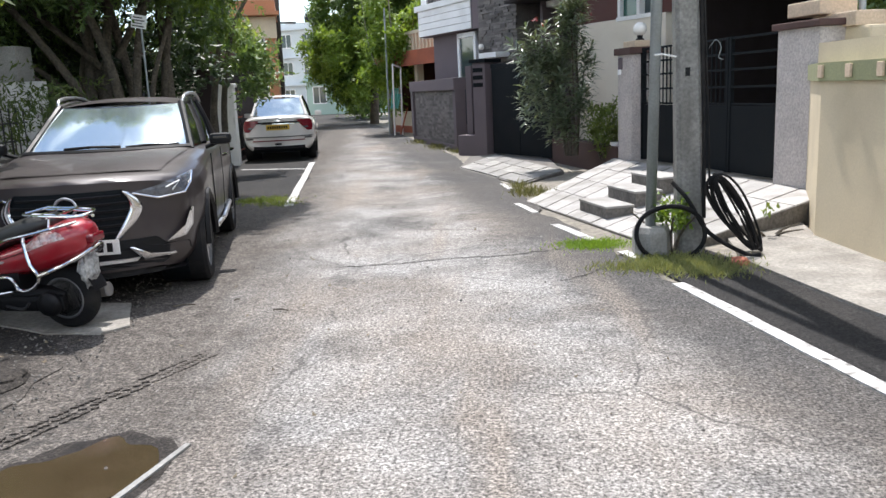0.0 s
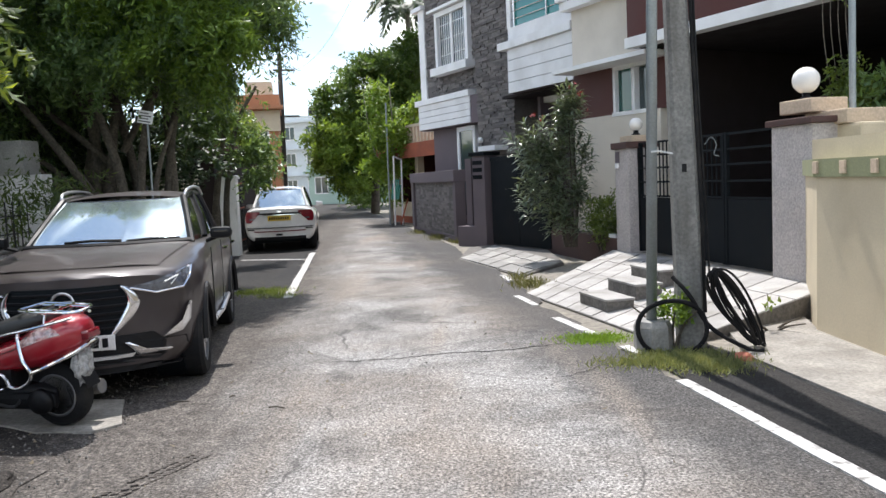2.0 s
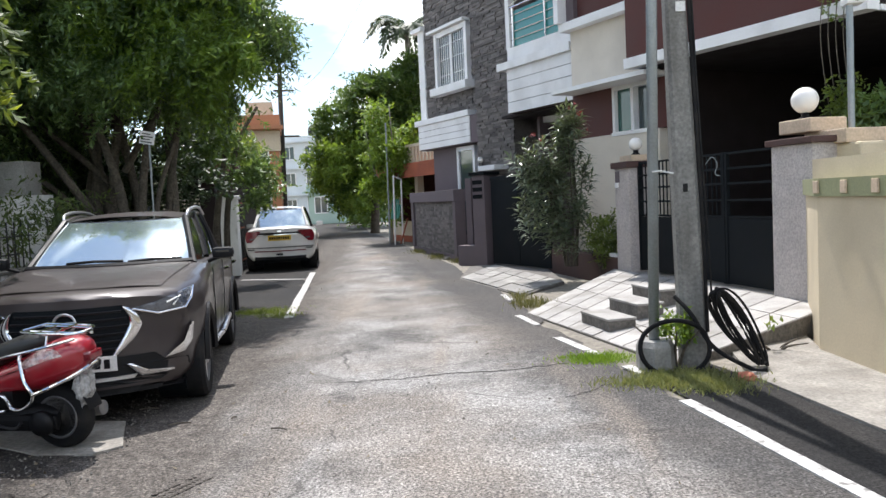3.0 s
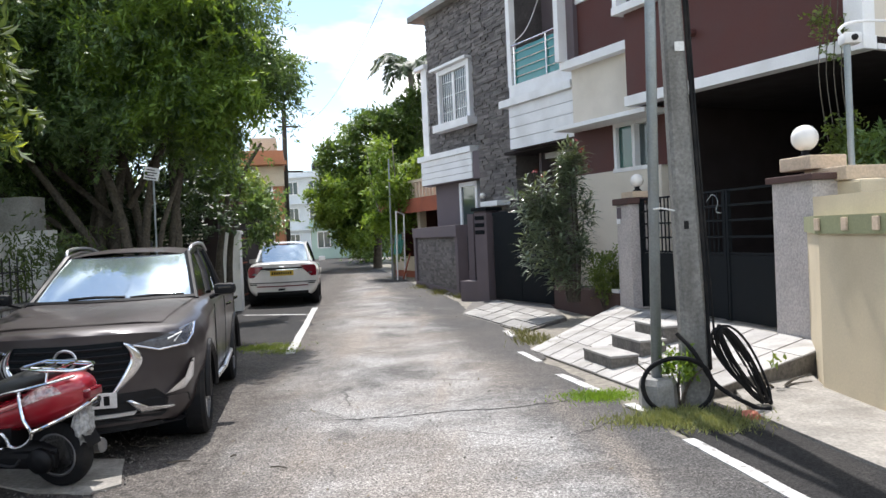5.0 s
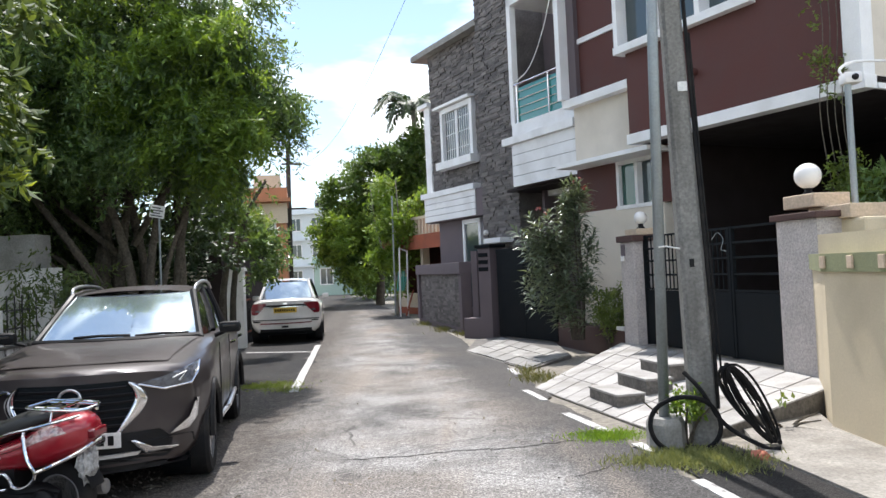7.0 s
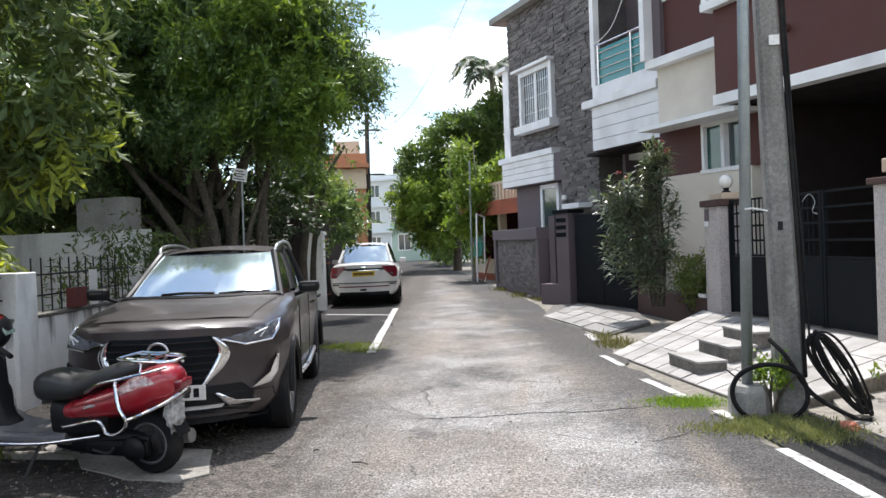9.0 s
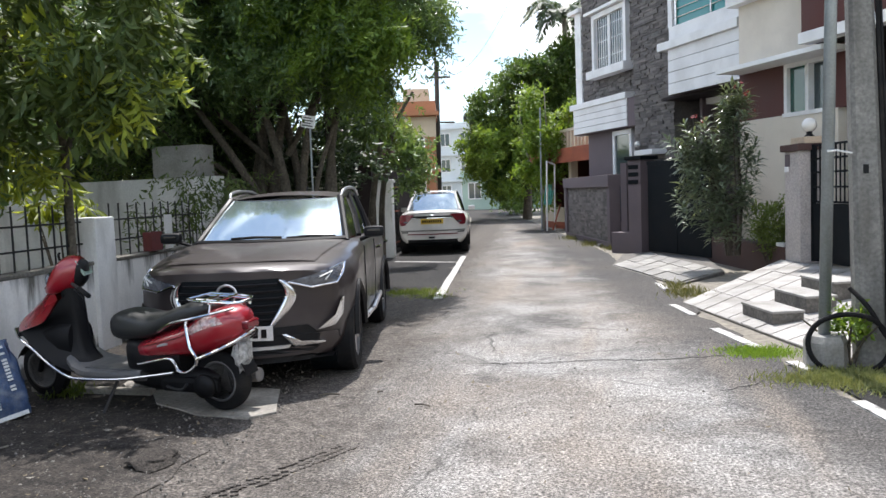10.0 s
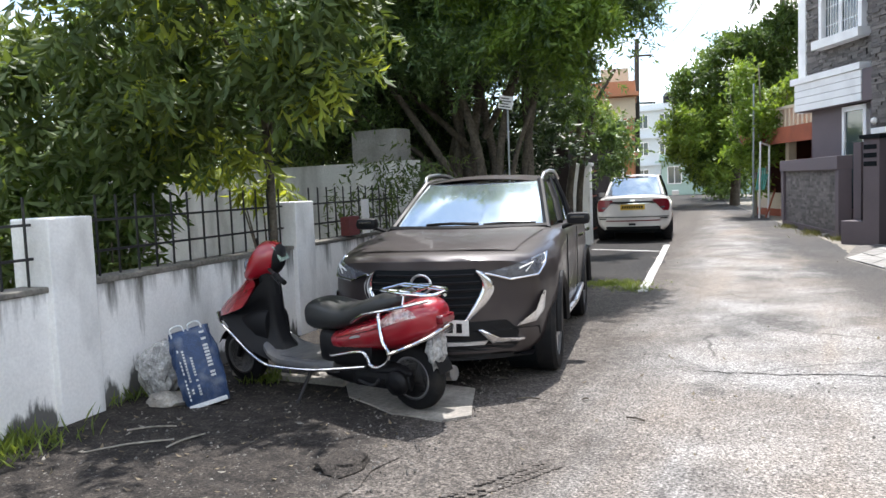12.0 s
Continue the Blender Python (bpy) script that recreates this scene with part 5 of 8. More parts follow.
def build_taxi():
    car = thing("car", "white saloon car with yellow number plate, parked on the marked bay", "car", Matrix.Translation((-4.34, 19.1, 0)) @ Matrix.Rotation(radians(11.5), 4, "Z"))
    st = [(-0.72, [(0.58, 0.30), (0.68, 0.38), (0.76, 0.52), (0.78, 0.70), (0.74, 0.88), (0.62, 0.99), (0.35, 1.01), (0, 1.015)]),
          (-0.62, [(0.64, 0.27), (0.76, 0.36), (0.82, 0.52), (0.83, 0.72), (0.80, 0.90), (0.66, 1.015), (0.35, 1.04), (0, 1.045)]),
          (-0.1, [(0.70, 0.22), (0.80, 0.32), (0.84, 0.52), (0.85, 0.74), (0.83, 0.92), (0.70, 1.03), (0.35, 1.06), (0, 1.065)]),
          (1.0, [(0.70, 0.2), (0.80, 0.30), (0.83, 0.5), (0.845, 0.72), (0.83, 0.90), (0.74, 0.97), (0.35, 0.97), (0, 0.97)]),
          (2.2, [(0.70, 0.2), (0.80, 0.30), (0.83, 0.5), (0.845, 0.70), (0.82, 0.87), (0.70, 0.96), (0.35, 0.98), (0, 0.99)]),
          (3.25, [(0.55, 0.25), (0.66, 0.32), (0.70, 0.45), (0.72, 0.58), (0.70, 0.68), (0.60, 0.74), (0.35, 0.76), (0, 0.77)])]
    sh = Shell(st, [(0.0, 0.29), (2.39, 0.29)], 0.34, 0.26, 0.3, 0.85)
    smoothed(part("body", sh.mesh(0.08), M_TAXI, car, "white painted bodywork"), 45)
    cabin(car, M_TAXI, (2.15, 0.99, 0.68), (1.55, 1.455, 0.53), (0.45, 1.455, 0.52), (-0.05, 1.06, 0.64), M_SCREEN, M_SCREEN, (1.15,))

    def rear(x, z, out):
        return (x, sh.bowed(x, -0.72) - out + 0.05 * max(0, z - 0.85), z)

    def rp(x0, x1, z0, z1, out, name, mat, label="", parent=car):
        rows = [[rear(x0 + (x1 - x0) * i / 8, z, out) for i in range(9)] for z in (z0, (z0 + z1) / 2, z1)]
        bm = grid(rows)
        g = bmesh.ops.extrude_face_region(bm, geom=bm.faces[:])
        bmesh.ops.translate(bm, verts=[e for e in g["geom"] if isinstance(e, bmesh.types.BMVert)], vec=(0, out + 0.03, 0))
        bmesh.ops.recalc_face_normals(bm, faces=bm.faces)
        return part(name, bm, mat, parent, label)

    for s in (1, -1):
        rows = [[rear(s * (x0 + (x1 - x0) * i / 6), z, 0.022) for i in range(7)] for z, x0, x1 in ((0.70, 0.67, 0.78), (0.76, 0.61, 0.80), (0.83, 0.54, 0.805), (0.91, 0.46, 0.79), (0.965, 0.44, 0.755))]
        bm = grid(rows)
        g = bmesh.ops.extrude_face_region(bm, geom=bm.faces[:])
        bmesh.ops.translate(bm, verts=[e for e in g["geom"] if isinstance(e, bmesh.types.BMVert)], vec=(0, 0.06, 0))
        bmesh.ops.recalc_face_normals(bm, faces=bm.faces)
        tl = part("tail_light", bm, M_TAILRED, car, "red tail light")
        rp(*sorted((s * 0.60, s * 0.70)), 0.765, 0.80, 0.028, "reverse_lens", M_LAMPGLASS, "", tl)
        rp(*sorted((s * 0.60, s * 0.76)), 0.52, 0.545, 0.025, "reflector_strip", M_BLACK)
        smoothed(part("mirror", boxed(s * 0.92 - 0.10, s * 0.92 + 0.08, 1.9, 2.0, 0.98, 1.10, 0.03), M_TAXI, car), 40)
        wheel(car, s * 0.735, 0.0, 0.285, 0.19, 7, s)
        wheel(car, s * 0.735, 2.39, 0.285, 0.19, 7, s)
        for ya in (0.0, 2.39):
            part("arch_inner", tube([(s * 0.45, ya, 0.36), (s * 0.66, ya, 0.36)], 0.33, 18), M_GATE, car)
        part("side_line", tube([(s * 0.852, 0.5, 0.56), (s * 0.85, 1.9, 0.54)], 0.012, 4), M_TAILRED, car)
    rp(-0.54, 0.54, 0.60, 0.90, 0.008, "boot_lid", M_TAXI)
    rp(-0.50, 0.50, 0.885, 0.925, 0.022, "boot_garnish", M_BLACK, "dark garnish over the plate")
    pl = rp(-0.27, 0.27, 0.735, 0.855, 0.018, "number_plate", M_PLATEY, "yellow number plate with dark marks")
    for k in range(9):
        rp(-0.235 + 0.053 * k, -0.20 + 0.053 * k, 0.765, 0.825, 0.024, "mark", M_BLACK, "", pl)
    rp(-0.78, 0.78, 0.56, 0.585, 0.02, "bumper_gap", M_GREYPLASTIC)
    rp(-0.60, 0.60, 0.475, 0.50, 0.03, "red_tape", M_TAILRED)
    rp(-0.60, 0.60, 0.29, 0.36, 0.012, "bumper_lip", M_BLACK)
    rp(-0.05, 0.05, 0.935, 0.965, 0.015, "badge", M_CHROME)
    rp(-0.50, 0.50, 0.868, 0.884, 0.024, "chrome_strip", M_CHROME)
    rp(-0.09, 0.06, 0.385, 0.43, 0.02, "tow_cover", M_BLACK)
    part("floor_pan", boxed(-0.6, 0.6, -0.4, 3.0, 0.20, 0.42), M_GATE, car)


def build_scooter():
    # local x: towards the front wheel; z up; origin under the rear axle
    m = Matrix.Translation((-2.06, 5.03, 0.012)) @ Matrix.Rotation(radians(173), 4, "Z") @ Matrix.Rotation(radians(-4), 4, "X")
    s = thing("scooter", "red scooter with black seat and chrome guards on its stand", "scooter", m)

    def two_wheel(x, r, w):
        mm = Matrix.Translation((x, 0, r)) @ Matrix.Rotation(radians(90), 4, "X")
        t = smoothed(part("wheel", lathe([(r * 0.60, -w / 2), (r * 0.85, -w / 2), (r * 0.97, -w * 0.3), (r, 0), (r * 0.97, w * 0.3), (r * 0.85, w / 2), (r * 0.60, w / 2), (r * 0.60, -w / 2)], 36, m=mm), M_RUBBER, s), 40)
        part("rim", lathe([(r * 0.62, -w * 0.5), (r * 0.66, -w * 0.54), (r * 0.58, -w * 0.52), (r * 0.56, 0), (r * 0.58, w * 0.52), (r * 0.66, w * 0.54), (r * 0.62, w * 0.5), (r * 0.60, 0), (r * 0.62, -w * 0.5)], 30, m=mm), M_GREYPLASTIC, t, smooth=True)
        for k in range(6):
            part("spoke", boxed(0.02, r * 0.58, -0.014, 0.014, -0.015, 0.015, 0.004, mm @ Matrix.Rotation(math.pi * k / 3, 4, "Z")), M_GREYPLASTIC, t)
        part("hub", lathe([(0.05, -w * 0.5), (0.055, 0), (0.05, w * 0.5)], 16, m=mm), M_GREYPLASTIC, t, smooth=True)

    two_wheel(0.0, 0.222, 0.105)
    two_wheel(1.66, 0.222, 0.095)

    def skin(rows, name, mat, label="", angle=50, parent=s):
        """Rows of (x, z, half width, roundness) rings across the scooter, low to high or front to back."""
        bm = grid(rows)
        bmesh.ops.holes_fill(bm, edges=[e for e in bm.edges if e.is_boundary], sides=0)
        bmesh.ops.recalc_face_normals(bm, faces=bm.faces)
        return smoothed(part(name, bm, mat, parent, label), angle)

    def ringx(x, zc, hw, hz, n=20, p=2.6, tip=0.0):
        """A rounded ring standing across the scooter at x."""
        pts = []
        for k in range(n + 1):
            q = 2 * math.pi * k / n
            c, d = math.cos(q), math.sin(q)
            pts.append((x + tip * d, math.copysign(abs(c) ** (2 / p), c) * hw, zc + math.copysign(abs(d) ** (2 / p), d) * hz))
        return pts

    # tail panels
    TAIL = ((0.64, 0.45, 0.12, 0.05), (0.54, 0.455, 0.19, 0.072), (0.35, 0.49, 0.215, 0.10), (0.15, 0.53, 0.22, 0.125), (-0.02, 0.585, 0.21, 0.148), (-0.13, 0.62, 0.185, 0.135), (-0.21, 0.63, 0.13, 0.11), (-0.25, 0.635, 0.08, 0.065), (-0.262, 0.635, 0.03, 0.025))
    fine = [bent([(r[0], r[1], r[2]) for r in TAIL], 3), bent([(r[3], 0, 0) for r in TAIL], 3)]
    tail = skin([ringx(p.x, p.y, p.z, h.x) for p, h in zip(*fine)], "tail_body", M_RED, "glossy red tail panels")
    xs = [r[0] for r in TAIL][::-1]

    def on_tail(x, q, out=0.002):
        zc, hw, hz = (float(np.interp(x, xs, [r[k] for r in TAIL][::-1])) for k in (1, 2, 3))
        c, d = math.cos(q), math.sin(q)
        return (x, math.copysign(abs(c) ** (2 / 2.6), c) * (hw + out), zc + math.copysign(abs(d) ** (2 / 2.6), d) * (hz + out))

    for sy in (1, -1):
        # the large pale patch is decal and painted sun spot together
        for name, mat, x0, x1, q0, q1, lean in (("silver_decal", M_DECAL_SUN, -0.17, 0.08, 10, 46, 0.03), ("name_strip", M_SILVER, 0.26, 0.36, 2, 9, 0.0)):
            rows = [[on_tail(x0 + (x1 - x0) * i / 8 + lean * k / 4, radians(q0 + (q1 - q0) * (k / 4) * (1 - 0.5 * abs(i / 4 - 1) ** 2)), 0.004) for i in range(9)] for k in range(5)]
            rows = [[(x, sy * y, z) for x, y, z in r] for r in rows]
            smoothed(part(name, grid(rows), mat, tail), 60)
        part("panel_seam", tube([Vector(on_tail(x, radians(14 + 20 * (x < 0) * -x), 0.001)) * Vector((1, 1, 1)) if sy > 0 else Vector((on_tail(x, radians(14), 0.001)[0], -on_tail(x, radians(14), 0.001)[1], on_tail(x, radians(14), 0.001)[2])) for x in (0.5, 0.36, 0.2, 0.08)], 0.003, 4), M_BLACK, tail)
    part("tail_lamp", boxed(-0.30, -0.24, -0.07, 0.07, 0.60, 0.66, 0.015), M_TAILRED, s, "red tail lamp")
    # seat
    seat = [(0.875, 0.60, 0.06, 0.035), (0.85, 0.60, 0.12, 0.085), (0.78, 0.605, 0.15, 0.108), (0.68, 0.605, 0.165, 0.105), (0.54, 0.60, 0.172, 0.085), (0.42, 0.62, 0.172, 0.075), (0.30, 0.665, 0.172, 0.075), (0.18, 0.705, 0.165, 0.07), (0.06, 0.735, 0.14, 0.055), (0.0, 0.745, 0.10, 0.035), (-0.02, 0.745, 0.05, 0.015)]
    pa, pb = bent([r[:3] for r in seat], 3), bent([(r[3], 0, 0) for r in seat], 3)
    skin([ringx(p.x, p.y, p.z, h.x, p=2.9) for p, h in zip(pa, pb)], "seat", M_SEAT, "black vinyl dual seat with a stepped pillion")
    # floorboard, underbody
    skin([ringx(x, z, w, h, p=5) for x, z, w, h in ((0.56, 0.27, 0.19, 0.05), (0.75, 0.262, 0.205, 0.036), (1.08, 0.262, 0.205, 0.036), (1.20, 0.285, 0.19, 0.04), (1.27, 0.33, 0.16, 0.05))], "floorboard", M_GREYPLASTIC, "worn grey floorboard")
    part("floor_mat", prism([(0.62, -0.16), (1.14, -0.16), (1.14, 0.16), (0.62, 0.16)], 0.29, 0.304), M_GREYPLASTIC, s)
    skin([ringx(x, z, w, h, p=3.5) for x, z, w, h in ((0.70, 0.40, 0.15, 0.13), (0.62, 0.40, 0.18, 0.13), (0.45, 0.38, 0.19, 0.12), (0.20, 0.40, 0.19, 0.10))], "inner_panel", M_BLACK)
    skin([ringx(x, z, w, h, p=2.4) for x, z, w, h in ((0.72, 0.21, 0.10, 0.05), (0.5, 0.22, 0.14, 0.09), (0.3, 0.235, 0.14, 0.10), (0.08, 0.235, 0.12, 0.085), (-0.02, 0.22, 0.08, 0.06))], "engine", M_BLACK, "black engine casing")
    cover = part("drive_cover", boxed(-0.06, 0.44, 0.09, 0.15, 0.155, 0.27, 0.04), M_BLACK, s)
    part("drum", lathe([(0.085, 0.0), (0.08, 0.035), (0.03, 0.045), (0.001, 0.05)], 20, m=Matrix.Translation((0.04, 0.14, 0.215)) @ Matrix.Rotation(radians(-90), 4, "X")), M_BLACK, cover, smooth=True)
    part("kick_lever", tube(bent([(0.36, 0.16, 0.20), (0.22, 0.185, 0.19), (0.16, 0.19, 0.235)], 4), 0.010, 6), M_IRON, s)
    part("silencer", tube([(0.45, -0.12, 0.18), (0.2, -0.15, 0.18), (-0.2, -0.15, 0.22)], [0.02, 0.055, 0.05], 12), M_GREYPLASTIC, s)
    # leg shield: a black inner face that sweeps forward from the column to its edges
    edge = [(1.16, 0.205, 0.27), (1.34, 0.215, 0.33), (1.50, 0.215, 0.44), (1.62, 0.20, 0.52), (1.66, 0.185, 0.56), (1.52, 0.19, 0.60), (1.40, 0.175, 0.65), (1.31, 0.12, 0.79)]
    mid = [(1.14, 0.31), (1.18, 0.36), (1.21, 0.44), (1.225, 0.53), (1.23, 0.60), (1.235, 0.68), (1.24, 0.75), (1.25, 0.85)]
    edge, mid = bent(edge, 3), bent([(x, 0, z) for x, z in mid], 3)
    rows_i = []
    for e, c in zip(edge, mid):
        row = []
        for k in range(17):
            f = k / 8 - 1
            a = max(0.0, (abs(f) - 0.22) / 0.78) ** 1.25
            row.append((c.x + (e.x - c.x) * a, math.copysign(0.055 * min(1, abs(f) / 0.22) + (e.y - 0.055) * a, f), c.z + (e.z - c.z) * a))
        rows_i.append(row)
    smoothed(part("leg_shield", grid(rows_i), M_BLACK, s, "black inner leg shield"), 60)
    # red nose from its tip to the handlebars
    ridge = bent([(1.90, 0, 0.545), (1.80, 0, 0.63), (1.67, 0, 0.72), (1.55, 0, 0.81), (1.46, 0, 0.89)], 3)
    hem = bent([(1.84, 0.05, 0.53), (1.68, 0.178, 0.558), (1.53, 0.197, 0.60), (1.41, 0.182, 0.65), (1.32, 0.125, 0.80)], 3)
    rows = []
    for c, e in zip(ridge, hem):
        rows.append([(c.x + (e.x - c.x) * abs(f) ** 1.7, e.y * f, c.z + (e.z - c.z) * abs(f) ** 1.5) for f in (k / 8 - 1 for k in range(17))])
    nose = smoothed(part("front_apron", grid(rows), M_RED, s, "red pointed front apron"), 60)
    part("nose_lip", tube(bent([(1.68, -0.17, 0.535), (1.84, -0.06, 0.525), (1.895, 0, 0.53), (1.84, 0.06, 0.525), (1.68, 0.17, 0.535)], 4), 0.018, 8), M_BLACK, nose)
    skin([ringx(x, z, w, h, p=2.4) for x, z, w, h in ((1.80, 0.50, 0.03, 0.03), (1.66, 0.50, 0.10, 0.05), (1.50, 0.50, 0.15, 0.11), (1.36, 0.48, 0.15, 0.15), (1.27, 0.47, 0.12, 0.15))], "under_nose", M_BLACK)
    fender = [[(1.66 + 0.25 * math.cos(q), f * 0.065, 0.222 + 0.25 * math.sin(q) - 0.03 * f * f) for f in (-1, -0.5, 0, 0.5, 1)] for q in (radians(a) for a in range(25, 150, 10))]
    skin(fender, "front_mudguard", M_BLACK)
    for sy in (1, -1):
        part("fork", tube([(1.66, sy * 0.07, 0.222), (1.50, sy * 0.07, 0.55)], 0.022, 8), M_BLACK, s)
    # handlebar cowl, turned to its lock
    turn = Matrix.Translation((1.33, 0, 0)) @ Matrix.Rotation(radians(24), 4, "Z") @ Matrix.Translation((-1.33, 0, 0))
    cowl = [(1.475, 0.90, 0.03, 0.03), (1.455, 0.905, 0.075, 0.075), (1.41, 0.935, 0.105, 0.115), (1.35, 0.965, 0.115, 0.135), (1.28, 0.975, 0.112, 0.13), (1.235, 0.965, 0.10, 0.115)]
    pa, pb = bent([r[:3] for r in cowl], 3), bent([(r[3], 0, 0) for r in cowl], 3)
    hs = skin([[tuple(turn @ Vector(v)) for v in ringx(p.x, p.y, p.z, h.x, tip=-0.03)] for p, h in zip(pa, pb)], "headset", M_RED, "red handlebar cowl turned to its lock")
    part("headset_rear", grid([[tuple(turn @ Vector(v)) for v in ringx(x, z, w, h, tip=t)] for x, z, w, h, t in ((1.236, 0.965, 0.098, 0.113, -0.03), (1.205, 0.955, 0.085, 0.095, -0.03), (1.185, 0.945, 0.05, 0.05, -0.015), (1.18, 0.94, 0.01, 0.01, 0.0))]), M_BLACK, hs, smooth=True)
    part("dial", boxed(-0.065, 0.065, -0.078, 0.078, -0.008, 0.008, 0.006, turn @ Matrix.Translation((1.20, 0, 1.01)) @ Matrix.Rotation(radians(-62), 4, "Y")), M_DIAL, hs, "greenish instrument glass")
    part("headlamp", lathe([(0.06, 0), (0.05, 0.02), (0.001, 0.03)], 20, m=turn @ Matrix.Translation((1.455, 0, 0.925)) @ Matrix.Rotation(radians(90), 4, "Y")), M_LAMPGLASS, hs, smooth=True)
    part("column", tube([(1.31, 0, 0.90), (1.30, 0, 0.70)], 0.075, 12), M_BLACK, s)
    for e in ((0.98, 0.155, 0.835), (1.56, -0.20, 0.90)):
        p0, p1 = Vector((1.27, 0.04, 0.915)) if e[1] > 0 else Vector((1.36, -0.05, 0.93)), Vector(e)
        part("bar", tube([p0, p0.lerp(p1, 0.6)], 0.012, 8), M_IRON, hs)
        part("grip", tube([p0.lerp(p1, 0.5), p1], 0.019, 10), M_RUBBER, hs)
        part("brake_lever", tube([p0.lerp(p1, 0.4) + Vector((0.03, 0, -0.015)), p1 + Vector((0.045, 0, -0.02))], 0.006, 6), M_IRON, hs)
    part("mirror_stub", tube(bent([(1.33, 0.05, 1.08), (1.325, 0.06, 1.12), (1.30, 0.07, 1.135)], 4), 0.009, 6), M_BLACK, hs)
    # chrome guards
    for sy in (1, -1):
        part("floor_guard", tube(bent([(1.89, sy * 0.03, 0.545), (1.83, sy * 0.09, 0.545), (1.69, sy * 0.18, 0.505), (1.53, sy * 0.22, 0.443), (1.364, sy * 0.225, 0.325), (1.20, sy * 0.225, 0.245), (1.05, sy * 0.225, 0.235), (0.743, sy * 0.22, 0.245), (0.45, sy * 0.22, 0.285), (0.24, sy * 0.22, 0.318)], 5), 0.011, 8), M_CHROME, s, "chrome crash bar along the floor")
        part("side_guard", tube(bent([(0.56, sy * 0.20, 0.37), (0.50, sy * 0.225, 0.375), (0.28, sy * 0.225, 0.42), (0.22, sy * 0.225, 0.40), (0.19, sy * 0.225, 0.34), (0.13, sy * 0.225, 0.33), (0.05, sy * 0.23, 0.37), (0.02, sy * 0.235, 0.43), (0.06, sy * 0.24, 0.52), (0.09, sy * 0.22, 0.64), (0.10, sy * 0.20, 0.68)], 5), 0.011, 8), M_CHROME, s)
        part("grab_rail", tube(bent([(0.36, sy * 0.185, 0.60), (0.24, sy * 0.195, 0.66), (0.05, sy * 0.20, 0.70), (-0.12, sy * 0.17, 0.735), (-0.22, sy * 0.09, 0.755)], 5), 0.011, 8), M_CHROME, s)
        part("rack_bar", tube(bent([(0.10, sy * 0.07, 0.805), (-0.05, sy * 0.075, 0.80), (-0.22, sy * 0.075, 0.79)], 3), 0.009, 8), M_CHROME, s)
        part("rack_leg", tube([(-0.02, sy * 0.075, 0.80), (-0.02, sy * 0.11, 0.70)], 0.009, 8), M_CHROME, s)
    part("tail_loop", tube(bent([(0.02, 0.235, 0.43), (-0.10, 0.215, 0.475), (-0.22, 0.13, 0.53), (-0.29, 0.0, 0.585), (-0.22, -0.13, 0.53), (-0.10, -0.215, 0.475), (0.02, -0.235, 0.43)], 6), 0.013, 8), M_CHROME, s, "chrome guard loop round the tail")
    part("rack_loop", tube(bent([(0.12, -0.12, 0.81), (-0.18, -0.12, 0.795), (-0.25, -0.06, 0.79), (-0.25, 0.06, 0.79), (-0.18, 0.12, 0.795), (0.12, 0.12, 0.81), (0.14, 0.0, 0.81), (0.12, -0.12, 0.81)], 5), 0.010, 8), M_CHROME, s, "chrome luggage rack")
    for x in (0.02, -0.10):
        part("rack_bar", tube([(x, -0.12, 0.803), (x, 0.12, 0.803)], 0.008, 8), M_CHROME, s)
    # mudflap, plate and wrapping
    part("rear_mudguard", grid([[(0.255 * math.cos(q), f * 0.07, 0.222 + 0.255 * math.sin(q)) for f in (-1, 0, 1)] for q in (radians(a) for a in range(80, 175, 8))]), M_BLACK, s)
    crumple = bmesh.new()
    bmesh.ops.create_icosphere(crumple, subdivisions=3, radius=1)
    for v in crumple.verts:
        k = 1 + 0.45 * noise.noise(v.co * 2.7)
        v.co = Vector((v.co.x * 0.05 * k - 0.19, v.co.y * 0.09 * k, v.co.z * 0.12 * k + 0.42))
    smoothed(part("plate_wrap", crumple, M_FILM, s, "crumpled clear film round the rear plate"), 30)
    part("side_stand", tube([(0.80, 0.16, 0.22), (0.86, 0.27, 0.0)], 0.012, 6), M_IRON, s)
    part("stand_foot", boxed(0.83, 0.90, 0.25, 0.29, -0.01, 0.005), M_IRON, s)


build_suv()
build_taxi()
build_scooter()

# ---- plants ----
def leaf_mesh(name, base, way, side, length, width, fold=0.25):
    """Many leaves in one mesh: base points, directions, side directions and sizes as arrays; each leaf is folded along its rib."""
    n = len(base)
    up = np.cross(way, side)
    L, W = length[:, None], width[:, None]
    mid = base + way * L * 0.45
    v = np.empty((n, 4, 3))
    v[:, 0] = base
    v[:, 1] = mid + side * W * 0.5 + up * W * fold
    v[:, 2] = base + way * L - up * L * 0.12
    v[:, 3] = mid - side * W * 0.5 + up * W * fold
    data = bpy.data.meshes.new(name)
    data.vertices.add(4 * n)
    data.vertices.foreach_set("co", v.astype(np.float32).ravel())
    k = 4 * np.arange(n)[:, None]
    loops = (k + np.array([[0, 1, 2, 0, 2, 3]])).ravel()
    data.loops.add(len(loops))
    data.loops.foreach_set("vertex_index", loops.astype(np.int32))
    data.polygons.add(2 * n)
    data.polygons.foreach_set("loop_start", (3 * np.arange(2 * n)).astype(np.int32))
    data.polygons.foreach_set("loop_total", np.full(2 * n, 3, np.int32))
    data.update(calc_edges=True)
    return data


def unit(a):
    return a / np.maximum(np.linalg.norm(a, axis=-1, keepdims=True), 1e-9)


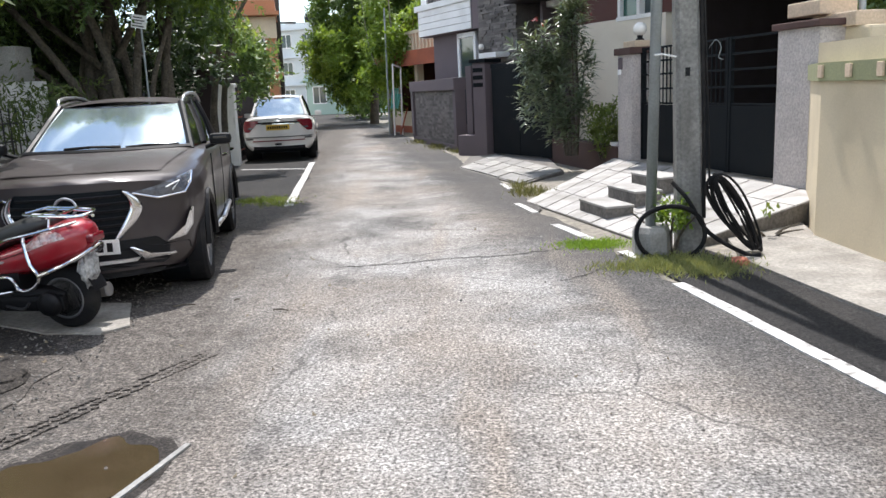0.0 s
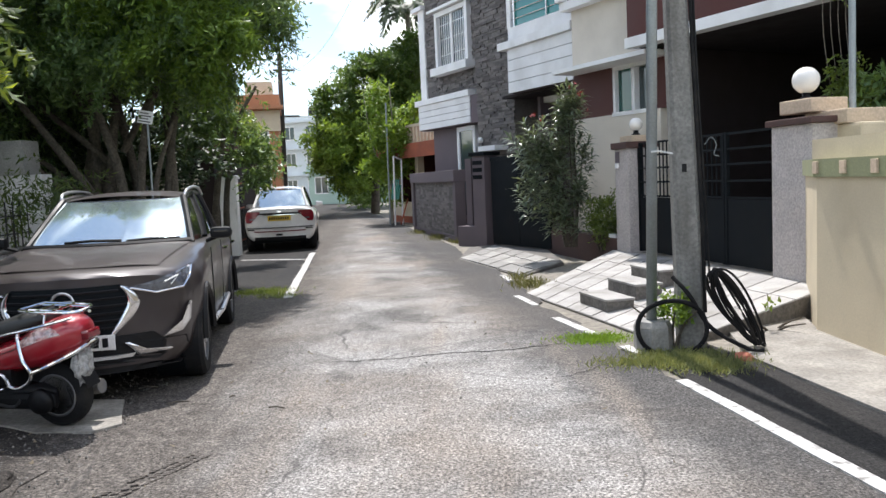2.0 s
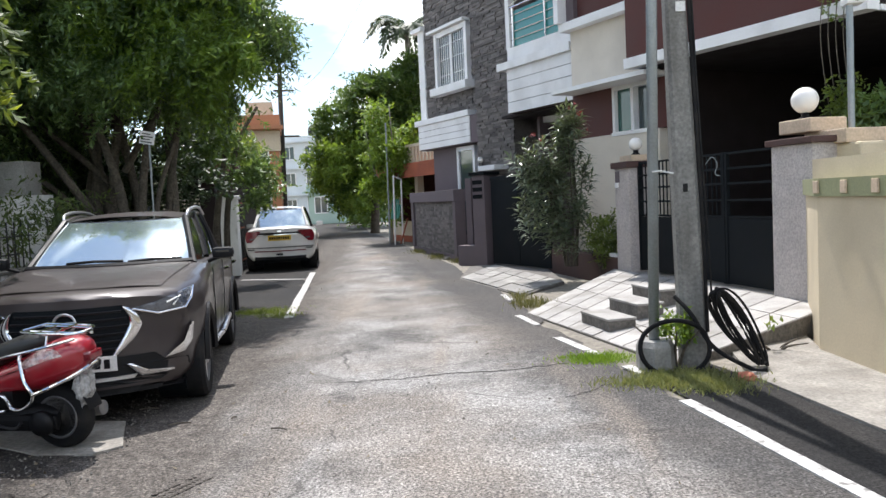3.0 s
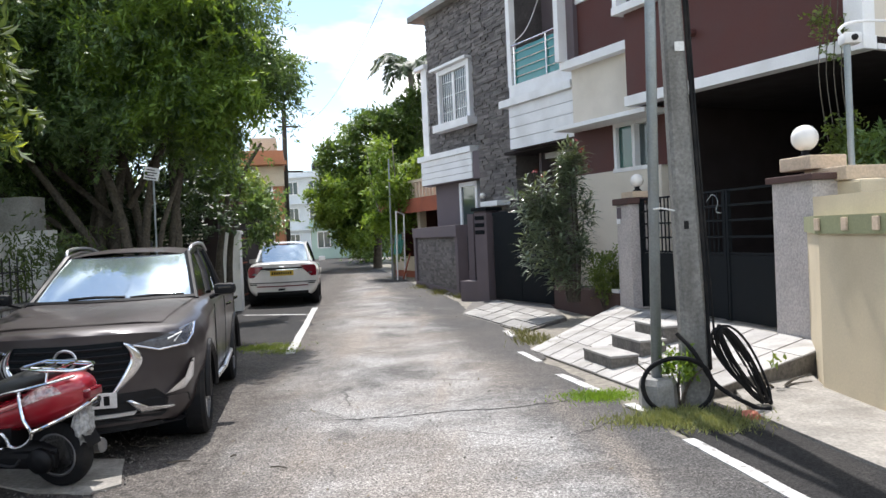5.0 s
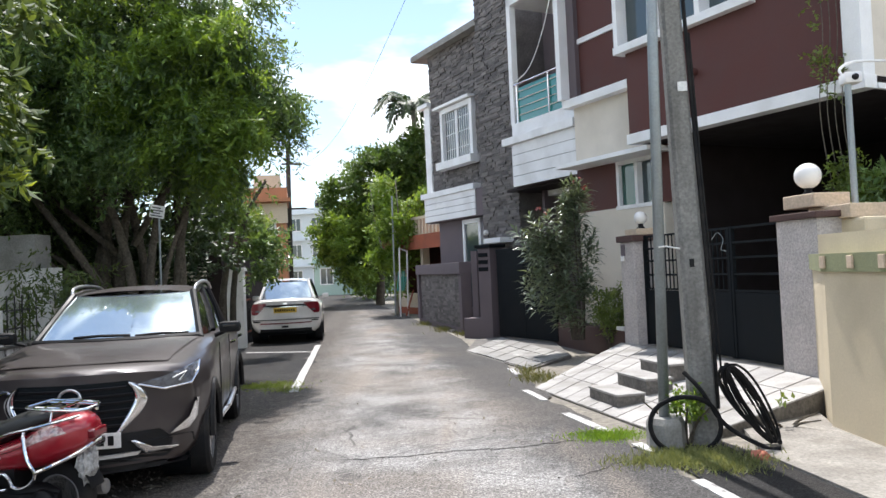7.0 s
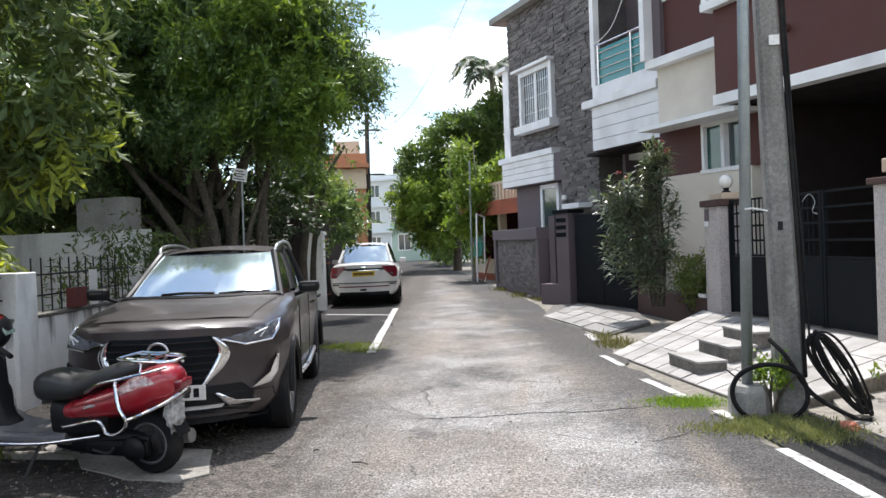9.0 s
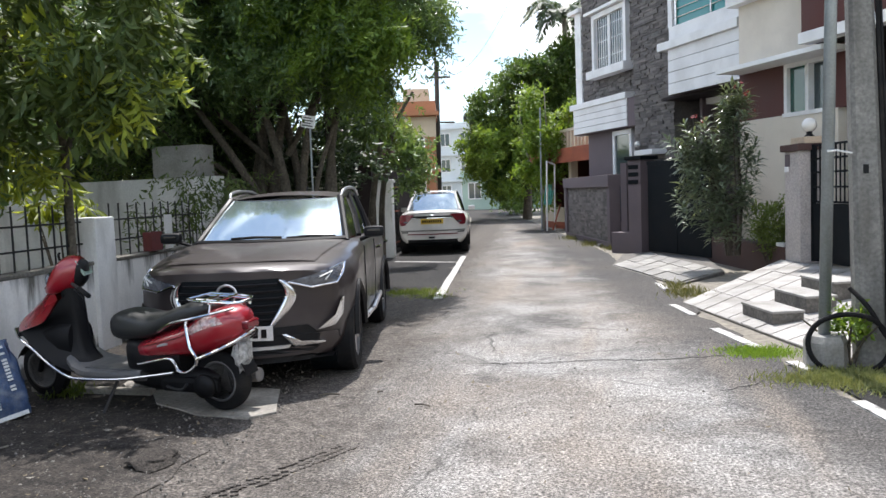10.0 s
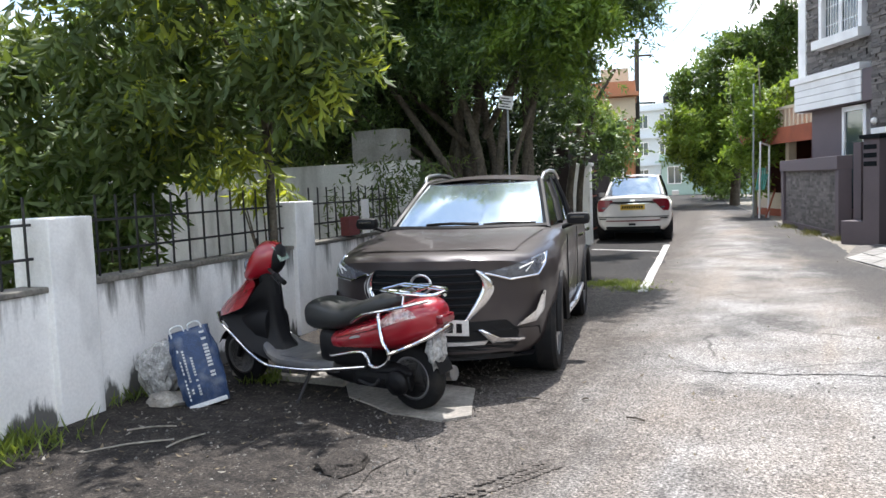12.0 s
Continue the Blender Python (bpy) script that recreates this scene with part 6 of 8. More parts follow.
def gappy(p, freq, cut, seed):
    """Which points fall in the leafy parts of a crown, so that it has gaps and ragged edges."""
    q = p * freq + seed * 7.31
    f = np.sin(q[:, 0] * 1.7 + 1.3 * np.sin(q[:, 1] * 1.1)) + np.sin(q[:, 1] * 1.9 + 1.1 * np.sin(q[:, 2] * 1.6)) + np.sin(q[:, 2] * 2.3 + 1.2 * np.sin(q[:, 0] * 0.9))
    return f > cut


def crown(name, blobs, twigs, per, length, width, droop, twig_len, seed, hollow=0.5, freq=2.2, cut=-0.9, clumps=0, clump_r=0.4):
    """Leaves in sprays along short twigs, through the outer part of a set of ellipsoids (centre, radii, weight)."""
    rng = np.random.default_rng(seed)
    w = np.array([b[2] for b in blobs], float)
    which = rng.choice(len(blobs), twigs * 2, p=w / w.sum())
    c = np.array([b[0] for b in blobs], float)[which]
    r = np.array([b[1] for b in blobs], float)[which]
    d = unit(rng.normal(size=(len(which), 3)))
    rad = hollow + (1.08 - hollow) * rng.random(len(which))[:, None] ** 0.7
    p = c + d * r * rad
    if clumps:
        heart, out = p[:clumps], d[:clumps]
        pick = rng.integers(0, clumps, len(p))
        spread = unit(rng.normal(size=p.shape)) * rng.random((len(p), 1)) ** 0.5 * clump_r * np.array([1.15, 1.15, 0.6])
        size = (0.55 + 0.9 * rng.random(clumps))[pick][:, None]
        p, d = heart[pick] + spread * size, unit(out[pick] * 0.7 + spread)
    keep = gappy(p, freq, cut, seed) & (p[:, 2] > 0.25)
    p, d = p[keep][:twigs], d[keep][:twigs]
    axis = unit(d * 0.8 + rng.normal(size=d.shape) * 0.6 + np.array([0, 0, -droop]))
    t = np.tile(np.linspace(0.05, 1.0, per), (len(p), 1)) + rng.normal(size=(len(p), per)) * 0.05
    tl = twig_len * (0.6 + 0.8 * rng.random((len(p), 1)))
    base = p[:, None] + axis[:, None] * (t * tl)[..., None] + np.array([0, 0, -1]) * (0.25 * droop * tl * t**2)[..., None]
    cross = unit(np.cross(axis, rng.normal(size=axis.shape)))
    sgn = np.where(np.arange(per) % 2, 1.0, -1.0)[None, :, None]
    way = unit(axis[:, None] * 0.55 + cross[:, None] * sgn * 0.9 + rng.normal(size=base.shape) * 0.28 + np.array([0, 0, -0.35 * droop]))
    side = unit(np.cross(way, unit(np.array([0, 0, 1.0]) + 0.5 * rng.normal(size=base.shape))))
    n = base.shape[0] * per
    ln = length * (0.6 + 0.7 * rng.random(n))
    return leaf_mesh(name, base.reshape(n, 3), way.reshape(n, 3), side.reshape(n, 3), ln, width * ln / length * (0.8 + 0.4 * rng.random(n)))


def limb(points, r0, r1, sides=8):
    pts = bent(points, 5)
    return tube(pts, [r0 + (r1 - r0) * k / (len(pts) - 1) for k in range(len(pts))], sides)


def tree(label, trunks, blobs, leaves, bark, leaf_mat, seed, name="tree", more=()):
    """trunks: (points, base radius, tip radius); leaves: keyword values for crown(); more: further crowns (blobs, values, material)."""
    t = thing(name, label, name)
    for k, (pts, r0, r1) in enumerate(trunks):
        smoothed(part("trunk" if k == 0 else "limb", limb(pts, r0, r1), bark, t), 60)
    part("crown", crown("crown", blobs, seed=seed, **leaves), leaf_mat, t)
    for k, (b, v, m) in enumerate(more):
        part("crown", crown("crown", b, seed=seed + 31 * (k + 1), **v), m, t)
    return t


def trunk_set(x, y, n, spread, height, r, rr):
    out = []
    for k in range(n):
        a = rr.uniform(0, 6.28)
        bx, by = x + rr.uniform(-spread, spread), y + rr.uniform(-0.3, 0.3)
        out.append(([(bx, by, -0.1), (bx + rr.uniform(-0.15, 0.15), by, height * 0.35), (bx + 0.35 * math.cos(a), by + 0.3 * math.sin(a), height * 0.7), (bx + 1.1 * math.cos(a), by + 0.9 * math.sin(a), height)], r * rr.uniform(0.6, 1.2), r * 0.35))
    return out


TR = random.Random(11)
# big dark tree behind the parked car
tree("large dark-leaved tree with many slender trunks beside the wall", trunk_set(-4.95, 12.3, 9, 0.55, 4.6, 0.10, TR) + [([(-4.9, 11.9, -0.1), (-5.1, 11.8, 1.2), (-5.6, 11.6, 2.2), (-6.3, 11.5, 3.2)], 0.09, 0.05), ([(-4.8, 11.9, -0.1), (-4.75, 11.8, 1.4), (-4.9, 11.7, 2.4), (-5.3, 11.6, 3.6)], 0.10, 0.05), ([(-4.6, 11.9, -0.1), (-4.5, 11.8, 1.4), (-4.3, 11.7, 2.5), (-3.9, 11.7, 3.5)], 0.09, 0.04), ([(-5.1, 12.0, -0.1), (-5.35, 11.9, 1.2), (-5.9, 11.8, 2.0), (-7.0, 11.6, 2.6)], 0.07, 0.03), ([(-4.5, 12.0, -0.1), (-4.3, 11.9, 1.6), (-3.95, 11.9, 2.6)], 0.06, 0.03), ([(-4.9, 12.2, 2.2), (-3.9, 12.0, 3.6), (-2.9, 11.8, 4.6)], 0.06, 0.02), ([(-5.1, 12.2, 2.0), (-6.4, 12.0, 3.2), (-7.6, 11.6, 4.2)], 0.06, 0.02), ([(-5.1, 12.2, 0.8), (-6.0, 11.6, 2.0), (-6.8, 11.2, 2.8)], 0.05, 0.02), ([(-4.8, 12.2, 3.0), (-4.0, 12.0, 5.2), (-3.1, 11.8, 6.6)], 0.05, 0.015)],
     [((-5.6, 12.6, 5.0), (2.2, 2.0, 1.9), 5), ((-4.2, 12.2, 4.4), (1.35, 1.5, 1.1), 3), ((-7.3, 12.0, 4.6), (2.0, 2.0, 2.0), 4), ((-5.2, 12.0, 6.5), (1.7, 1.6, 1.2), 2.6), ((-6.6, 11.2, 3.6), (1.3, 1.0, 0.8), 1.6), ((-4.3, 11.4, 3.5), (0.8, 0.8, 0.4), 0.6), ((-9.0, 12.6, 4.2), (1.8, 2.0, 2.4), 2.5), ((-3.45, 12.0, 4.6), (0.8, 0.9, 0.6), 0.9), ((-3.6, 11.8, 6.9), (0.8, 0.8, 0.4), 0.5), ((-7.6, 12.6, 2.6), (1.4, 0.8, 0.9), 1.2)],
     dict(twigs=8600, per=12, length=0.11, width=0.038, droop=1.0, twig_len=0.40, hollow=0.55, freq=2.3, cut=-1.2, clumps=210, clump_r=0.48), M_BARK, L_DARK, 3,
     # front sprays in a lighter leaf colour, standing for sunlit foliage
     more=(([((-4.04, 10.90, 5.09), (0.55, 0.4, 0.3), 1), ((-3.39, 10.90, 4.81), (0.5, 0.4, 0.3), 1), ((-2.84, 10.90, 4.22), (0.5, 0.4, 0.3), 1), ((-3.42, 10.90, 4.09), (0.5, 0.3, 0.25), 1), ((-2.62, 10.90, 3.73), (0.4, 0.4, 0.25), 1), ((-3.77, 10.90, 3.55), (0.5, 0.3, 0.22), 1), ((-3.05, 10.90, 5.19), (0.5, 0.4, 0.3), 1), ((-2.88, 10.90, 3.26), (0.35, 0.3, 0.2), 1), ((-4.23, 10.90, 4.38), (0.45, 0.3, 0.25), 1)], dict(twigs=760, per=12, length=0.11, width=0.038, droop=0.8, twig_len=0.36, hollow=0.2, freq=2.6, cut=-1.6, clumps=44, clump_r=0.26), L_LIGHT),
           # inner filler leaves, coloured dark for the shade deep in the crown
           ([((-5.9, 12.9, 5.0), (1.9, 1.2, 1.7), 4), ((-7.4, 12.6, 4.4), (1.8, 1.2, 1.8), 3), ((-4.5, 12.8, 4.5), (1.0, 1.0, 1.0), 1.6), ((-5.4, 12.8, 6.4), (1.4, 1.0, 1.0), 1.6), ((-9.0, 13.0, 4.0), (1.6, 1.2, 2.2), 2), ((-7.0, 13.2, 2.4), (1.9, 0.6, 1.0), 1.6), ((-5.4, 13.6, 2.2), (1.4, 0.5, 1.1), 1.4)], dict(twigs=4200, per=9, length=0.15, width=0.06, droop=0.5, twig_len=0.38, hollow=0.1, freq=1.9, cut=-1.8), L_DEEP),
           ([((-4.1, 11.5, 4.3), (1.3, 1.0, 1.2), 2), ((-5.0, 11.2, 5.2), (1.9, 1.0, 1.6), 2.5), ((-7.0, 10.8, 4.6), (1.8, 1.0, 1.6), 1.5), ((-3.5, 11.8, 4.7), (0.75, 0.8, 0.7), 1)], dict(twigs=2400, per=12, length=0.10, width=0.034, droop=0.7, twig_len=0.36, hollow=0.6, freq=2.6, cut=-1.5, clumps=60, clump_r=0.42), L_DARK),
           ([((-2.9, 12.0, 5.7), (0.6, 0.7, 0.5), 1.2), ((-2.55, 12.0, 4.35), (0.42, 0.6, 0.28), 1.1), ((-2.75, 12.0, 3.75), (0.35, 0.5, 0.25), 0.8), ((-2.9, 12.0, 4.95), (0.42, 0.6, 0.3), 0.9), ((-3.5, 12.0, 6.3), (0.8, 0.8, 0.5), 1.2), ((-3.2, 11.9, 3.35), (0.4, 0.5, 0.22), 0.6)], dict(twigs=1000, per=13, length=0.10, width=0.03, droop=1.0, twig_len=0.42, hollow=0.2, freq=3.0, cut=-1.0, clumps=70, clump_r=0.26), L_DARK),
           # sun clumps: paler leaves carry the sunlight on the outer crown
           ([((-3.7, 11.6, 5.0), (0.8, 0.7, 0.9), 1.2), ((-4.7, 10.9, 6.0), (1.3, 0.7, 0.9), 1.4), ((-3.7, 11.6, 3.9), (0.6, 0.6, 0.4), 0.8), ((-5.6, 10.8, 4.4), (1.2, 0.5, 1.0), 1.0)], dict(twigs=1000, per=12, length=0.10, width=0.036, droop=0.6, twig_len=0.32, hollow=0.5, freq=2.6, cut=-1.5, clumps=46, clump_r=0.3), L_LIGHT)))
# slimmer tree further along
tree("slender roadside tree with light green leaves", [([(-4.85, 15.9, -0.1), (-4.8, 15.9, 1.2), (-4.55, 15.8, 2.4), (-4.2, 15.6, 3.8)], 0.10, 0.03), ([(-4.65, 16.0, -0.1), (-4.6, 16.0, 1.4), (-4.3, 16.0, 2.8), (-3.9, 16.2, 3.6)], 0.08, 0.03), ([(-5.0, 15.9, -0.1), (-5.2, 15.8, 1.4), (-5.5, 15.6, 3.0)], 0.07, 0.03)],
     [((-5.0, 15.6, 3.6), (0.85, 1.1, 0.8), 3), ((-4.75, 15.8, 3.0), (0.5, 0.8, 0.5), 1.4), ((-5.4, 15.6, 3.3), (0.9, 0.9, 0.8), 2), ((-4.0, 16.0, 2.1), (0.42, 0.5, 0.38), 1.3)],
     dict(twigs=1000, per=9, length=0.13, width=0.05, droop=0.5, twig_len=0.3, hollow=0.35, freq=2.8, cut=-0.9, clumps=75, clump_r=0.27), M_BARK, L_DARK, 5)
# near mango-like tree over the railing
tree("young garden tree with long drooping yellow-green leaves over the railing", [([(-4.66, 6.75, -0.1), (-4.66, 6.72, 1.0), (-4.60, 6.65, 1.8), (-4.45, 6.4, 2.6), (-4.3, 6.2, 3.6)], 0.055, 0.02), ([(-4.60, 6.65, 1.7), (-5.3, 6.3, 2.4), (-6.2, 6.1, 2.9)], 0.03, 0.01), ([(-4.55, 6.6, 2.0), (-4.0, 6.3, 2.5), (-3.6, 6.0, 2.7)], 0.03, 0.01), ([(-4.5, 6.5, 2.3), (-4.3, 5.6, 3.0), (-4.0, 4.9, 3.4)], 0.03, 0.01)],
     [((-4.6, 6.2, 3.6), (1.7, 1.3, 1.2), 5), ((-6.2, 6.0, 3.0), (1.6, 1.2, 1.0), 4), ((-3.75, 5.9, 3.1), (0.75, 0.85, 0.75), 1.7), ((-5.0, 5.9, 2.35), (1.2, 0.8, 0.55), 2.2), ((-6.8, 5.4, 2.3), (1.0, 0.9, 0.8), 2), ((-4.3, 5.4, 4.2), (0.9, 0.7, 0.5), 0.8), ((-4.6, 4.6, 4.5), (1.2, 0.8, 0.4), 1.2)],
     dict(twigs=1150, per=9, length=0.16, width=0.054, droop=0.8, twig_len=0.30, hollow=0.3, freq=2.6, cut=-1.3, clumps=100, clump_r=0.30), M_BARK, L_NEAR, 8,
     more=(([((-4.6, 6.0, 3.3), (1.8, 1.2, 1.2), 3), ((-3.6, 5.9, 2.9), (0.65, 0.75, 0.6), 1.1), ((-6.3, 5.9, 2.9), (1.5, 1.1, 0.9), 2)], dict(twigs=500, per=9, length=0.16, width=0.052, droop=0.9, twig_len=0.2, hollow=0.6, freq=3.3, cut=-1.6, clumps=60, clump_r=0.3), L_NEAR),
           ([((-5.3, 6.2, 2.9), (2.2, 1.2, 0.8), 3), ((-5.0, 6.3, 2.2), (1.2, 0.7, 0.35), 2)], dict(twigs=260, per=8, length=0.15, width=0.05, droop=0.6, twig_len=0.26, hollow=0.2, freq=2.9, cut=-1.6, clumps=50, clump_r=0.35), L_DARK),
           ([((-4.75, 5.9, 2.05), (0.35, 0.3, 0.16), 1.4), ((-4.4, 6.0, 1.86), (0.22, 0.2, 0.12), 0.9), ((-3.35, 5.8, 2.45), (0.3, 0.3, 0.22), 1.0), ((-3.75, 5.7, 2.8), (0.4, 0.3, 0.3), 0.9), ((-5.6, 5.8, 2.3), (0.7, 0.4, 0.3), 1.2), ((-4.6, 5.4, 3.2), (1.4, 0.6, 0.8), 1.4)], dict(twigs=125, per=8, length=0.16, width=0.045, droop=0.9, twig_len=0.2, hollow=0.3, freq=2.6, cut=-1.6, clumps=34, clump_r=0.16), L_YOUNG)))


tree("shady garden trees behind the railing", [([(-9.6, 6.4, -0.1), (-9.5, 6.4, 1.5), (-9.3, 6.2, 3.0)], 0.1, 0.04), ([(-10.4, 3.4, -0.1), (-10.3, 3.4, 1.4), (-10.0, 3.6, 2.8)], 0.1, 0.04)],
     [((-9.6, 6.8, 2.6), (1.4, 2.0, 1.3), 3), ((-10.2, 3.4, 2.6), (1.4, 2.2, 1.6), 3), ((-9.4, 9.4, 3.2), (1.6, 1.4, 1.4), 2), ((-8.6, 5.2, 1.4), (0.7, 1.2, 0.8), 0.8)],
     dict(twigs=3000, per=8, length=0.2, width=0.075, droop=0.5, twig_len=0.4, hollow=0.25, freq=2, cut=-1.7, clumps=190, clump_r=0.5), M_BARK, L_NEAR, 19)


tree("row of leafy trees behind the garden's back wall", [([(-7.6, 14.6, -0.1), (-7.6, 14.6, 1.6), (-7.4, 14.6, 3.4)], 0.12, 0.05), ([(-10.6, 14.4, -0.1), (-10.6, 14.4, 1.6), (-10.8, 14.4, 3.4)], 0.12, 0.05), ([(-13.4, 13.8, -0.1), (-13.4, 13.8, 1.6), (-13.3, 13.8, 3.2)], 0.12, 0.05)],
     [((-7.4, 14.6, 2.9), (1.6, 0.8, 1.2), 3), ((-9.6, 14.4, 3.1), (1.7, 0.8, 1.5), 3), ((-11.6, 14.2, 3.0), (1.7, 0.8, 1.6), 3), ((-13.6, 13.8, 3.2), (1.6, 0.9, 1.8), 3), ((-15.2, 11.0, 3.4), (0.9, 2.6, 1.9), 3), ((-15.0, 6.5, 3.2), (0.9, 2.4, 1.7), 2.4)],
     dict(twigs=2300, per=8, length=0.26, width=0.11, droop=0.5, twig_len=0.45, hollow=0.15, freq=1.6, cut=-1.6, clumps=170, clump_r=0.55), M_BARK, L_NEAR, 29)


def shrub(label, x, y, blobs, values, mat, seed, stems=5, h=1.0, name="shrub"):
    rr = random.Random(seed)
    t = thing(name, label, name)
    for k in range(stems):
        a = 6.28 * k / stems + rr.uniform(0, 1)
        part("stem", limb([(x + 0.05 * math.cos(a), y + 0.05 * math.sin(a), -0.02), (x + 0.15 * math.cos(a), y + 0.12 * math.sin(a), h * 0.5), (x + 0.35 * math.cos(a), y + 0.3 * math.sin(a), h)], 0.018, 0.006, 6), M_BARK, t)
    part("foliage", crown("foliage", blobs, seed=seed, **values), mat, t)
    return t


shrub("garden shrub with hanging pale green leaves behind the railing", -5.5, 7.6, [((-6.52, 7.60, 1.69), (0.15, 0.13, 0.10), 1), ((-5.49, 7.30, 1.51), (0.15, 0.13, 0.10), 1), ((-5.32, 7.60, 1.64), (0.15, 0.13, 0.10), 1), ((-5.00, 7.40, 1.43), (0.15, 0.13, 0.10), 1), ((-6.26, 7.80, 1.76), (0.15, 0.13, 0.10), 1), ((-7.02, 7.90, 1.79), (0.15, 0.13, 0.10), 1)], dict(twigs=66, per=8, length=0.19, width=0.04, droop=1.6, twig_len=0.07, hollow=0.2, cut=-3), L_YOUNG, 21, h=1.5)
shrub("dense dark green garden shrub behind the railing", -5.3, 5.3, [((-5.3, 5.1, 1.0), (0.5, 0.5, 0.5), 2), ((-5.9, 4.6, 1.2), (0.7, 0.7, 0.7), 2)], dict(twigs=230, per=8, length=0.17, width=0.055, droop=0.6, twig_len=0.25, hollow=0.2, cut=-1.2), L_NEAR, 23, h=1.1)
shrub("tall leafy shrub with broad leaves behind the railing", -6.2, 6.0, [((-5.75, 5.9, 1.45), (0.55, 0.35, 0.45), 2), ((-6.6, 5.9, 1.5), (0.7, 0.4, 0.6), 2.4), ((-7.6, 6.0, 1.3), (0.8, 0.4, 0.7), 2), ((-6.3, 6.0, 0.9), (0.5, 0.3, 0.4), 1)], dict(twigs=330, per=8, length=0.2, width=0.062, droop=0.7, twig_len=0.3, hollow=0.25, cut=-1.3), L_FARDARK, 37, h=1.3)
shrub("tangled dark garden shrub by the end of the wall", -5.6, 2.6, [((-5.6, 2.8, 1.2), (0.9, 0.9, 0.9), 2), ((-6.4, 3.6, 1.6), (0.9, 0.9, 0.9), 2)], dict(twigs=360, per=8, length=0.17, width=0.06, droop=0.5, twig_len=0.25, hollow=0.2, cut=-1.2), L_MID, 25, h=1.2)
shrub("feathery shrub behind the parked car", -5.4, 10.0, [((-5.4, 10.0, 1.5), (0.7, 0.6, 0.5), 2), ((-4.9, 10.3, 1.7), (0.5, 0.5, 0.4), 1)], dict(twigs=120, per=12, length=0.12, width=0.03, droop=1.1, twig_len=0.45, hollow=0.2, cut=-1.2), L_NEAR, 27, h=1.4)

# oleander in the planter
ole = thing("oleander", "tall oleander bush with narrow grey-green leaves in the planter", "bush")
for k in range(11):
    a = 6.28 * k / 11
    tip = (2.0 + 0.45 * math.cos(a) - 0.1 * (k % 3), 14.1 + 0.35 * math.sin(a), 1.9 + 0.11 * (k * 5 % 8))
    part("stem", limb([(2.18 + 0.1 * math.cos(a), 14.0 + 0.08 * math.sin(a), 0.25), (2.14 + 0.2 * math.cos(a), 14.02 + 0.15 * math.sin(a), 1.1), tip], 0.02, 0.007, 6), M_BARK, ole)
ro = random.Random(41)
verts, faces = [], []
for (cx, cy, cz), (rx, ry, rz), count in (((1.66, 13.9, 1.85), (0.30, 0.25, 0.30), 24), ((2.24, 14.0, 2.25), (0.19, 0.2, 0.50), 36), ((2.1, 13.9, 1.35), (0.36, 0.28, 0.55), 42), ((1.68, 13.8, 1.15), (0.26, 0.25, 0.42), 18), ((2.15, 13.85, 0.8), (0.32, 0.25, 0.32), 22)):
    for _ in range(count):
        foot = Vector((cx + rx * ro.uniform(-1, 1), cy + ry * ro.uniform(-1, 1), cz + rz * ro.uniform(-1, 1)))
        out = Vector((foot.x - 2.1, foot.y - 14.0, 0)) * 0.6
        way = (Vector((ro.gauss(0, 0.22), ro.gauss(0, 0.22), 1.0)) + out).normalized()
        side = way.orthogonal().normalized()
        n_whorl = ro.randint(5, 9)
        for w in range(n_whorl):
            at = foot + way * (0.042 * w)
            spread = radians(88 - 52 * w / n_whorl)
            for k in range(3):
                side.rotate(Matrix.Rotation(radians(120 + ro.uniform(-14, 14) + (60 if k == 0 else 0)), 3, way))
                d = (way * math.cos(spread) + side * math.sin(spread)).normalized()
                wide = d.cross(way).normalized() * ro.uniform(0.018, 0.027)
                sag = Vector((0, 0, -0.06))
                ln = ro.uniform(0.18, 0.28)
                up = wide.cross(d).normalized() * 0.004
                i = len(verts)
                verts += [at, at + d * ln * 0.45 + wide + up, at + d * ln * 0.45, at + d * ln * 0.45 - wide + up, at + d * ln + sag]
                faces += [(i, i + 2, i + 1), (i, i + 3, i + 2), (i + 1, i + 2, i + 4), (i + 2, i + 3, i + 4)]
data = bpy.data.meshes.new("foliage")
data.from_pydata([v[:] for v in verts], [], faces)
part("foliage", data, L_OLEA, ole)
M_BLOSSOM = leafy("red_blossom", (0.22, 0.02, 0.03), (0.34, 0.06, 0.07), 0.5, 0.3)
part("blossom", crown("blossom", [((1.68, 13.9, 2.55), (0.12, 0.1, 0.07), 1), ((2.36, 14.0, 2.98), (0.12, 0.1, 0.1), 1.5), ((2.55, 14.0, 2.7), (0.1, 0.1, 0.05), 0.5)], 9, 5, 0.045, 0.03, 0.0, 0.05, 43, hollow=0.1, cut=-3), M_BLOSSOM, ole)
shrub("small round green bush in the planter by the gate pillar", 2.72, 13.5, [((2.72, 13.45, 0.75), (0.22, 0.22, 0.38), 1)], dict(twigs=300, per=8, length=0.07, width=0.025, droop=0.0, twig_len=0.15, hollow=0.3, cut=-2), L_MID, 45, h=0.6)

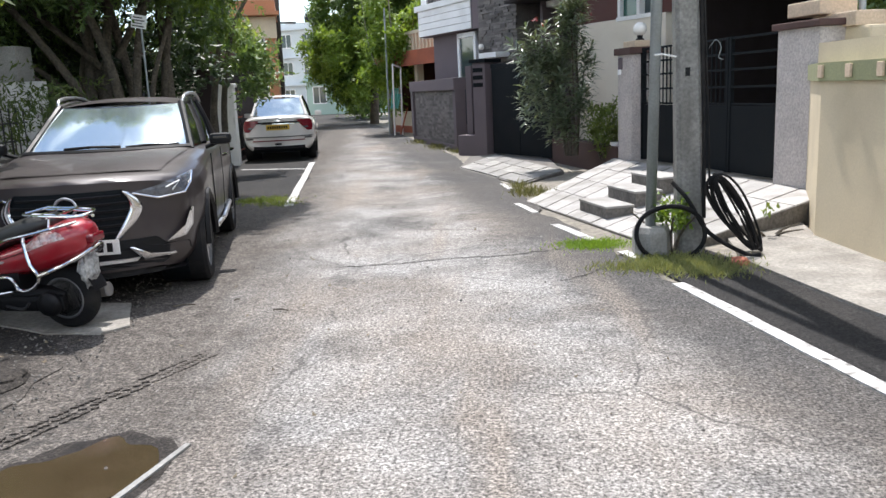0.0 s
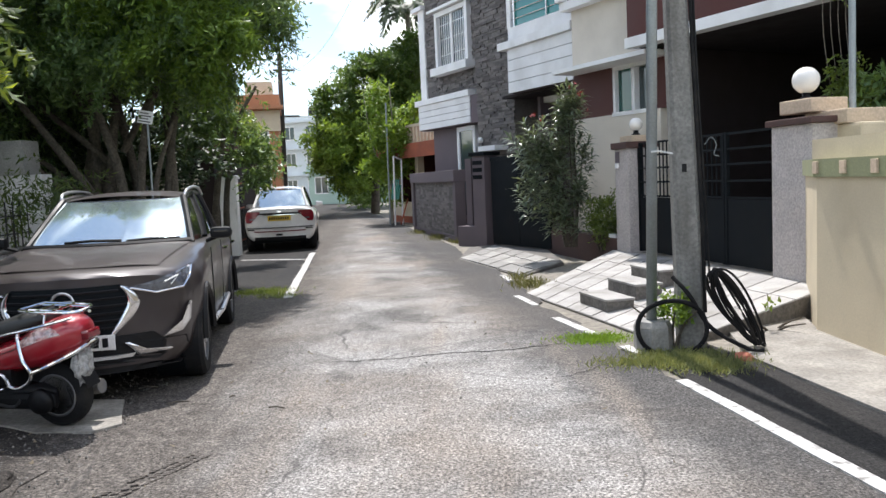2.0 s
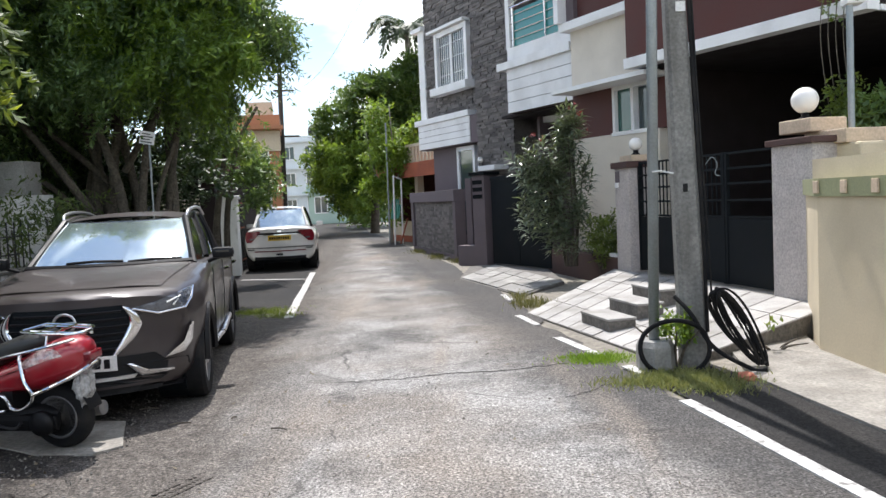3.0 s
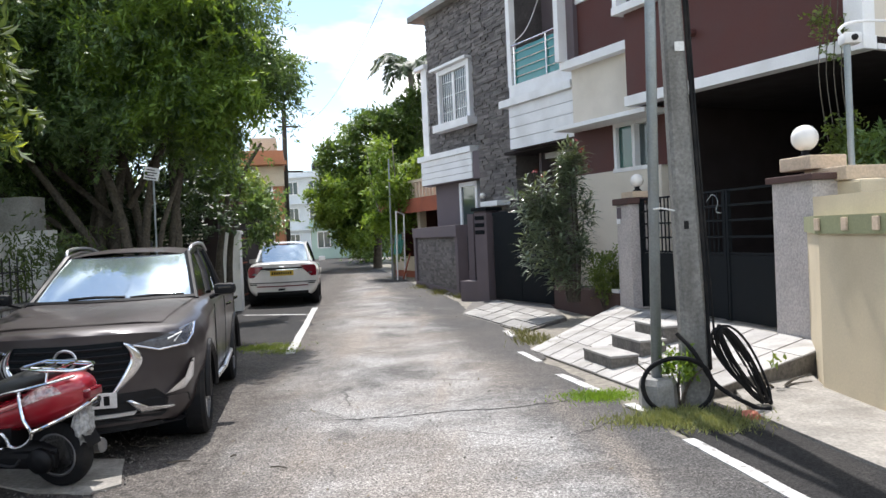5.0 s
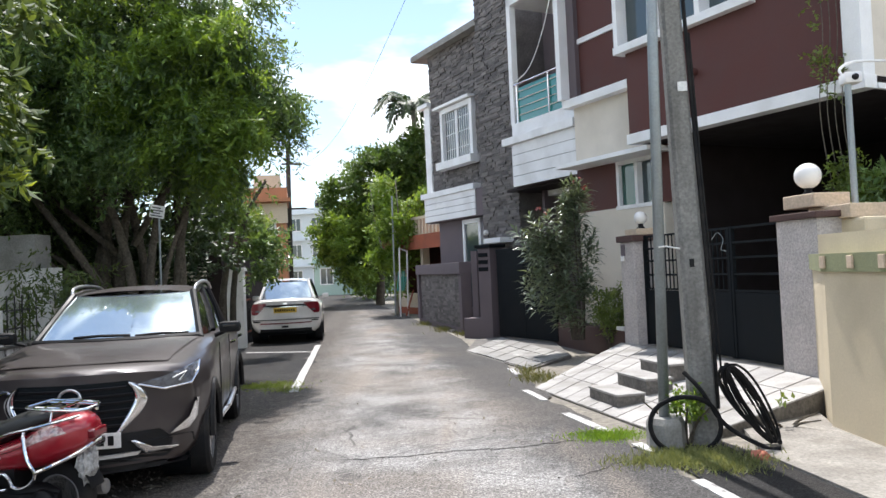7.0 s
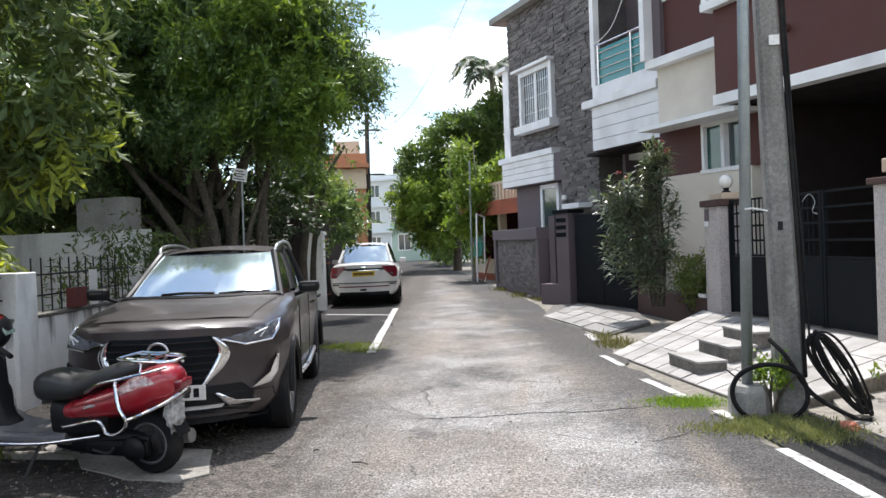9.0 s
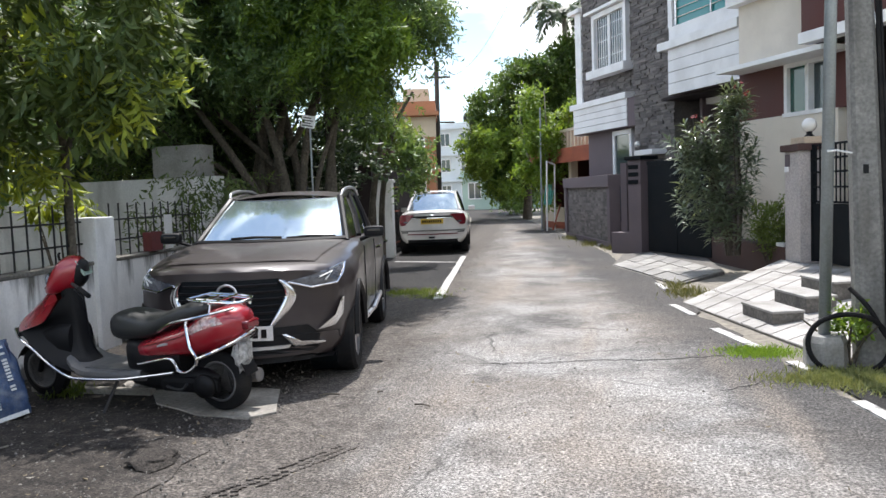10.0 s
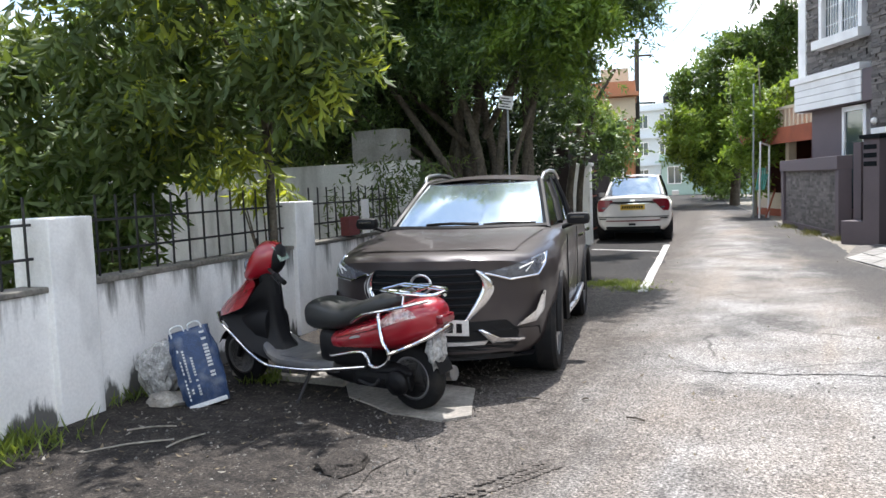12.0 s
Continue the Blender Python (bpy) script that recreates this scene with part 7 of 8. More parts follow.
# far trees on the other side
tree("broad leafy dark green tree overhanging the far lane", [([(-5.0, 39, -0.1), (-4.9, 39, 2), (-5.1, 38.8, 4.6)], 0.24, 0.1), ([(-4.9, 39, 1.6), (-3.6, 39, 4.0), (-2.9, 39, 6.8)], 0.14, 0.05), ([(-5.0, 39, 2.0), (-6.2, 39.4, 4.2)], 0.12, 0.05)],
     [((-6.3, 39.4, 5.0), (1.2, 2.0, 1.3), 3), ((-5.2, 39, 6.3), (1.3, 2.0, 1.3), 3), ((-3.6, 39, 7.2), (1.4, 2.0, 1.1), 3), ((-2.0, 39, 7.6), (1.3, 1.8, 1.0), 2), ((-4.0, 39, 5.0), (1.8, 1.6, 1.6), 3), ((-2.2, 39, 5.4), (1.3, 1.6, 1.6), 2), ((-6.6, 39.6, 3.4), (1.1, 2.0, 1.2), 2), ((-5.6, 39, 2.2), (1.2, 1.8, 1.0), 1.5), ((-6.9, 42, 2.4), (1.1, 2.4, 1.5), 2)],
     dict(twigs=6800, per=7, length=0.22, width=0.095, droop=0.5, twig_len=0.45, hollow=0.45, freq=1.7, cut=-1.2, clumps=240, clump_r=0.55), M_BARK, L_FARDARK, 51,
     more=(([((-6.6, 37.6, 3.6), (1.0, 1.2, 1.3), 2), ((-5.6, 37.4, 2.8), (1.0, 1.2, 1.4), 2)], dict(twigs=1100, per=7, length=0.22, width=0.10, droop=0.4, twig_len=0.42, hollow=0.4, freq=2.0, cut=-1.2, clumps=60, clump_r=0.42), L_LIGHT),))
tree("young light green tree beside the far lane", [([(-2.9, 29, -0.1), (-2.85, 29, 1.6), (-2.7, 29, 3.2), (-2.75, 29, 5.0)], 0.07, 0.02), ([(-2.85, 29, 1.4), (-3.5, 29.2, 2.9), (-3.75, 29.3, 4.8)], 0.04, 0.012), ([(-2.8, 29, 2.0), (-2.1, 28.9, 3.2), (-1.8, 28.8, 4.1)], 0.04, 0.012)],
     [((-2.7, 29, 3.5), (0.75, 0.7, 0.7), 3), ((-3.35, 29.2, 3.7), (0.4, 0.5, 0.8), 1.4), ((-2.0, 28.8, 3.7), (0.6, 0.6, 0.5), 1.6), ((-3.2, 29.2, 2.5), (0.5, 0.5, 0.5), 1.2), ((-2.6, 29, 2.4), (0.5, 0.5, 0.45), 1.0), ((-2.7, 29, 4.7), (0.3, 0.35, 0.5), 0.7), ((-3.4, 29.2, 4.6), (0.22, 0.3, 0.35), 0.4), ((-3.1, 29.2, 1.4), (0.35, 0.4, 0.4), 0.5), ((-1.9, 28.8, 4.4), (0.25, 0.3, 0.3), 0.35)],
     dict(twigs=900, per=8, length=0.19, width=0.08, droop=0.6, twig_len=0.42, hollow=0.2, freq=2.9, cut=-0.8, clumps=75, clump_r=0.26), M_BARKPALE, L_LIGHT, 53)
tree("dark leafy tree further down the lane", [([(-7.6, 52, -0.1), (-7.6, 52, 2), (-7.4, 52, 4)], 0.2, 0.08)], [((-7.5, 52, 4.2), (1.9, 2.5, 2.8), 3), ((-6.6, 47, 2.4), (1.4, 2.4, 2.0), 2)], dict(twigs=2600, per=6, length=0.3, width=0.15, droop=0.3, twig_len=0.5, hollow=0.4, freq=1.4, cut=-0.9), M_BARK, L_DARK, 55)
tree("green tree beside the wall of the far lane", [([(-9.6, 31, -0.1), (-9.5, 31, 1.6), (-9.2, 31, 3)], 0.14, 0.05)], [((-9.2, 30.5, 3.0), (1.3, 1.4, 1.3), 3), ((-8.3, 27.5, 2.0), (0.9, 1.0, 0.9), 2), ((-10.4, 31, 5.0), (1.0, 1.4, 1.0), 1.0)], dict(twigs=1500, per=7, length=0.22, width=0.10, droop=0.3, twig_len=0.4, hollow=0.3, freq=1.8, cut=-0.7), M_BARK, L_MID, 57)

# palm above the roofs
palm = thing("palm_tree", "coconut palm rising behind the far trees", "palm")
smoothed(part("trunk", limb([(-2.7, 39.5, -0.1), (-2.8, 39.5, 5), (-3.0, 39.5, 9.7)], 0.2, 0.12), M_BARKPALE, palm), 60)
fr = np.random.default_rng(5)
for k in range(15):
    a = 6.28 * k / 15 + fr.uniform(-0.2, 0.2)
    rise = fr.uniform(0.0, 1.0)
    ca_, sa_, reach = math.cos(a), math.sin(a), fr.uniform(1.7, 2.2)
    pts = bent([(-3.0 + f * reach * ca_, 39.5 + f * reach * sa_, 9.7 + h) for f, h in ((0, 0), (0.33, 0.15 + 0.75 * rise), (0.7, 0.05 + 0.95 * rise), (1.0, -0.75 + 1.1 * rise))], 9)
    f = part("frond", tube(pts, [0.03 - 0.024 * i / (len(pts) - 1) for i in range(len(pts))], 5), L_DARK, palm)
    line = np.array([p[:] for p in pts])
    u = np.linspace(0.15, 1.0, 46) * (len(pts) - 1)
    P = np.stack([np.interp(u, np.arange(len(pts)), line[:, i]) for i in range(3)], 1)
    ax = unit(np.gradient(P, axis=0))
    sd = unit(np.cross(ax, (0, 0, 1.0)))
    base = np.concatenate([P, P])
    way = unit(np.concatenate([sd, -sd]) * 0.75 + np.concatenate([ax, ax]) * 0.55 + np.array([0, 0, -0.5]) + fr.normal(size=base.shape) * 0.1)
    side = unit(np.cross(way, np.array([0.1, 0.2, 1.0])))
    ln = np.tile(0.62 * np.sin(np.linspace(0.55, 2.9, 46)) ** 0.7 + 0.08, 2)
    part("leaf_blade", leaf_mesh("leaf_blade", base, way, side, ln, np.full(len(base), 0.07)), L_DEEP, f)

# vines on the corner of the beige house, plants behind the cream wall
vine = thing("creeper", "thin creeper hanging down the house corner", "creeper")
for k in range(5):
    x = 4.95 + 0.09 * k
    part("stem", tube(bent([(x, 10.15 - 0.03 * k, 5.6), (x + 0.06, 10.1, 4.4), (x - 0.05, 10.05, 3.3), (x + 0.05, 10.0, 2.2)], 5), 0.006, 5), M_BARK, vine)
part("foliage", crown("foliage", [((5.05, 10.1, 4.4), (0.22, 0.12, 0.9), 1), ((5.15, 10.0, 2.6), (0.16, 0.15, 0.8), 1.6), ((5.2, 9.7, 2.2), (0.25, 0.2, 0.3), 0.8)], 420, 6, 0.06, 0.04, 0.7, 0.12, 61, hollow=0.1, cut=-0.6), L_MID, vine)
shrub("leafy garden plants behind the cream wall", 5.4, 9.3, [((5.45, 9.3, 2.0), (0.45, 0.35, 0.5), 2), ((5.9, 9.2, 2.6), (0.5, 0.4, 0.6), 2)], dict(twigs=380, per=7, length=0.12, width=0.05, droop=0.4, twig_len=0.2, hollow=0.2, cut=-1), L_DARK, 63, h=1.9)


def grass(label, patches, blades, h, mat, seed, name="grass"):
    rng = np.random.default_rng(seed)
    pts = []
    for (x, y, rx, ry), n in patches:
        q = rng.normal(size=(n, 2)) * 0.45
        pts.append(np.c_[x + q[:, 0] * rx, y + q[:, 1] * ry, np.full(n, -0.005)])
    p = np.concatenate(pts)
    n = len(p)
    way = unit(np.c_[rng.normal(size=(n, 2)) * 0.55, np.full(n, 0.9)])
    side = unit(np.cross(way, rng.normal(size=(n, 3))))
    ln = h * (0.4 + rng.random(n))
    ob = part(name, leaf_mesh(name, p, way, side, ln, 0.06 * ln + 0.004), mat, None)
    return tagged(ob, label, "grass", "", "stuff")


grass("tuft of dry green grass round the foot of the poles", [((2.3, 6.38, 0.46, 0.36), 2600), ((1.95, 6.3, 0.4, 0.2), 500), ((2.5, 6.15, 0.34, 0.32), 900)], 0, 0.06, leafy("grass_dry", (0.10, 0.15, 0.05), (0.30, 0.31, 0.15), 0.75, 0.3), 71)
grass("bright green grass patch at the road edge", [((1.74, 7.28, 0.35, 0.26), 1500)], 0, 0.05, leafy("grass_fresh", (0.10, 0.20, 0.02), (0.26, 0.40, 0.06), 0.6, 0.35), 72)
grass("low green weeds on the parking bay", [((-2.6, 11.35, 0.5, 0.45), 1500), ((-2.2, 10.9, 0.3, 0.3), 400)], 0, 0.045, L_GRASS, 73)
grass("scrubby weeds along the drive and garden wall", [((1.3, 11.0, 0.3, 0.45), 300), ((1.2, 11.8, 0.2, 0.4), 120), ((-0.6, 21.0, 0.35, 1.2), 500), ((-1.3, 23.2, 0.3, 1.0), 300), ((0.0, 19.0, 0.3, 0.6), 250)], 0, 0.11, leafy("scrub_blade", (0.07, 0.08, 0.03), (0.20, 0.20, 0.09), 0.7, 0.3), 74)
grass("weeds at the foot of the white wall", [((-3.95, 3.3, 0.3, 0.5), 500), ((-4.2, 4.6, 0.15, 0.6), 150), ((-3.6, 5.3, 0.2, 0.15), 150)], 0, 0.12, L_MID, 75)
shrub("small leafy weed growing beside the ramp", 3.36, 7.42, [((3.36, 7.40, 0.12), (0.2, 0.16, 0.14), 1)], dict(twigs=170, per=6, length=0.07, width=0.04, droop=0.1, twig_len=0.1, hollow=0.1, cut=-3), L_MID, 76, h=0.1, name="weed")
shrub("leafy weed sprouting between the two poles", 2.35, 6.9, [((2.36, 6.82, 0.2), (0.12, 0.12, 0.25), 1)], dict(twigs=70, per=6, length=0.06, width=0.03, droop=0.1, twig_len=0.1, hollow=0.1, cut=-3), L_LIGHT, 77, h=0.35, name="weed")

# ---- poles, cables and street things ----
pole = thing("utility_pole", "leaning grey concrete utility pole at the road edge", "pole")
bm = bmesh.new()
rings = []
for z, x, y, w, d in ((-0.1, 2.525, 6.93, 0.118, 0.10), (3.6, 2.415, 6.93, 0.082, 0.08), (8.6, 2.26, 6.93, 0.065, 0.065)):
    rings.append([bm.verts.new((x + sx * w, y + sy * d, z)) for sx, sy in ((-1, -0.7), (-0.7, -1), (0.7, -1), (1, -0.7), (1, 0.7), (0.7, 1), (-0.7, 1), (-1, 0.7))])
for a, b in zip(rings, rings[1:]):
    for n in range(8):
        bm.faces.new((a[n], a[(n + 1) % 8], b[(n + 1) % 8], b[n]))
bm.faces.new(rings[-1])
part("shaft", bm, M_POLE, pole)
part("riser_cable", tube(bent([(2.62, 6.84, 0.3), (2.60, 6.83, 1.2), (2.565, 6.84, 2.2), (2.52, 6.85, 3.5), (2.40, 6.86, 7.5)], 5), 0.016, 6), M_RUBBER, pole, "black cable tied up the pole")
part("riser_cable", tube(bent([(2.66, 6.83, 0.55), (2.63, 6.83, 1.3), (2.585, 6.84, 2.3), (2.545, 6.85, 3.5)], 5), 0.009, 6), M_RUBBER, pole)
part("paint_mark", boxed(2.445, 2.485, 6.835, 6.838, 1.50, 1.57, 0.001, Matrix.Identity(4)), M_BLACK, pole)
part("bracket", prism([(2.42, 6.82), (2.50, 6.82), (2.46, 6.84)], 3.0, 3.08), M_PLATE, pole)
part("wire_tie", tube(bent([(2.63, 6.82, 1.72), (2.68, 6.80, 1.78), (2.72, 6.79, 1.72), (2.70, 6.79, 1.64), (2.74, 6.79, 1.62)], 4), 0.003, 5), M_STEEL, pole)

post = thing("steel_post", "thin grey steel post set in a concrete block", "post")
part("tube", tube([(2.16, 6.82, 0.1), (2.235, 6.82, 3.6), (2.32, 6.82, 6.8)], 0.045, 14), M_STEEL, post, smooth=True)
part("footing", lathe([(0.17, -0.06), (0.165, 0.2), (0.14, 0.25), (0.05, 0.255)], 7, m=Matrix.Translation((2.17, 6.82, 0))), M_CONC, post)
part("wire_tie", tube([(2.18, 6.77, 1.68), (2.24, 6.76, 1.685), (2.36, 6.80, 1.66)], 0.008, 5), M_PLATE, post)

coil = thing("cable_coil", "coils of thick black cable hung against the pole", "cable")
big = [(2.30 + 0.285 * math.cos(q), 6.66 + 0.02 * math.sin(3 * q), 0.205 + 0.235 * math.sin(q)) for q in (2 * math.pi * k / 40 for k in range(40))]
part("loop", tube(big, 0.020, 8, closed=True), M_RUBBER, coil)
for k in range(9):
    a, b, t = 0.03 + 0.0105 * ((k * 4) % 9), 0.335 + 0.014 * (k % 4), radians(-27 - 1.8 * (k % 5))
    cx, cz = 2.81 + 0.014 * (k % 4), 0.355 + 0.011 * (k % 3)
    pts = []
    for n in range(40):
        q = 2 * math.pi * n / 40
        u, v = a * math.cos(q) * (1 + 0.25 * math.sin(q)), b * math.sin(q)
        pts.append((cx + u * math.cos(t) + v * math.sin(t), 6.60 + 0.018 * k + 0.03 * math.sin(2 * q + k), cz + v * math.cos(t) - u * math.sin(t)))
    part("loop", tube([(x, y, max(0.02, z)) for x, y, z in pts], 0.0105, 6, closed=True), M_RUBBER, coil)
part("tail", tube(bent([(2.34, 6.8, 0.62), (2.45, 6.7, 0.48), (2.62, 6.66, 0.2), (2.9, 6.55, 0.03), (3.0, 6.5, 0.03)], 6), 0.018, 6), M_RUBBER, coil)

M_TERRA = pbr("terracotta", (0.38, 0.13, 0.08), 0.85, var=0.2, scale=9, bump=0.3)
M_STONEBIT = pbr("grey_rubble", (0.30, 0.28, 0.25), 0.9, var=0.25, scale=9, grain=0.25, bump=0.5)


def lump(name, label, cat, x, y, rx, ry, rz, mat, seed, group="", z=0.0):
    bm = bmesh.new()
    bmesh.ops.create_icosphere(bm, subdivisions=3, radius=1)
    for v in bm.verts:
        k = 1 + 0.38 * noise.noise(v.co * 1.4 + Vector((seed, 0, 0))) + 0.14 * noise.noise(v.co * 4 + Vector((0, seed, 0)))
        v.co = Vector((v.co.x * rx * k, v.co.y * ry * k, max(-0.3, v.co.z) * rz * k))
    ob = part(name, bm, mat, None)
    ob.location, ob.rotation_euler = (x, y, z + rz * 0.2), (0, 0, seed)
    return tagged(smoothed(ob, 35), label, cat, group)


lump("brick_piece", "broken red brick lying by the cables", "brick", 2.80, 6.38, 0.11, 0.07, 0.04, M_TERRA, 1.2)
lump("clod", "flat dark clod of mud on the verge", "clod", -1.92, 3.98, 0.17, 0.14, 0.05, M_SOIL, 2.1)
lump("rubble", "grey cement lump at the foot of the wall", "rubble", -3.85, 4.55, 0.17, 0.12, 0.07, M_STONEBIT, 3.3, "rubble")
lump("rubble", "grey cement lump at the foot of the wall", "rubble", -3.2, 5.62, 0.14, 0.1, 0.05, M_STONEBIT, 4.4, "rubble")
lump("rubble", "pale chunk of rubble beside the grass", "rubble", -0.02, 20.6, 0.12, 0.1, 0.06, M_SLAB, 5.1, "rubble")
lump("rubble", "pale chunk of rubble beside the grass", "rubble", -0.35, 20.1, 0.10, 0.08, 0.05, M_SLAB, 6.7, "rubble")

setting("slab", prism(ragged([(-1.80, 4.86), (-1.66, 5.02), (-1.93, 5.62), (-2.75, 5.70), (-2.95, 5.45), (-2.7, 5.12), (-2.2, 4.88)], 26, 0.035), -0.03, 0.012), M_SLAB, "pale cement slab under the scooter", "slab")
setting("kerb_strip", boxed(-4.0, -2.9, 5.35, 5.43, -0.02, 0.045, 0.01), M_SLAB, "low pale kerb strip behind the scooter", "kerb")

# puddle of muddy water
M_WATER = pbr("muddy_water", (0.05, 0.036, 0.02), 0.10, var=0.12, scale=5, grain=0.05, bump=0.02, spec=0.6)
pud = bmesh.new()
ring = []
for k in range(48):
    q = 2 * math.pi * k / 48
    r = 1 + 0.22 * math.sin(2 * q + 0.6) + 0.10 * math.sin(5 * q) + 0.05 * math.sin(9 * q + 1)
    ring.append(pud.verts.new((-0.95 + 0.29 * r * math.cos(q), 2.78 + 0.46 * r * math.sin(q), 0.004)))
pud.faces.new(ring)
setting("puddle", pud, M_WATER, "shallow brown muddy puddle on the asphalt", "water")

wet = bmesh.new()
ring = []
for k in range(60):
    q = 2 * math.pi * k / 60
    r = 1.22 + 0.24 * math.sin(2 * q + 0.6) + 0.13 * noise.noise((3 * math.cos(q), 3 * math.sin(q), 1)) + 0.12 * noise.noise((9 * math.cos(q), 9 * math.sin(q), 4))
    ring.append(wet.verts.new((-0.95 + 0.29 * r * math.cos(q), 2.78 + 0.46 * r * math.sin(q), 0.0015)))
wet.faces.new(ring)
setting("wet_mud", wet, M_SOIL, "dark wet mud round the puddle", "ground")
setting("pale_ridge", prism(ragged([(-0.76, 2.35), (-0.725, 2.35), (-0.53, 3.15), (-0.555, 3.16)], 26, 0.012), -0.02, 0.012), M_CONC, "thin pale broken edge of the asphalt", "road")

# tyre tread marks pressed in the mud
marks = bmesh.new()
for k in range(46):
    t = k / 45
    x, y = -1.45 + 0.55 * t, 3.15 + 1.25 * t
    for o in (-0.055, 0.0, 0.055):
        if R.random() < 0.75:
            m = Matrix.Translation((x + o * 0.9 + R.uniform(-0.006, 0.006), y - o * 0.4, 0.002)) @ Matrix.Rotation(radians(20 + 30 * (o > 0)), 4, "Z")
            box(marks, -0.02, 0.02, -0.008, 0.008, -0.004, 0.003, m)
tagged(part("tyre_marks", marks, M_EARTH, None), "pressed tyre tread marks in dried mud", "tyre marks", "", "stuff")

# litter: dry leaves, twigs and gravel
def litter(name, label, n, area, size, mat, seed, flat=0.3):
    rng = np.random.default_rng(seed)
    (x0, x1), (y0, y1) = area
    p = np.c_[rng.uniform(x0, x1, n), rng.uniform(y0, y1, n), np.full(n, 0.004)]
    p[:, 0] += -0.155 * (p[:, 1] - y0)
    way = unit(np.c_[rng.normal(size=(n, 2)), np.abs(rng.normal(size=n)) * flat])
    side = unit(np.cross(way, np.array([0, 0, 1.0])))
    ln = size * (0.4 + rng.random(n))
    return tagged(part(name, leaf_mesh(name, p, way, side, ln, ln * 0.5), mat, None), label, "litter", "", "stuff")


L_DRY = leafy("dry_leaf", (0.06, 0.045, 0.03), (0.19, 0.155, 0.10), 0.8, 0.04)
litter("dry_leaves", "dry fallen leaves scattered on the verge", 380, ((-4.0, -1.6), (2.6, 9)), 0.035, L_DRY, 81)
litter("dry_leaves", "dry fallen leaves scattered on the lane", 120, ((-1.6, 2.0), (2.5, 16)), 0.035, L_DRY, 82)


litter("paper_scraps", "torn pale scraps of paper and leaf on the soil", 34, ((-3.9, -2.2), (3.0, 5.0)), 0.045, pbr("paper_scrap", (0.22, 0.205, 0.175), 0.8, var=0.3, scale=20, bump=0.1), 84, 0.15)
M_CHIP = pbr("dusty_chippings", (0.15, 0.14, 0.125), 0.9, var=0.4, scale=30, grain=0.2, bump=0.2)


def gravel(n, boxes, seed):
    rng = np.random.default_rng(seed)
    verts, faces = [], []
    shape = np.array([(1, 0, 0), (-1, 0, 0), (0, 1, 0), (0, -1, 0), (0, 0, 1), (0, 0, -1)], float)
    tri = [(0, 2, 4), (2, 1, 4), (1, 3, 4), (3, 0, 4), (2, 0, 5), (1, 2, 5), (3, 1, 5), (0, 3, 5)]
    for (x0, x1, y0, y1, slope), share in boxes:
        for _ in range(int(n * share)):
            y = rng.uniform(y0, y1)
            x = rng.uniform(x0, x1) - slope * (y - y0)
            s = 0.003 + 0.009 * rng.random() ** 3
            a = shape * s * rng.uniform(0.6, 1.3, 3) @ np.array([[math.cos(s * 999), math.sin(s * 999), 0], [-math.sin(s * 999), math.cos(s * 999), 0], [0, 0, 1]])
            k = len(verts)
            verts += (a + (x, y, s * 0.3)).tolist()
            faces += [(k + i, k + j, k + l) for i, j, l in tri]
    data = bpy.data.meshes.new("gravel")
    data.from_pydata(verts, [], faces)
    return tagged(part("gravel", data, M_CHIP, None), "loose grey gravel along the road edge", "gravel", "", "stuff")


gravel(4500, (((-2.0, -1.3, 2.5, 12, 0.14), 0.6), ((-4.0, -1.6, 2.6, 9, 0.155), 0.3), ((-0.9, 2.0, 2.4, 9, 0.1), 0.05)), 91)
for x, y, a, l in ((-1.48, 5.5, 0.3, 0.16), (-1.12, 5.62, 1.0, 0.05), (-3.3, 3.75, 0.9, 0.5), (-3.45, 4.05, 0.7, 0.3), (-3.05, 3.95, 1.5, 0.28), (-1.9, 5.95, 0.2, 0.14), (-0.7, 5.3, -0.2, 0.12)):
    ob = part("twig", tube(bent([(-l / 2, 0, 0.012), (0, 0.02 * l, 0.018), (l / 2, -0.03 * l, 0.012)], 4), [0.006] * 9, 5), M_BARK if l < 0.2 else M_BARKPALE, None)
    ob.location, ob.rotation_euler = (x, y, 0), (0, 0, a)
    tagged(ob, "dry twig lying on the ground", "twig", "fallen twigs")

# cement sack against the wall
M_SACK = pbr("blue_sack", (0.018, 0.045, 0.115), 0.45, var=0.3, scale=12, grain=0.2, gscale=90, bump=0.6, stain=(0.3, 0.32, 0.34), sscale=9, samount=0.35)
M_SACKW = pbr("white_sack", (0.55, 0.57, 0.58), 0.6, var=0.2, scale=9, bump=0.4)
sack = thing("cement_sack", "blue and white woven cement sack leaning on the wall", "sack", Matrix.Translation((-3.52, 4.62, 0.0)) @ Matrix.Rotation(radians(42), 4, "Z") @ Matrix.Rotation(radians(-16), 4, "X") @ Matrix.Rotation(radians(-13), 4, "Y"))
rows = []
for i in range(15):
    z = 0.56 * i / 14
    row = []
    for k in range(29):
        q = 2 * math.pi * k / 28
        w = 0.155 * (1 - 0.12 * abs(i / 7 - 1) ** 3)
        d = 0.075 * (1 - 0.75 * abs(i / 7 - 1) ** 4)
        c, s_ = math.cos(q), math.sin(q)
        n_ = 1 + 0.16 * noise.noise(Vector((3 * c, 3 * s_, 7 * z))) + 0.09 * noise.noise(Vector((9 * c, 9 * s_, 22 * z)))
        row.append((math.copysign(abs(c) ** 0.6, c) * w * n_, math.copysign(abs(s_) ** 0.8, s_) * d * n_, z))
    rows.append(row)
bm = grid(rows)
bmesh.ops.holes_fill(bm, edges=[e for e in bm.edges if e.is_boundary], sides=0)
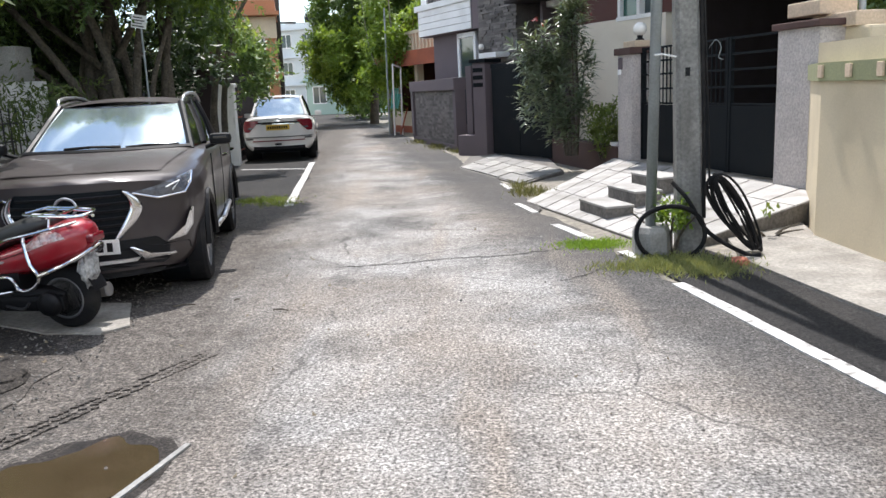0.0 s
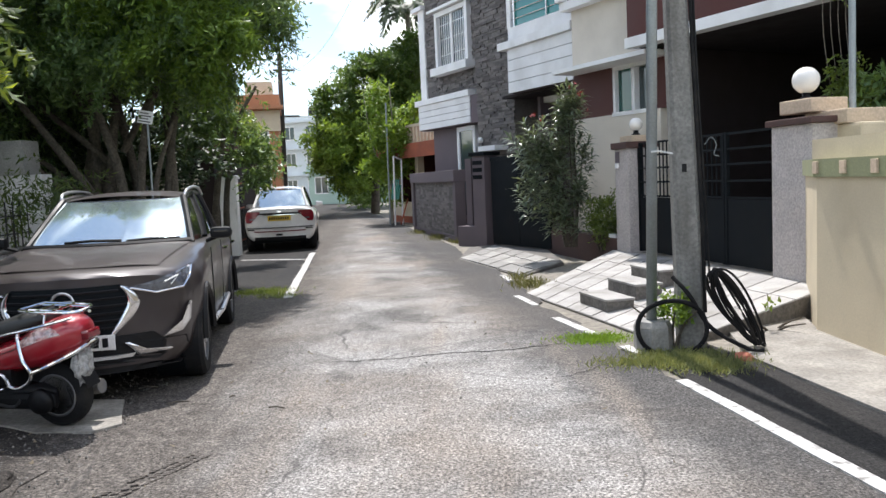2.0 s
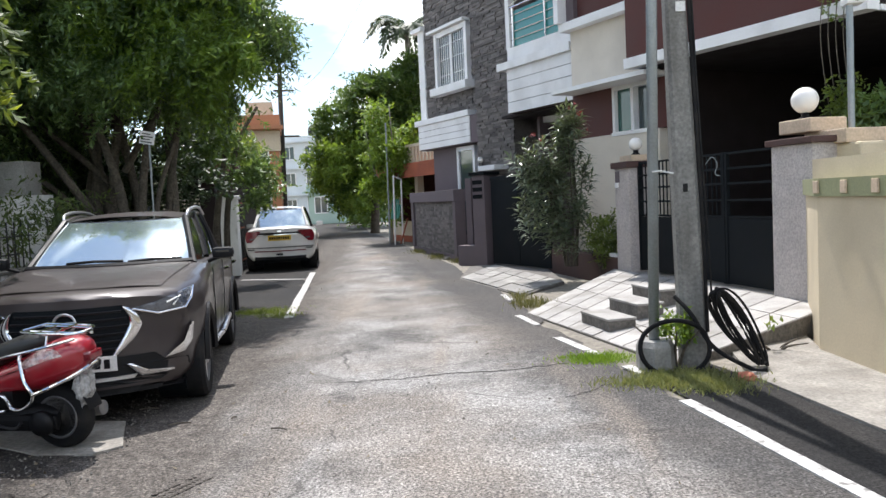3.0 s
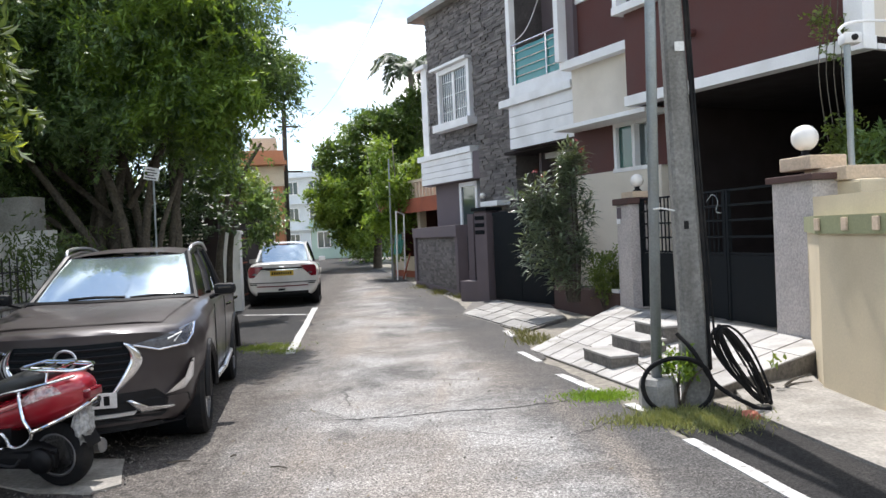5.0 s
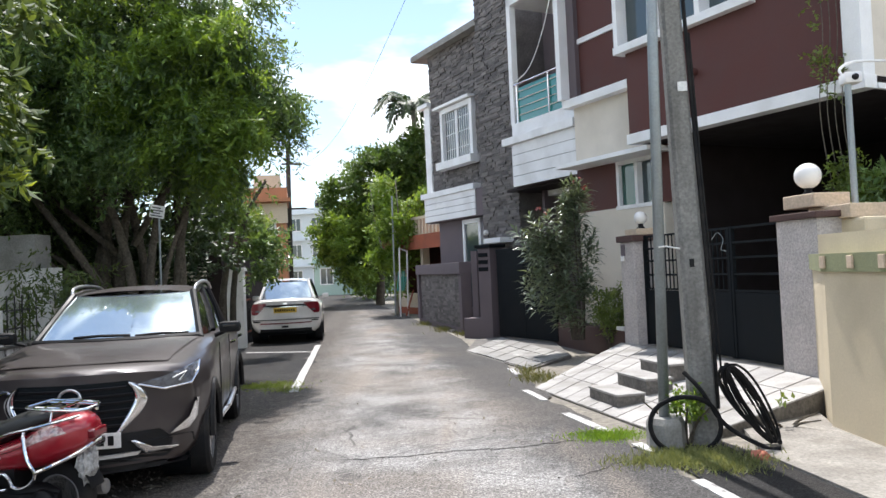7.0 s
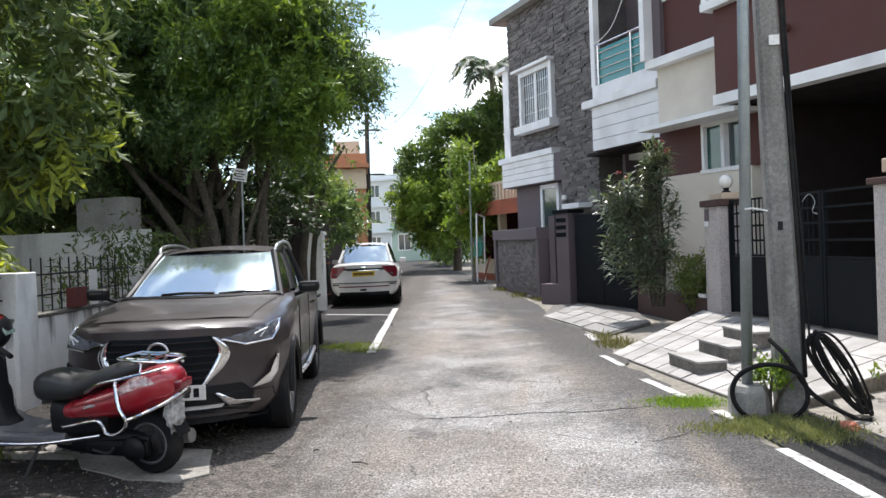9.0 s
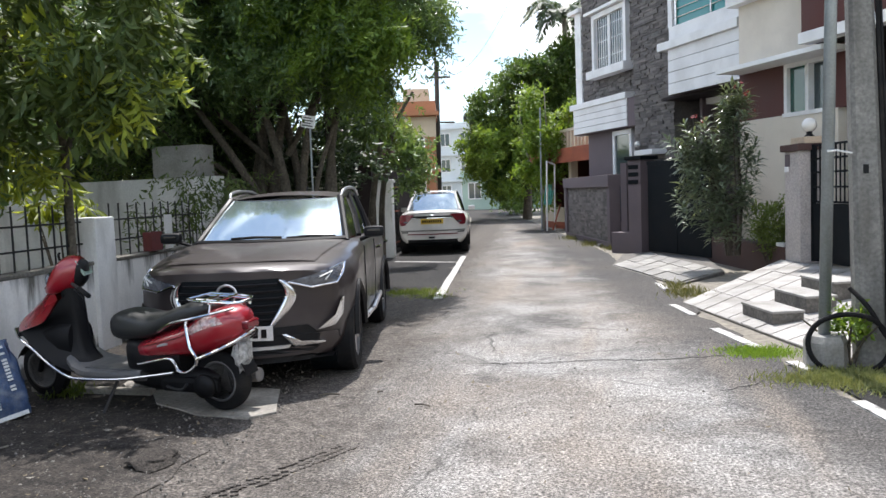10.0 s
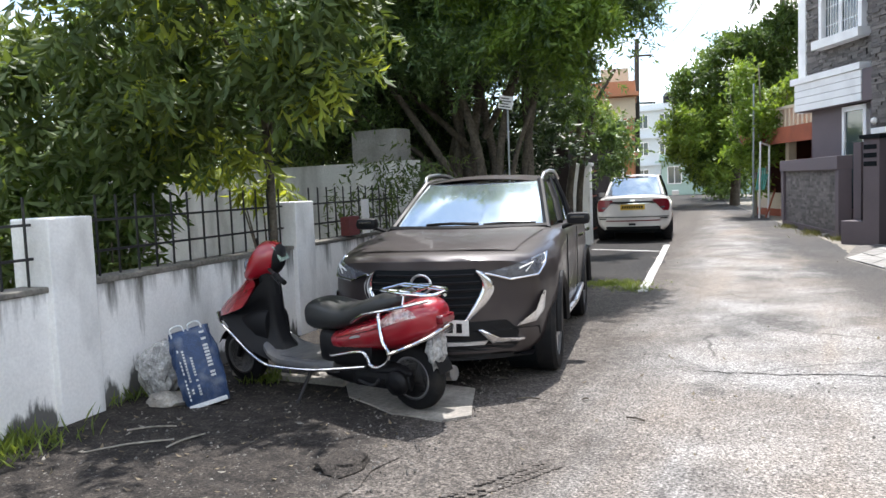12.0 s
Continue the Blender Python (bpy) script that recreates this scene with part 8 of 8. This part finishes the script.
smoothed(part("sack_body", bm, M_SACK, sack), 50)
for x, z0, z1, w in ((-0.105, 0.06, 0.46, 0.010), (-0.075, 0.10, 0.42, 0.014), (-0.03, 0.08, 0.38, 0.016), (0.085, 0.16, 0.52, 0.034)):
    for k in range(15):
        za = z0 + (z1 - z0) * k / 15
        if R.random() < 0.8:
            part("print_bar", boxed(x - w / 2, x + w / 2, -0.088, -0.072, za, za + (z1 - z0) / 15 * 0.62, 0.001), M_SACKW, sack)
for x in (-0.075, 0.045):
    part("handle", tube(bent([(x - 0.045, -0.02, 0.52), (x - 0.04, -0.03, 0.585), (x + 0.035, -0.03, 0.59), (x + 0.045, -0.02, 0.525)], 4), 0.007, 5), M_SACKW, sack)
part("band", boxed(-0.13, 0.13, -0.05, -0.02, 0.0, 0.03, 0.004), M_SACKW, sack)
plastic = bmesh.new()
bmesh.ops.create_icosphere(plastic, subdivisions=4, radius=1)
for v in plastic.verts:
    k = 1 + 0.22 * noise.noise(v.co * 1.7) + 0.12 * noise.noise(v.co * 5) + 0.10 * noise.noise(v.co * 12)
    v.co = Vector((v.co.x * 0.19 * k + 0.10 * max(0, v.co.z), v.co.y * 0.12 * k, v.co.z * 0.21 * k + 0.17))
ob = part("plastic_bag", plastic, M_FILM, None)
ob.location = (-3.97, 4.60, 0.06)
tagged(smoothed(ob, 14), "crumpled translucent plastic bag behind the sack", "bag")

M_CLOTH = pbr("maroon_cloth", (0.14, 0.035, 0.035), 0.8, var=0.2, scale=9, bump=0.2)
hang = thing("hanging_cloth", "maroon box and white paper hung on the railing", "cloth", wm @ Matrix.Translation((4.72, -0.02, 0)))
part("box", boxed(-0.36, -0.08, -0.05, 0.06, 0.93, 1.15, 0.012), M_CLOTH, hang)
part("paper", boxed(0.02, 0.22, -0.04, -0.03, 0.93, 1.34, 0.003), M_PLATE, hang)

# small sign on a thin post
sg2 = thing("sign", "small white notice board on a thin post under the trees", "sign", Matrix.Translation((-3.98, 11.0, -0.30)) @ Matrix.Rotation(radians(18), 4, "Z"))
part("post", tube([(0, 0.02, -0.1), (0.02, 0.02, 2.9)], 0.014, 8), M_STEEL, sg2)
bd = part("board", boxed(-0.10, 0.10, -0.012, 0.0, 2.80, 2.98, 0.004, Matrix.Translation((0, 0, 2.89)) @ Matrix.Rotation(radians(11), 4, "Y") @ Matrix.Translation((0, 0, -2.89))), M_PLATE, sg2)
for k in range(4):
    part("print_bar", boxed(-0.08, 0.07 - 0.03 * (k % 2), -0.016, -0.012, 2.82 + 0.038 * k, 2.838 + 0.038 * k, 0, Matrix.Translation((0, 0, 2.89)) @ Matrix.Rotation(radians(11), 4, "Y") @ Matrix.Translation((0, 0, -2.89))), M_GREYPLASTIC, bd)

# CCTV camera on its post behind the cream wall
ctv = thing("security_camera", "white security camera on a grey post above the cream wall", "camera", Matrix.Translation((4.74, 8.9, 0)))
part("post", tube([(0.02, 0, 0.0), (0.0, 0, 3.42)], 0.035, 10), M_STEEL, ctv)
hd = smoothed(part("housing", boxed(-0.06, 0.13, -0.09, 0.10, 3.40, 3.52, 0.03), M_WHITE, ctv), 40)
part("lens", lathe([(0.036, 0), (0.032, 0.02), (0.001, 0.03)], 16, m=Matrix.Translation((0.045, -0.09, 3.46)) @ Matrix.Rotation(radians(90), 4, "X")), M_BLACK, hd)
part("conduit", tube(bent([(-0.02, 0.05, 3.50), (-0.05, 0.06, 3.58), (0.10, 0.08, 3.66), (0.45, 0.15, 3.67), (0.9, 0.3, 3.68)], 4), 0.016, 8), M_WHITE, ctv)

# ---- far end of the lane ----
M_ROOFRED = pbr("red_tile_roof", (0.30, 0.085, 0.045), 0.85, var=0.2, scale=2, grain=0.2, bump=0.3)
M_CREAM = pbr("cream_plaster", (0.58, 0.50, 0.38), 0.85, var=0.08, scale=1, bump=0.1)
M_FARWHITE = pbr("pale_blue_white_plaster", (0.62, 0.66, 0.68), 0.85, var=0.06, scale=0.6, bump=0.1)
M_FARGREEN = pbr("pale_green_plaster", (0.38, 0.50, 0.44), 0.85, var=0.06, scale=0.6, bump=0.1)
M_ORANGE = pbr("orange_plaster", (0.48, 0.22, 0.12), 0.85, var=0.1, scale=0.8, bump=0.1)
M_GREENPAINT = pbr("green_pipe_paint", (0.08, 0.30, 0.24), 0.5, var=0.1, bump=0.1)

cot = thing("house", "low red-roofed house with a cream balustrade down the lane", "house", Matrix.Translation((-3.1, 31, 0)) @ Matrix.Rotation(radians(-62), 4, "Z"))
part("wall", boxed(0.6, 7.0, 2.2, 2.4, -0.05, 2.6), M_CREAM, cot)
part("parapet_wall", boxed(0.0, 7.0, 0.0, 0.15, -0.05, 0.75), M_CREAM, cot)
part("parapet_base", boxed(-0.02, 7.0, -0.04, 0.0, -0.05, 0.22), M_ROOFRED, cot)
part("roof_slab", boxed(-0.3, 7.2, -0.4, 6, 2.62, 2.78), M_ROOFRED, cot)
part("fascia", boxed(-0.3, 7.2, -0.44, -0.4, 2.35, 2.85), M_ROOFRED, cot)
part("end_fascia", boxed(-0.34, -0.3, -0.44, 6, 2.35, 2.85), M_ROOFRED, cot)
# Walls added to close the porch; their brown stands for the shade inside
part("end_wall", boxed(0.4, 0.6, 2.2, 6, -0.05, 2.62), M_BROWN, cot)
part("near_end_wall", boxed(6.9, 7.1, 0.3, 6, -0.05, 2.62), M_BROWN, cot)
part("porch_back", boxed(-0.28, 0.6, 2.0, 2.2, -0.05, 2.62), M_BROWN, cot)
part("far_end_wall", boxed(-0.28, -0.1, 0.15, 2.0, -0.05, 2.62), M_BROWN, cot)
part("balustrade_rail", boxed(-0.25, 7.1, -0.3, -0.15, 3.42, 3.52), M_CREAM, cot)
for k in range(24):
    part("baluster", boxed(-0.2 + 0.3 * k, -0.08 + 0.3 * k, -0.28, -0.18, 2.78, 3.42), M_CREAM, cot)
for k in range(3):
    part("column", boxed(0.1 + 2.4 * k, 0.35 + 2.4 * k, 0.0, 0.25, 0.75, 2.62), M_CREAM, cot)

pip = thing("pipe_frame", "painted pipe frame with hanging green hose by the lane", "frame")
for x, y, h in ((-2.83, 28, 4.3), (-2.4, 28.2, 2.3), (-2.6, 27.6, 2.4)):
    part("post", tube([(x, y, -0.05), (x + 0.05, y, h)], 0.03, 8), M_STEEL if h > 3 else M_PLATE, pip)
part("crossbar", tube([(-2.55, 27.6, 2.4), (-2.35, 28.2, 2.3)], 0.03, 8), M_PLATE, pip)
for k in range(4):
    part("hose", tube(bent([(-2.6 + 0.06 * k, 27.7, 1.6), (-2.68 + 0.07 * k, 27.65, 0.9), (-2.5 + 0.05 * k, 27.7, 1.4)], 4), 0.025, 6), M_GREENPAINT, pip)
part("brace", tube([(-2.45, 28.0, 0.0), (-2.2, 28.4, 0.9)], 0.03, 6), M_ROOFRED, pip)


def plain_house(label, x, y, rz, w, d, h, wall, storeys, bays, seed, roof=M_CONC):
    """A far house: front along local x, with a window in each bay and storey, ledges and a parapet."""
    rr = random.Random(seed)
    b = thing("house", label, "house", Matrix.Translation((x, y, 0)) @ Matrix.Rotation(radians(rz), 4, "Z"))
    part("wall", boxed(0, w, 0, d, -0.05, h), wall, b)
    part("parapet", boxed(-0.1, w + 0.1, -0.1, d + 0.1, h, h + 0.5), wall, b)
    sh = h / storeys
    for s in range(storeys):
        part("ledge", boxed(-0.25, w + 0.25, -0.5, 0, (s + 1) * sh - 0.15, (s + 1) * sh), wall, b)
        for k in range(bays):
            bx = w * (k + 0.5) / bays
            wd = part("window", boxed(bx - 0.5, bx + 0.5, -0.02, 0.05, s * sh + 0.9, s * sh + 2.1), M_PANE, b)
            for f0, f1, z0, z1 in ((-0.58, -0.5, 0.85, 2.15), (0.5, 0.58, 0.85, 2.15), (-0.5, 0.5, 2.1, 2.18), (-0.5, 0.5, 0.82, 0.9), (-0.03, 0.03, 0.9, 2.1)):
                part("frame", boxed(bx + f0, bx + f1, -0.06, 0.0, s * sh + z0, s * sh + z1), M_WHITE, wd)
    return b


plain_house("pale blue-white two-storey house at the far bend", -20.5, 80, -14, 4.6, 6, 8.0, M_FARWHITE, 3, 2, 1)
wt = thing("water_tank", "dark rooftop water tank on the far house", "tank", Matrix.Translation((-17.2, 82, 8.5)))
part("drum", lathe([(0.7, 0), (0.72, 0.9), (0.5, 1.2), (0.2, 1.35), (0.001, 1.36)], 18), M_BLACK, wt, smooth=True)
plain_house("pale green single-storey house across the far bend", -13.6, 62, -12, 6.5, 5, 2.6, M_FARGREEN, 1, 3, 2)
ob = plain_house("orange and cream two-storey house among trees", -12.4, 34, 14, 4.0, 6, 5.1, M_ORANGE, 2, 2, 3)
part("upper_band", boxed(-0.1, 4.1, -0.12, 0.0, 4.0, 4.9), M_CREAM, ob)
part("stair_room", boxed(2.6, 3.8, 1, 3, 5.6, 6.3), M_CREAM, ob)

low = thing("house", "low dark brown house with louvred vents behind the trees", "house", Matrix.Translation((-9.6, 18.2, 0)) @ Matrix.Rotation(radians(4), 4, "Z"))
part("wall", boxed(0, 3.9, 0, 5, -0.05, 2.45), M_BROWN_SHADE, low)
part("roof", boxed(-0.3, 4.2, -0.5, 5.3, 2.45, 2.62), M_BROWN, low)
for x0 in (2.2, 3.0):
    v = part("vent", boxed(x0, x0 + 0.55, -0.05, 0.0, 1.55, 2.05), M_GATE, low)
    for k in range(5):
        part("slat", boxed(x0, x0 + 0.55, -0.09, -0.05, 1.58 + 0.095 * k, 1.62 + 0.095 * k), M_BEIGE, v)
gp2 = thing("gate_pillar", "whitewashed gate pillar beside the parking bay", "pillar", Matrix.Translation((-5.15, 17.6, 0)) @ Matrix.Rotation(radians(9), 4, "Z"))
part("shaft", boxed(-0.16, 0.22, 0, 0.35, -0.05, 1.75, 0.015), M_WHITEWALL, gp2)
part("cap", boxed(-0.2, 0.26, -0.04, 0.39, 1.75, 1.83, 0.015), M_WHITEWALL, gp2)
gp3 = thing("iron_gate", "rusty barred iron gate behind the parked saloon", "gate", Matrix.Translation((-5.45, 18.3, 0)) @ Matrix.Rotation(radians(99), 4, "Z"))
for k in range(22):
    part("bar", boxed(0.14 * k, 0.14 * k + 0.02, 0, 0.02, 0.1, 1.7), M_IRON, gp3)
for z in (0.15, 1.0, 1.65):
    part("rail", boxed(0, 3.1, -0.01, 0.03, z, z + 0.04), M_ROOFRED, gp3)
fw = thing("garden_wall", "whitewashed boundary wall along the far lane", "wall", kind="structure")
part("wall", prism([(-6.0, 21.5), (-9.4, 38), (-9.65, 38), (-6.25, 21.5)], -0.05, 1.5), M_WHITEWALL, fw)
M_GREYWALL = pbr("weathered_grey_plaster", (0.66, 0.66, 0.635), 0.9, var=0.12, scale=1.5, grain=0.1, gscale=40, bump=0.25, stain=(0.17, 0.165, 0.15), sscale=2.2, samount=0.6, streak=0.3)
gb_ = thing("garden_wall", "grey plastered wall at the back of the garden", "wall", kind="structure")
part("wall", prism([(-5.5, 10.9), (-13.5, 11.6), (-13.5, 11.85), (-5.5, 11.15)], -0.05, 1.86), M_GREYWALL, gb_)
part("side_wall", prism([(-13.5, 11.6), (-12.2, -6), (-12.4, -6), (-13.7, 11.6)], -0.05, 1.9), M_GREYWALL, gb_)
part("block", prism([(-6.6, 10.95), (-5.75, 10.9), (-5.75, 11.3), (-6.6, 11.3)], 1.86, 2.35), M_CONC, gb_)

# Concrete seen against the sky: the silhouette is put into a dark base
M_POLE_SILHOUETTE = pbr("silhouetted_concrete", (0.06, 0.056, 0.05), 0.9, var=0.2, scale=3, grain=0.2, bump=0.3)
fp = thing("utility_pole", "distant dark utility pole with crossarms and wires", "pole")
part("shaft", tube([(-9.75, 40, -0.1), (-9.6, 40, 8.2)], [0.16, 0.11], 10), M_POLE_SILHOUETTE, fp)
for z, a in ((7.4, 0.75), (5.1, 0.9)):
    part("crossarm", tube([(-9.65 - 0.4 * a, 40, z), (-9.65 + a, 40, z - 0.05)], 0.05, 6), M_POLE_SILHOUETTE, fp)
for k, (a, b) in enumerate((((-9.3, 40, 7.4), (-3.4, 3.0, 8.6)), ((-9.0, 40, 7.3), (-0.6, 18, 8.6)), ((-9.1, 40, 5.1), (-0.8, 24.0, 6.2)))):
    A, B = Vector(a), Vector(b)
    w = thing("overhead_wire", "thin overhead wire sagging across the sky", "wire", group="overhead wires")
    part("strand", tube([A.lerp(B, t / 16) - Vector((0, 0, 1.1 * math.sin(math.pi * t / 16))) for t in range(17)], 0.006, 5), M_RUBBER, w)
dw = thing("overhead_wire", "loose pale cable drooping across the balcony", "wire", h2.matrix_world.copy())
part("strand", tube(bent([(0.3, -0.15, 5.7), (1.1, -0.2, 5.9), (1.7, -0.2, 6.6), (2.1, -0.15, 7.6), (2.4, 0, 8.6)], 5), 0.012, 5), M_PLATE, dw)
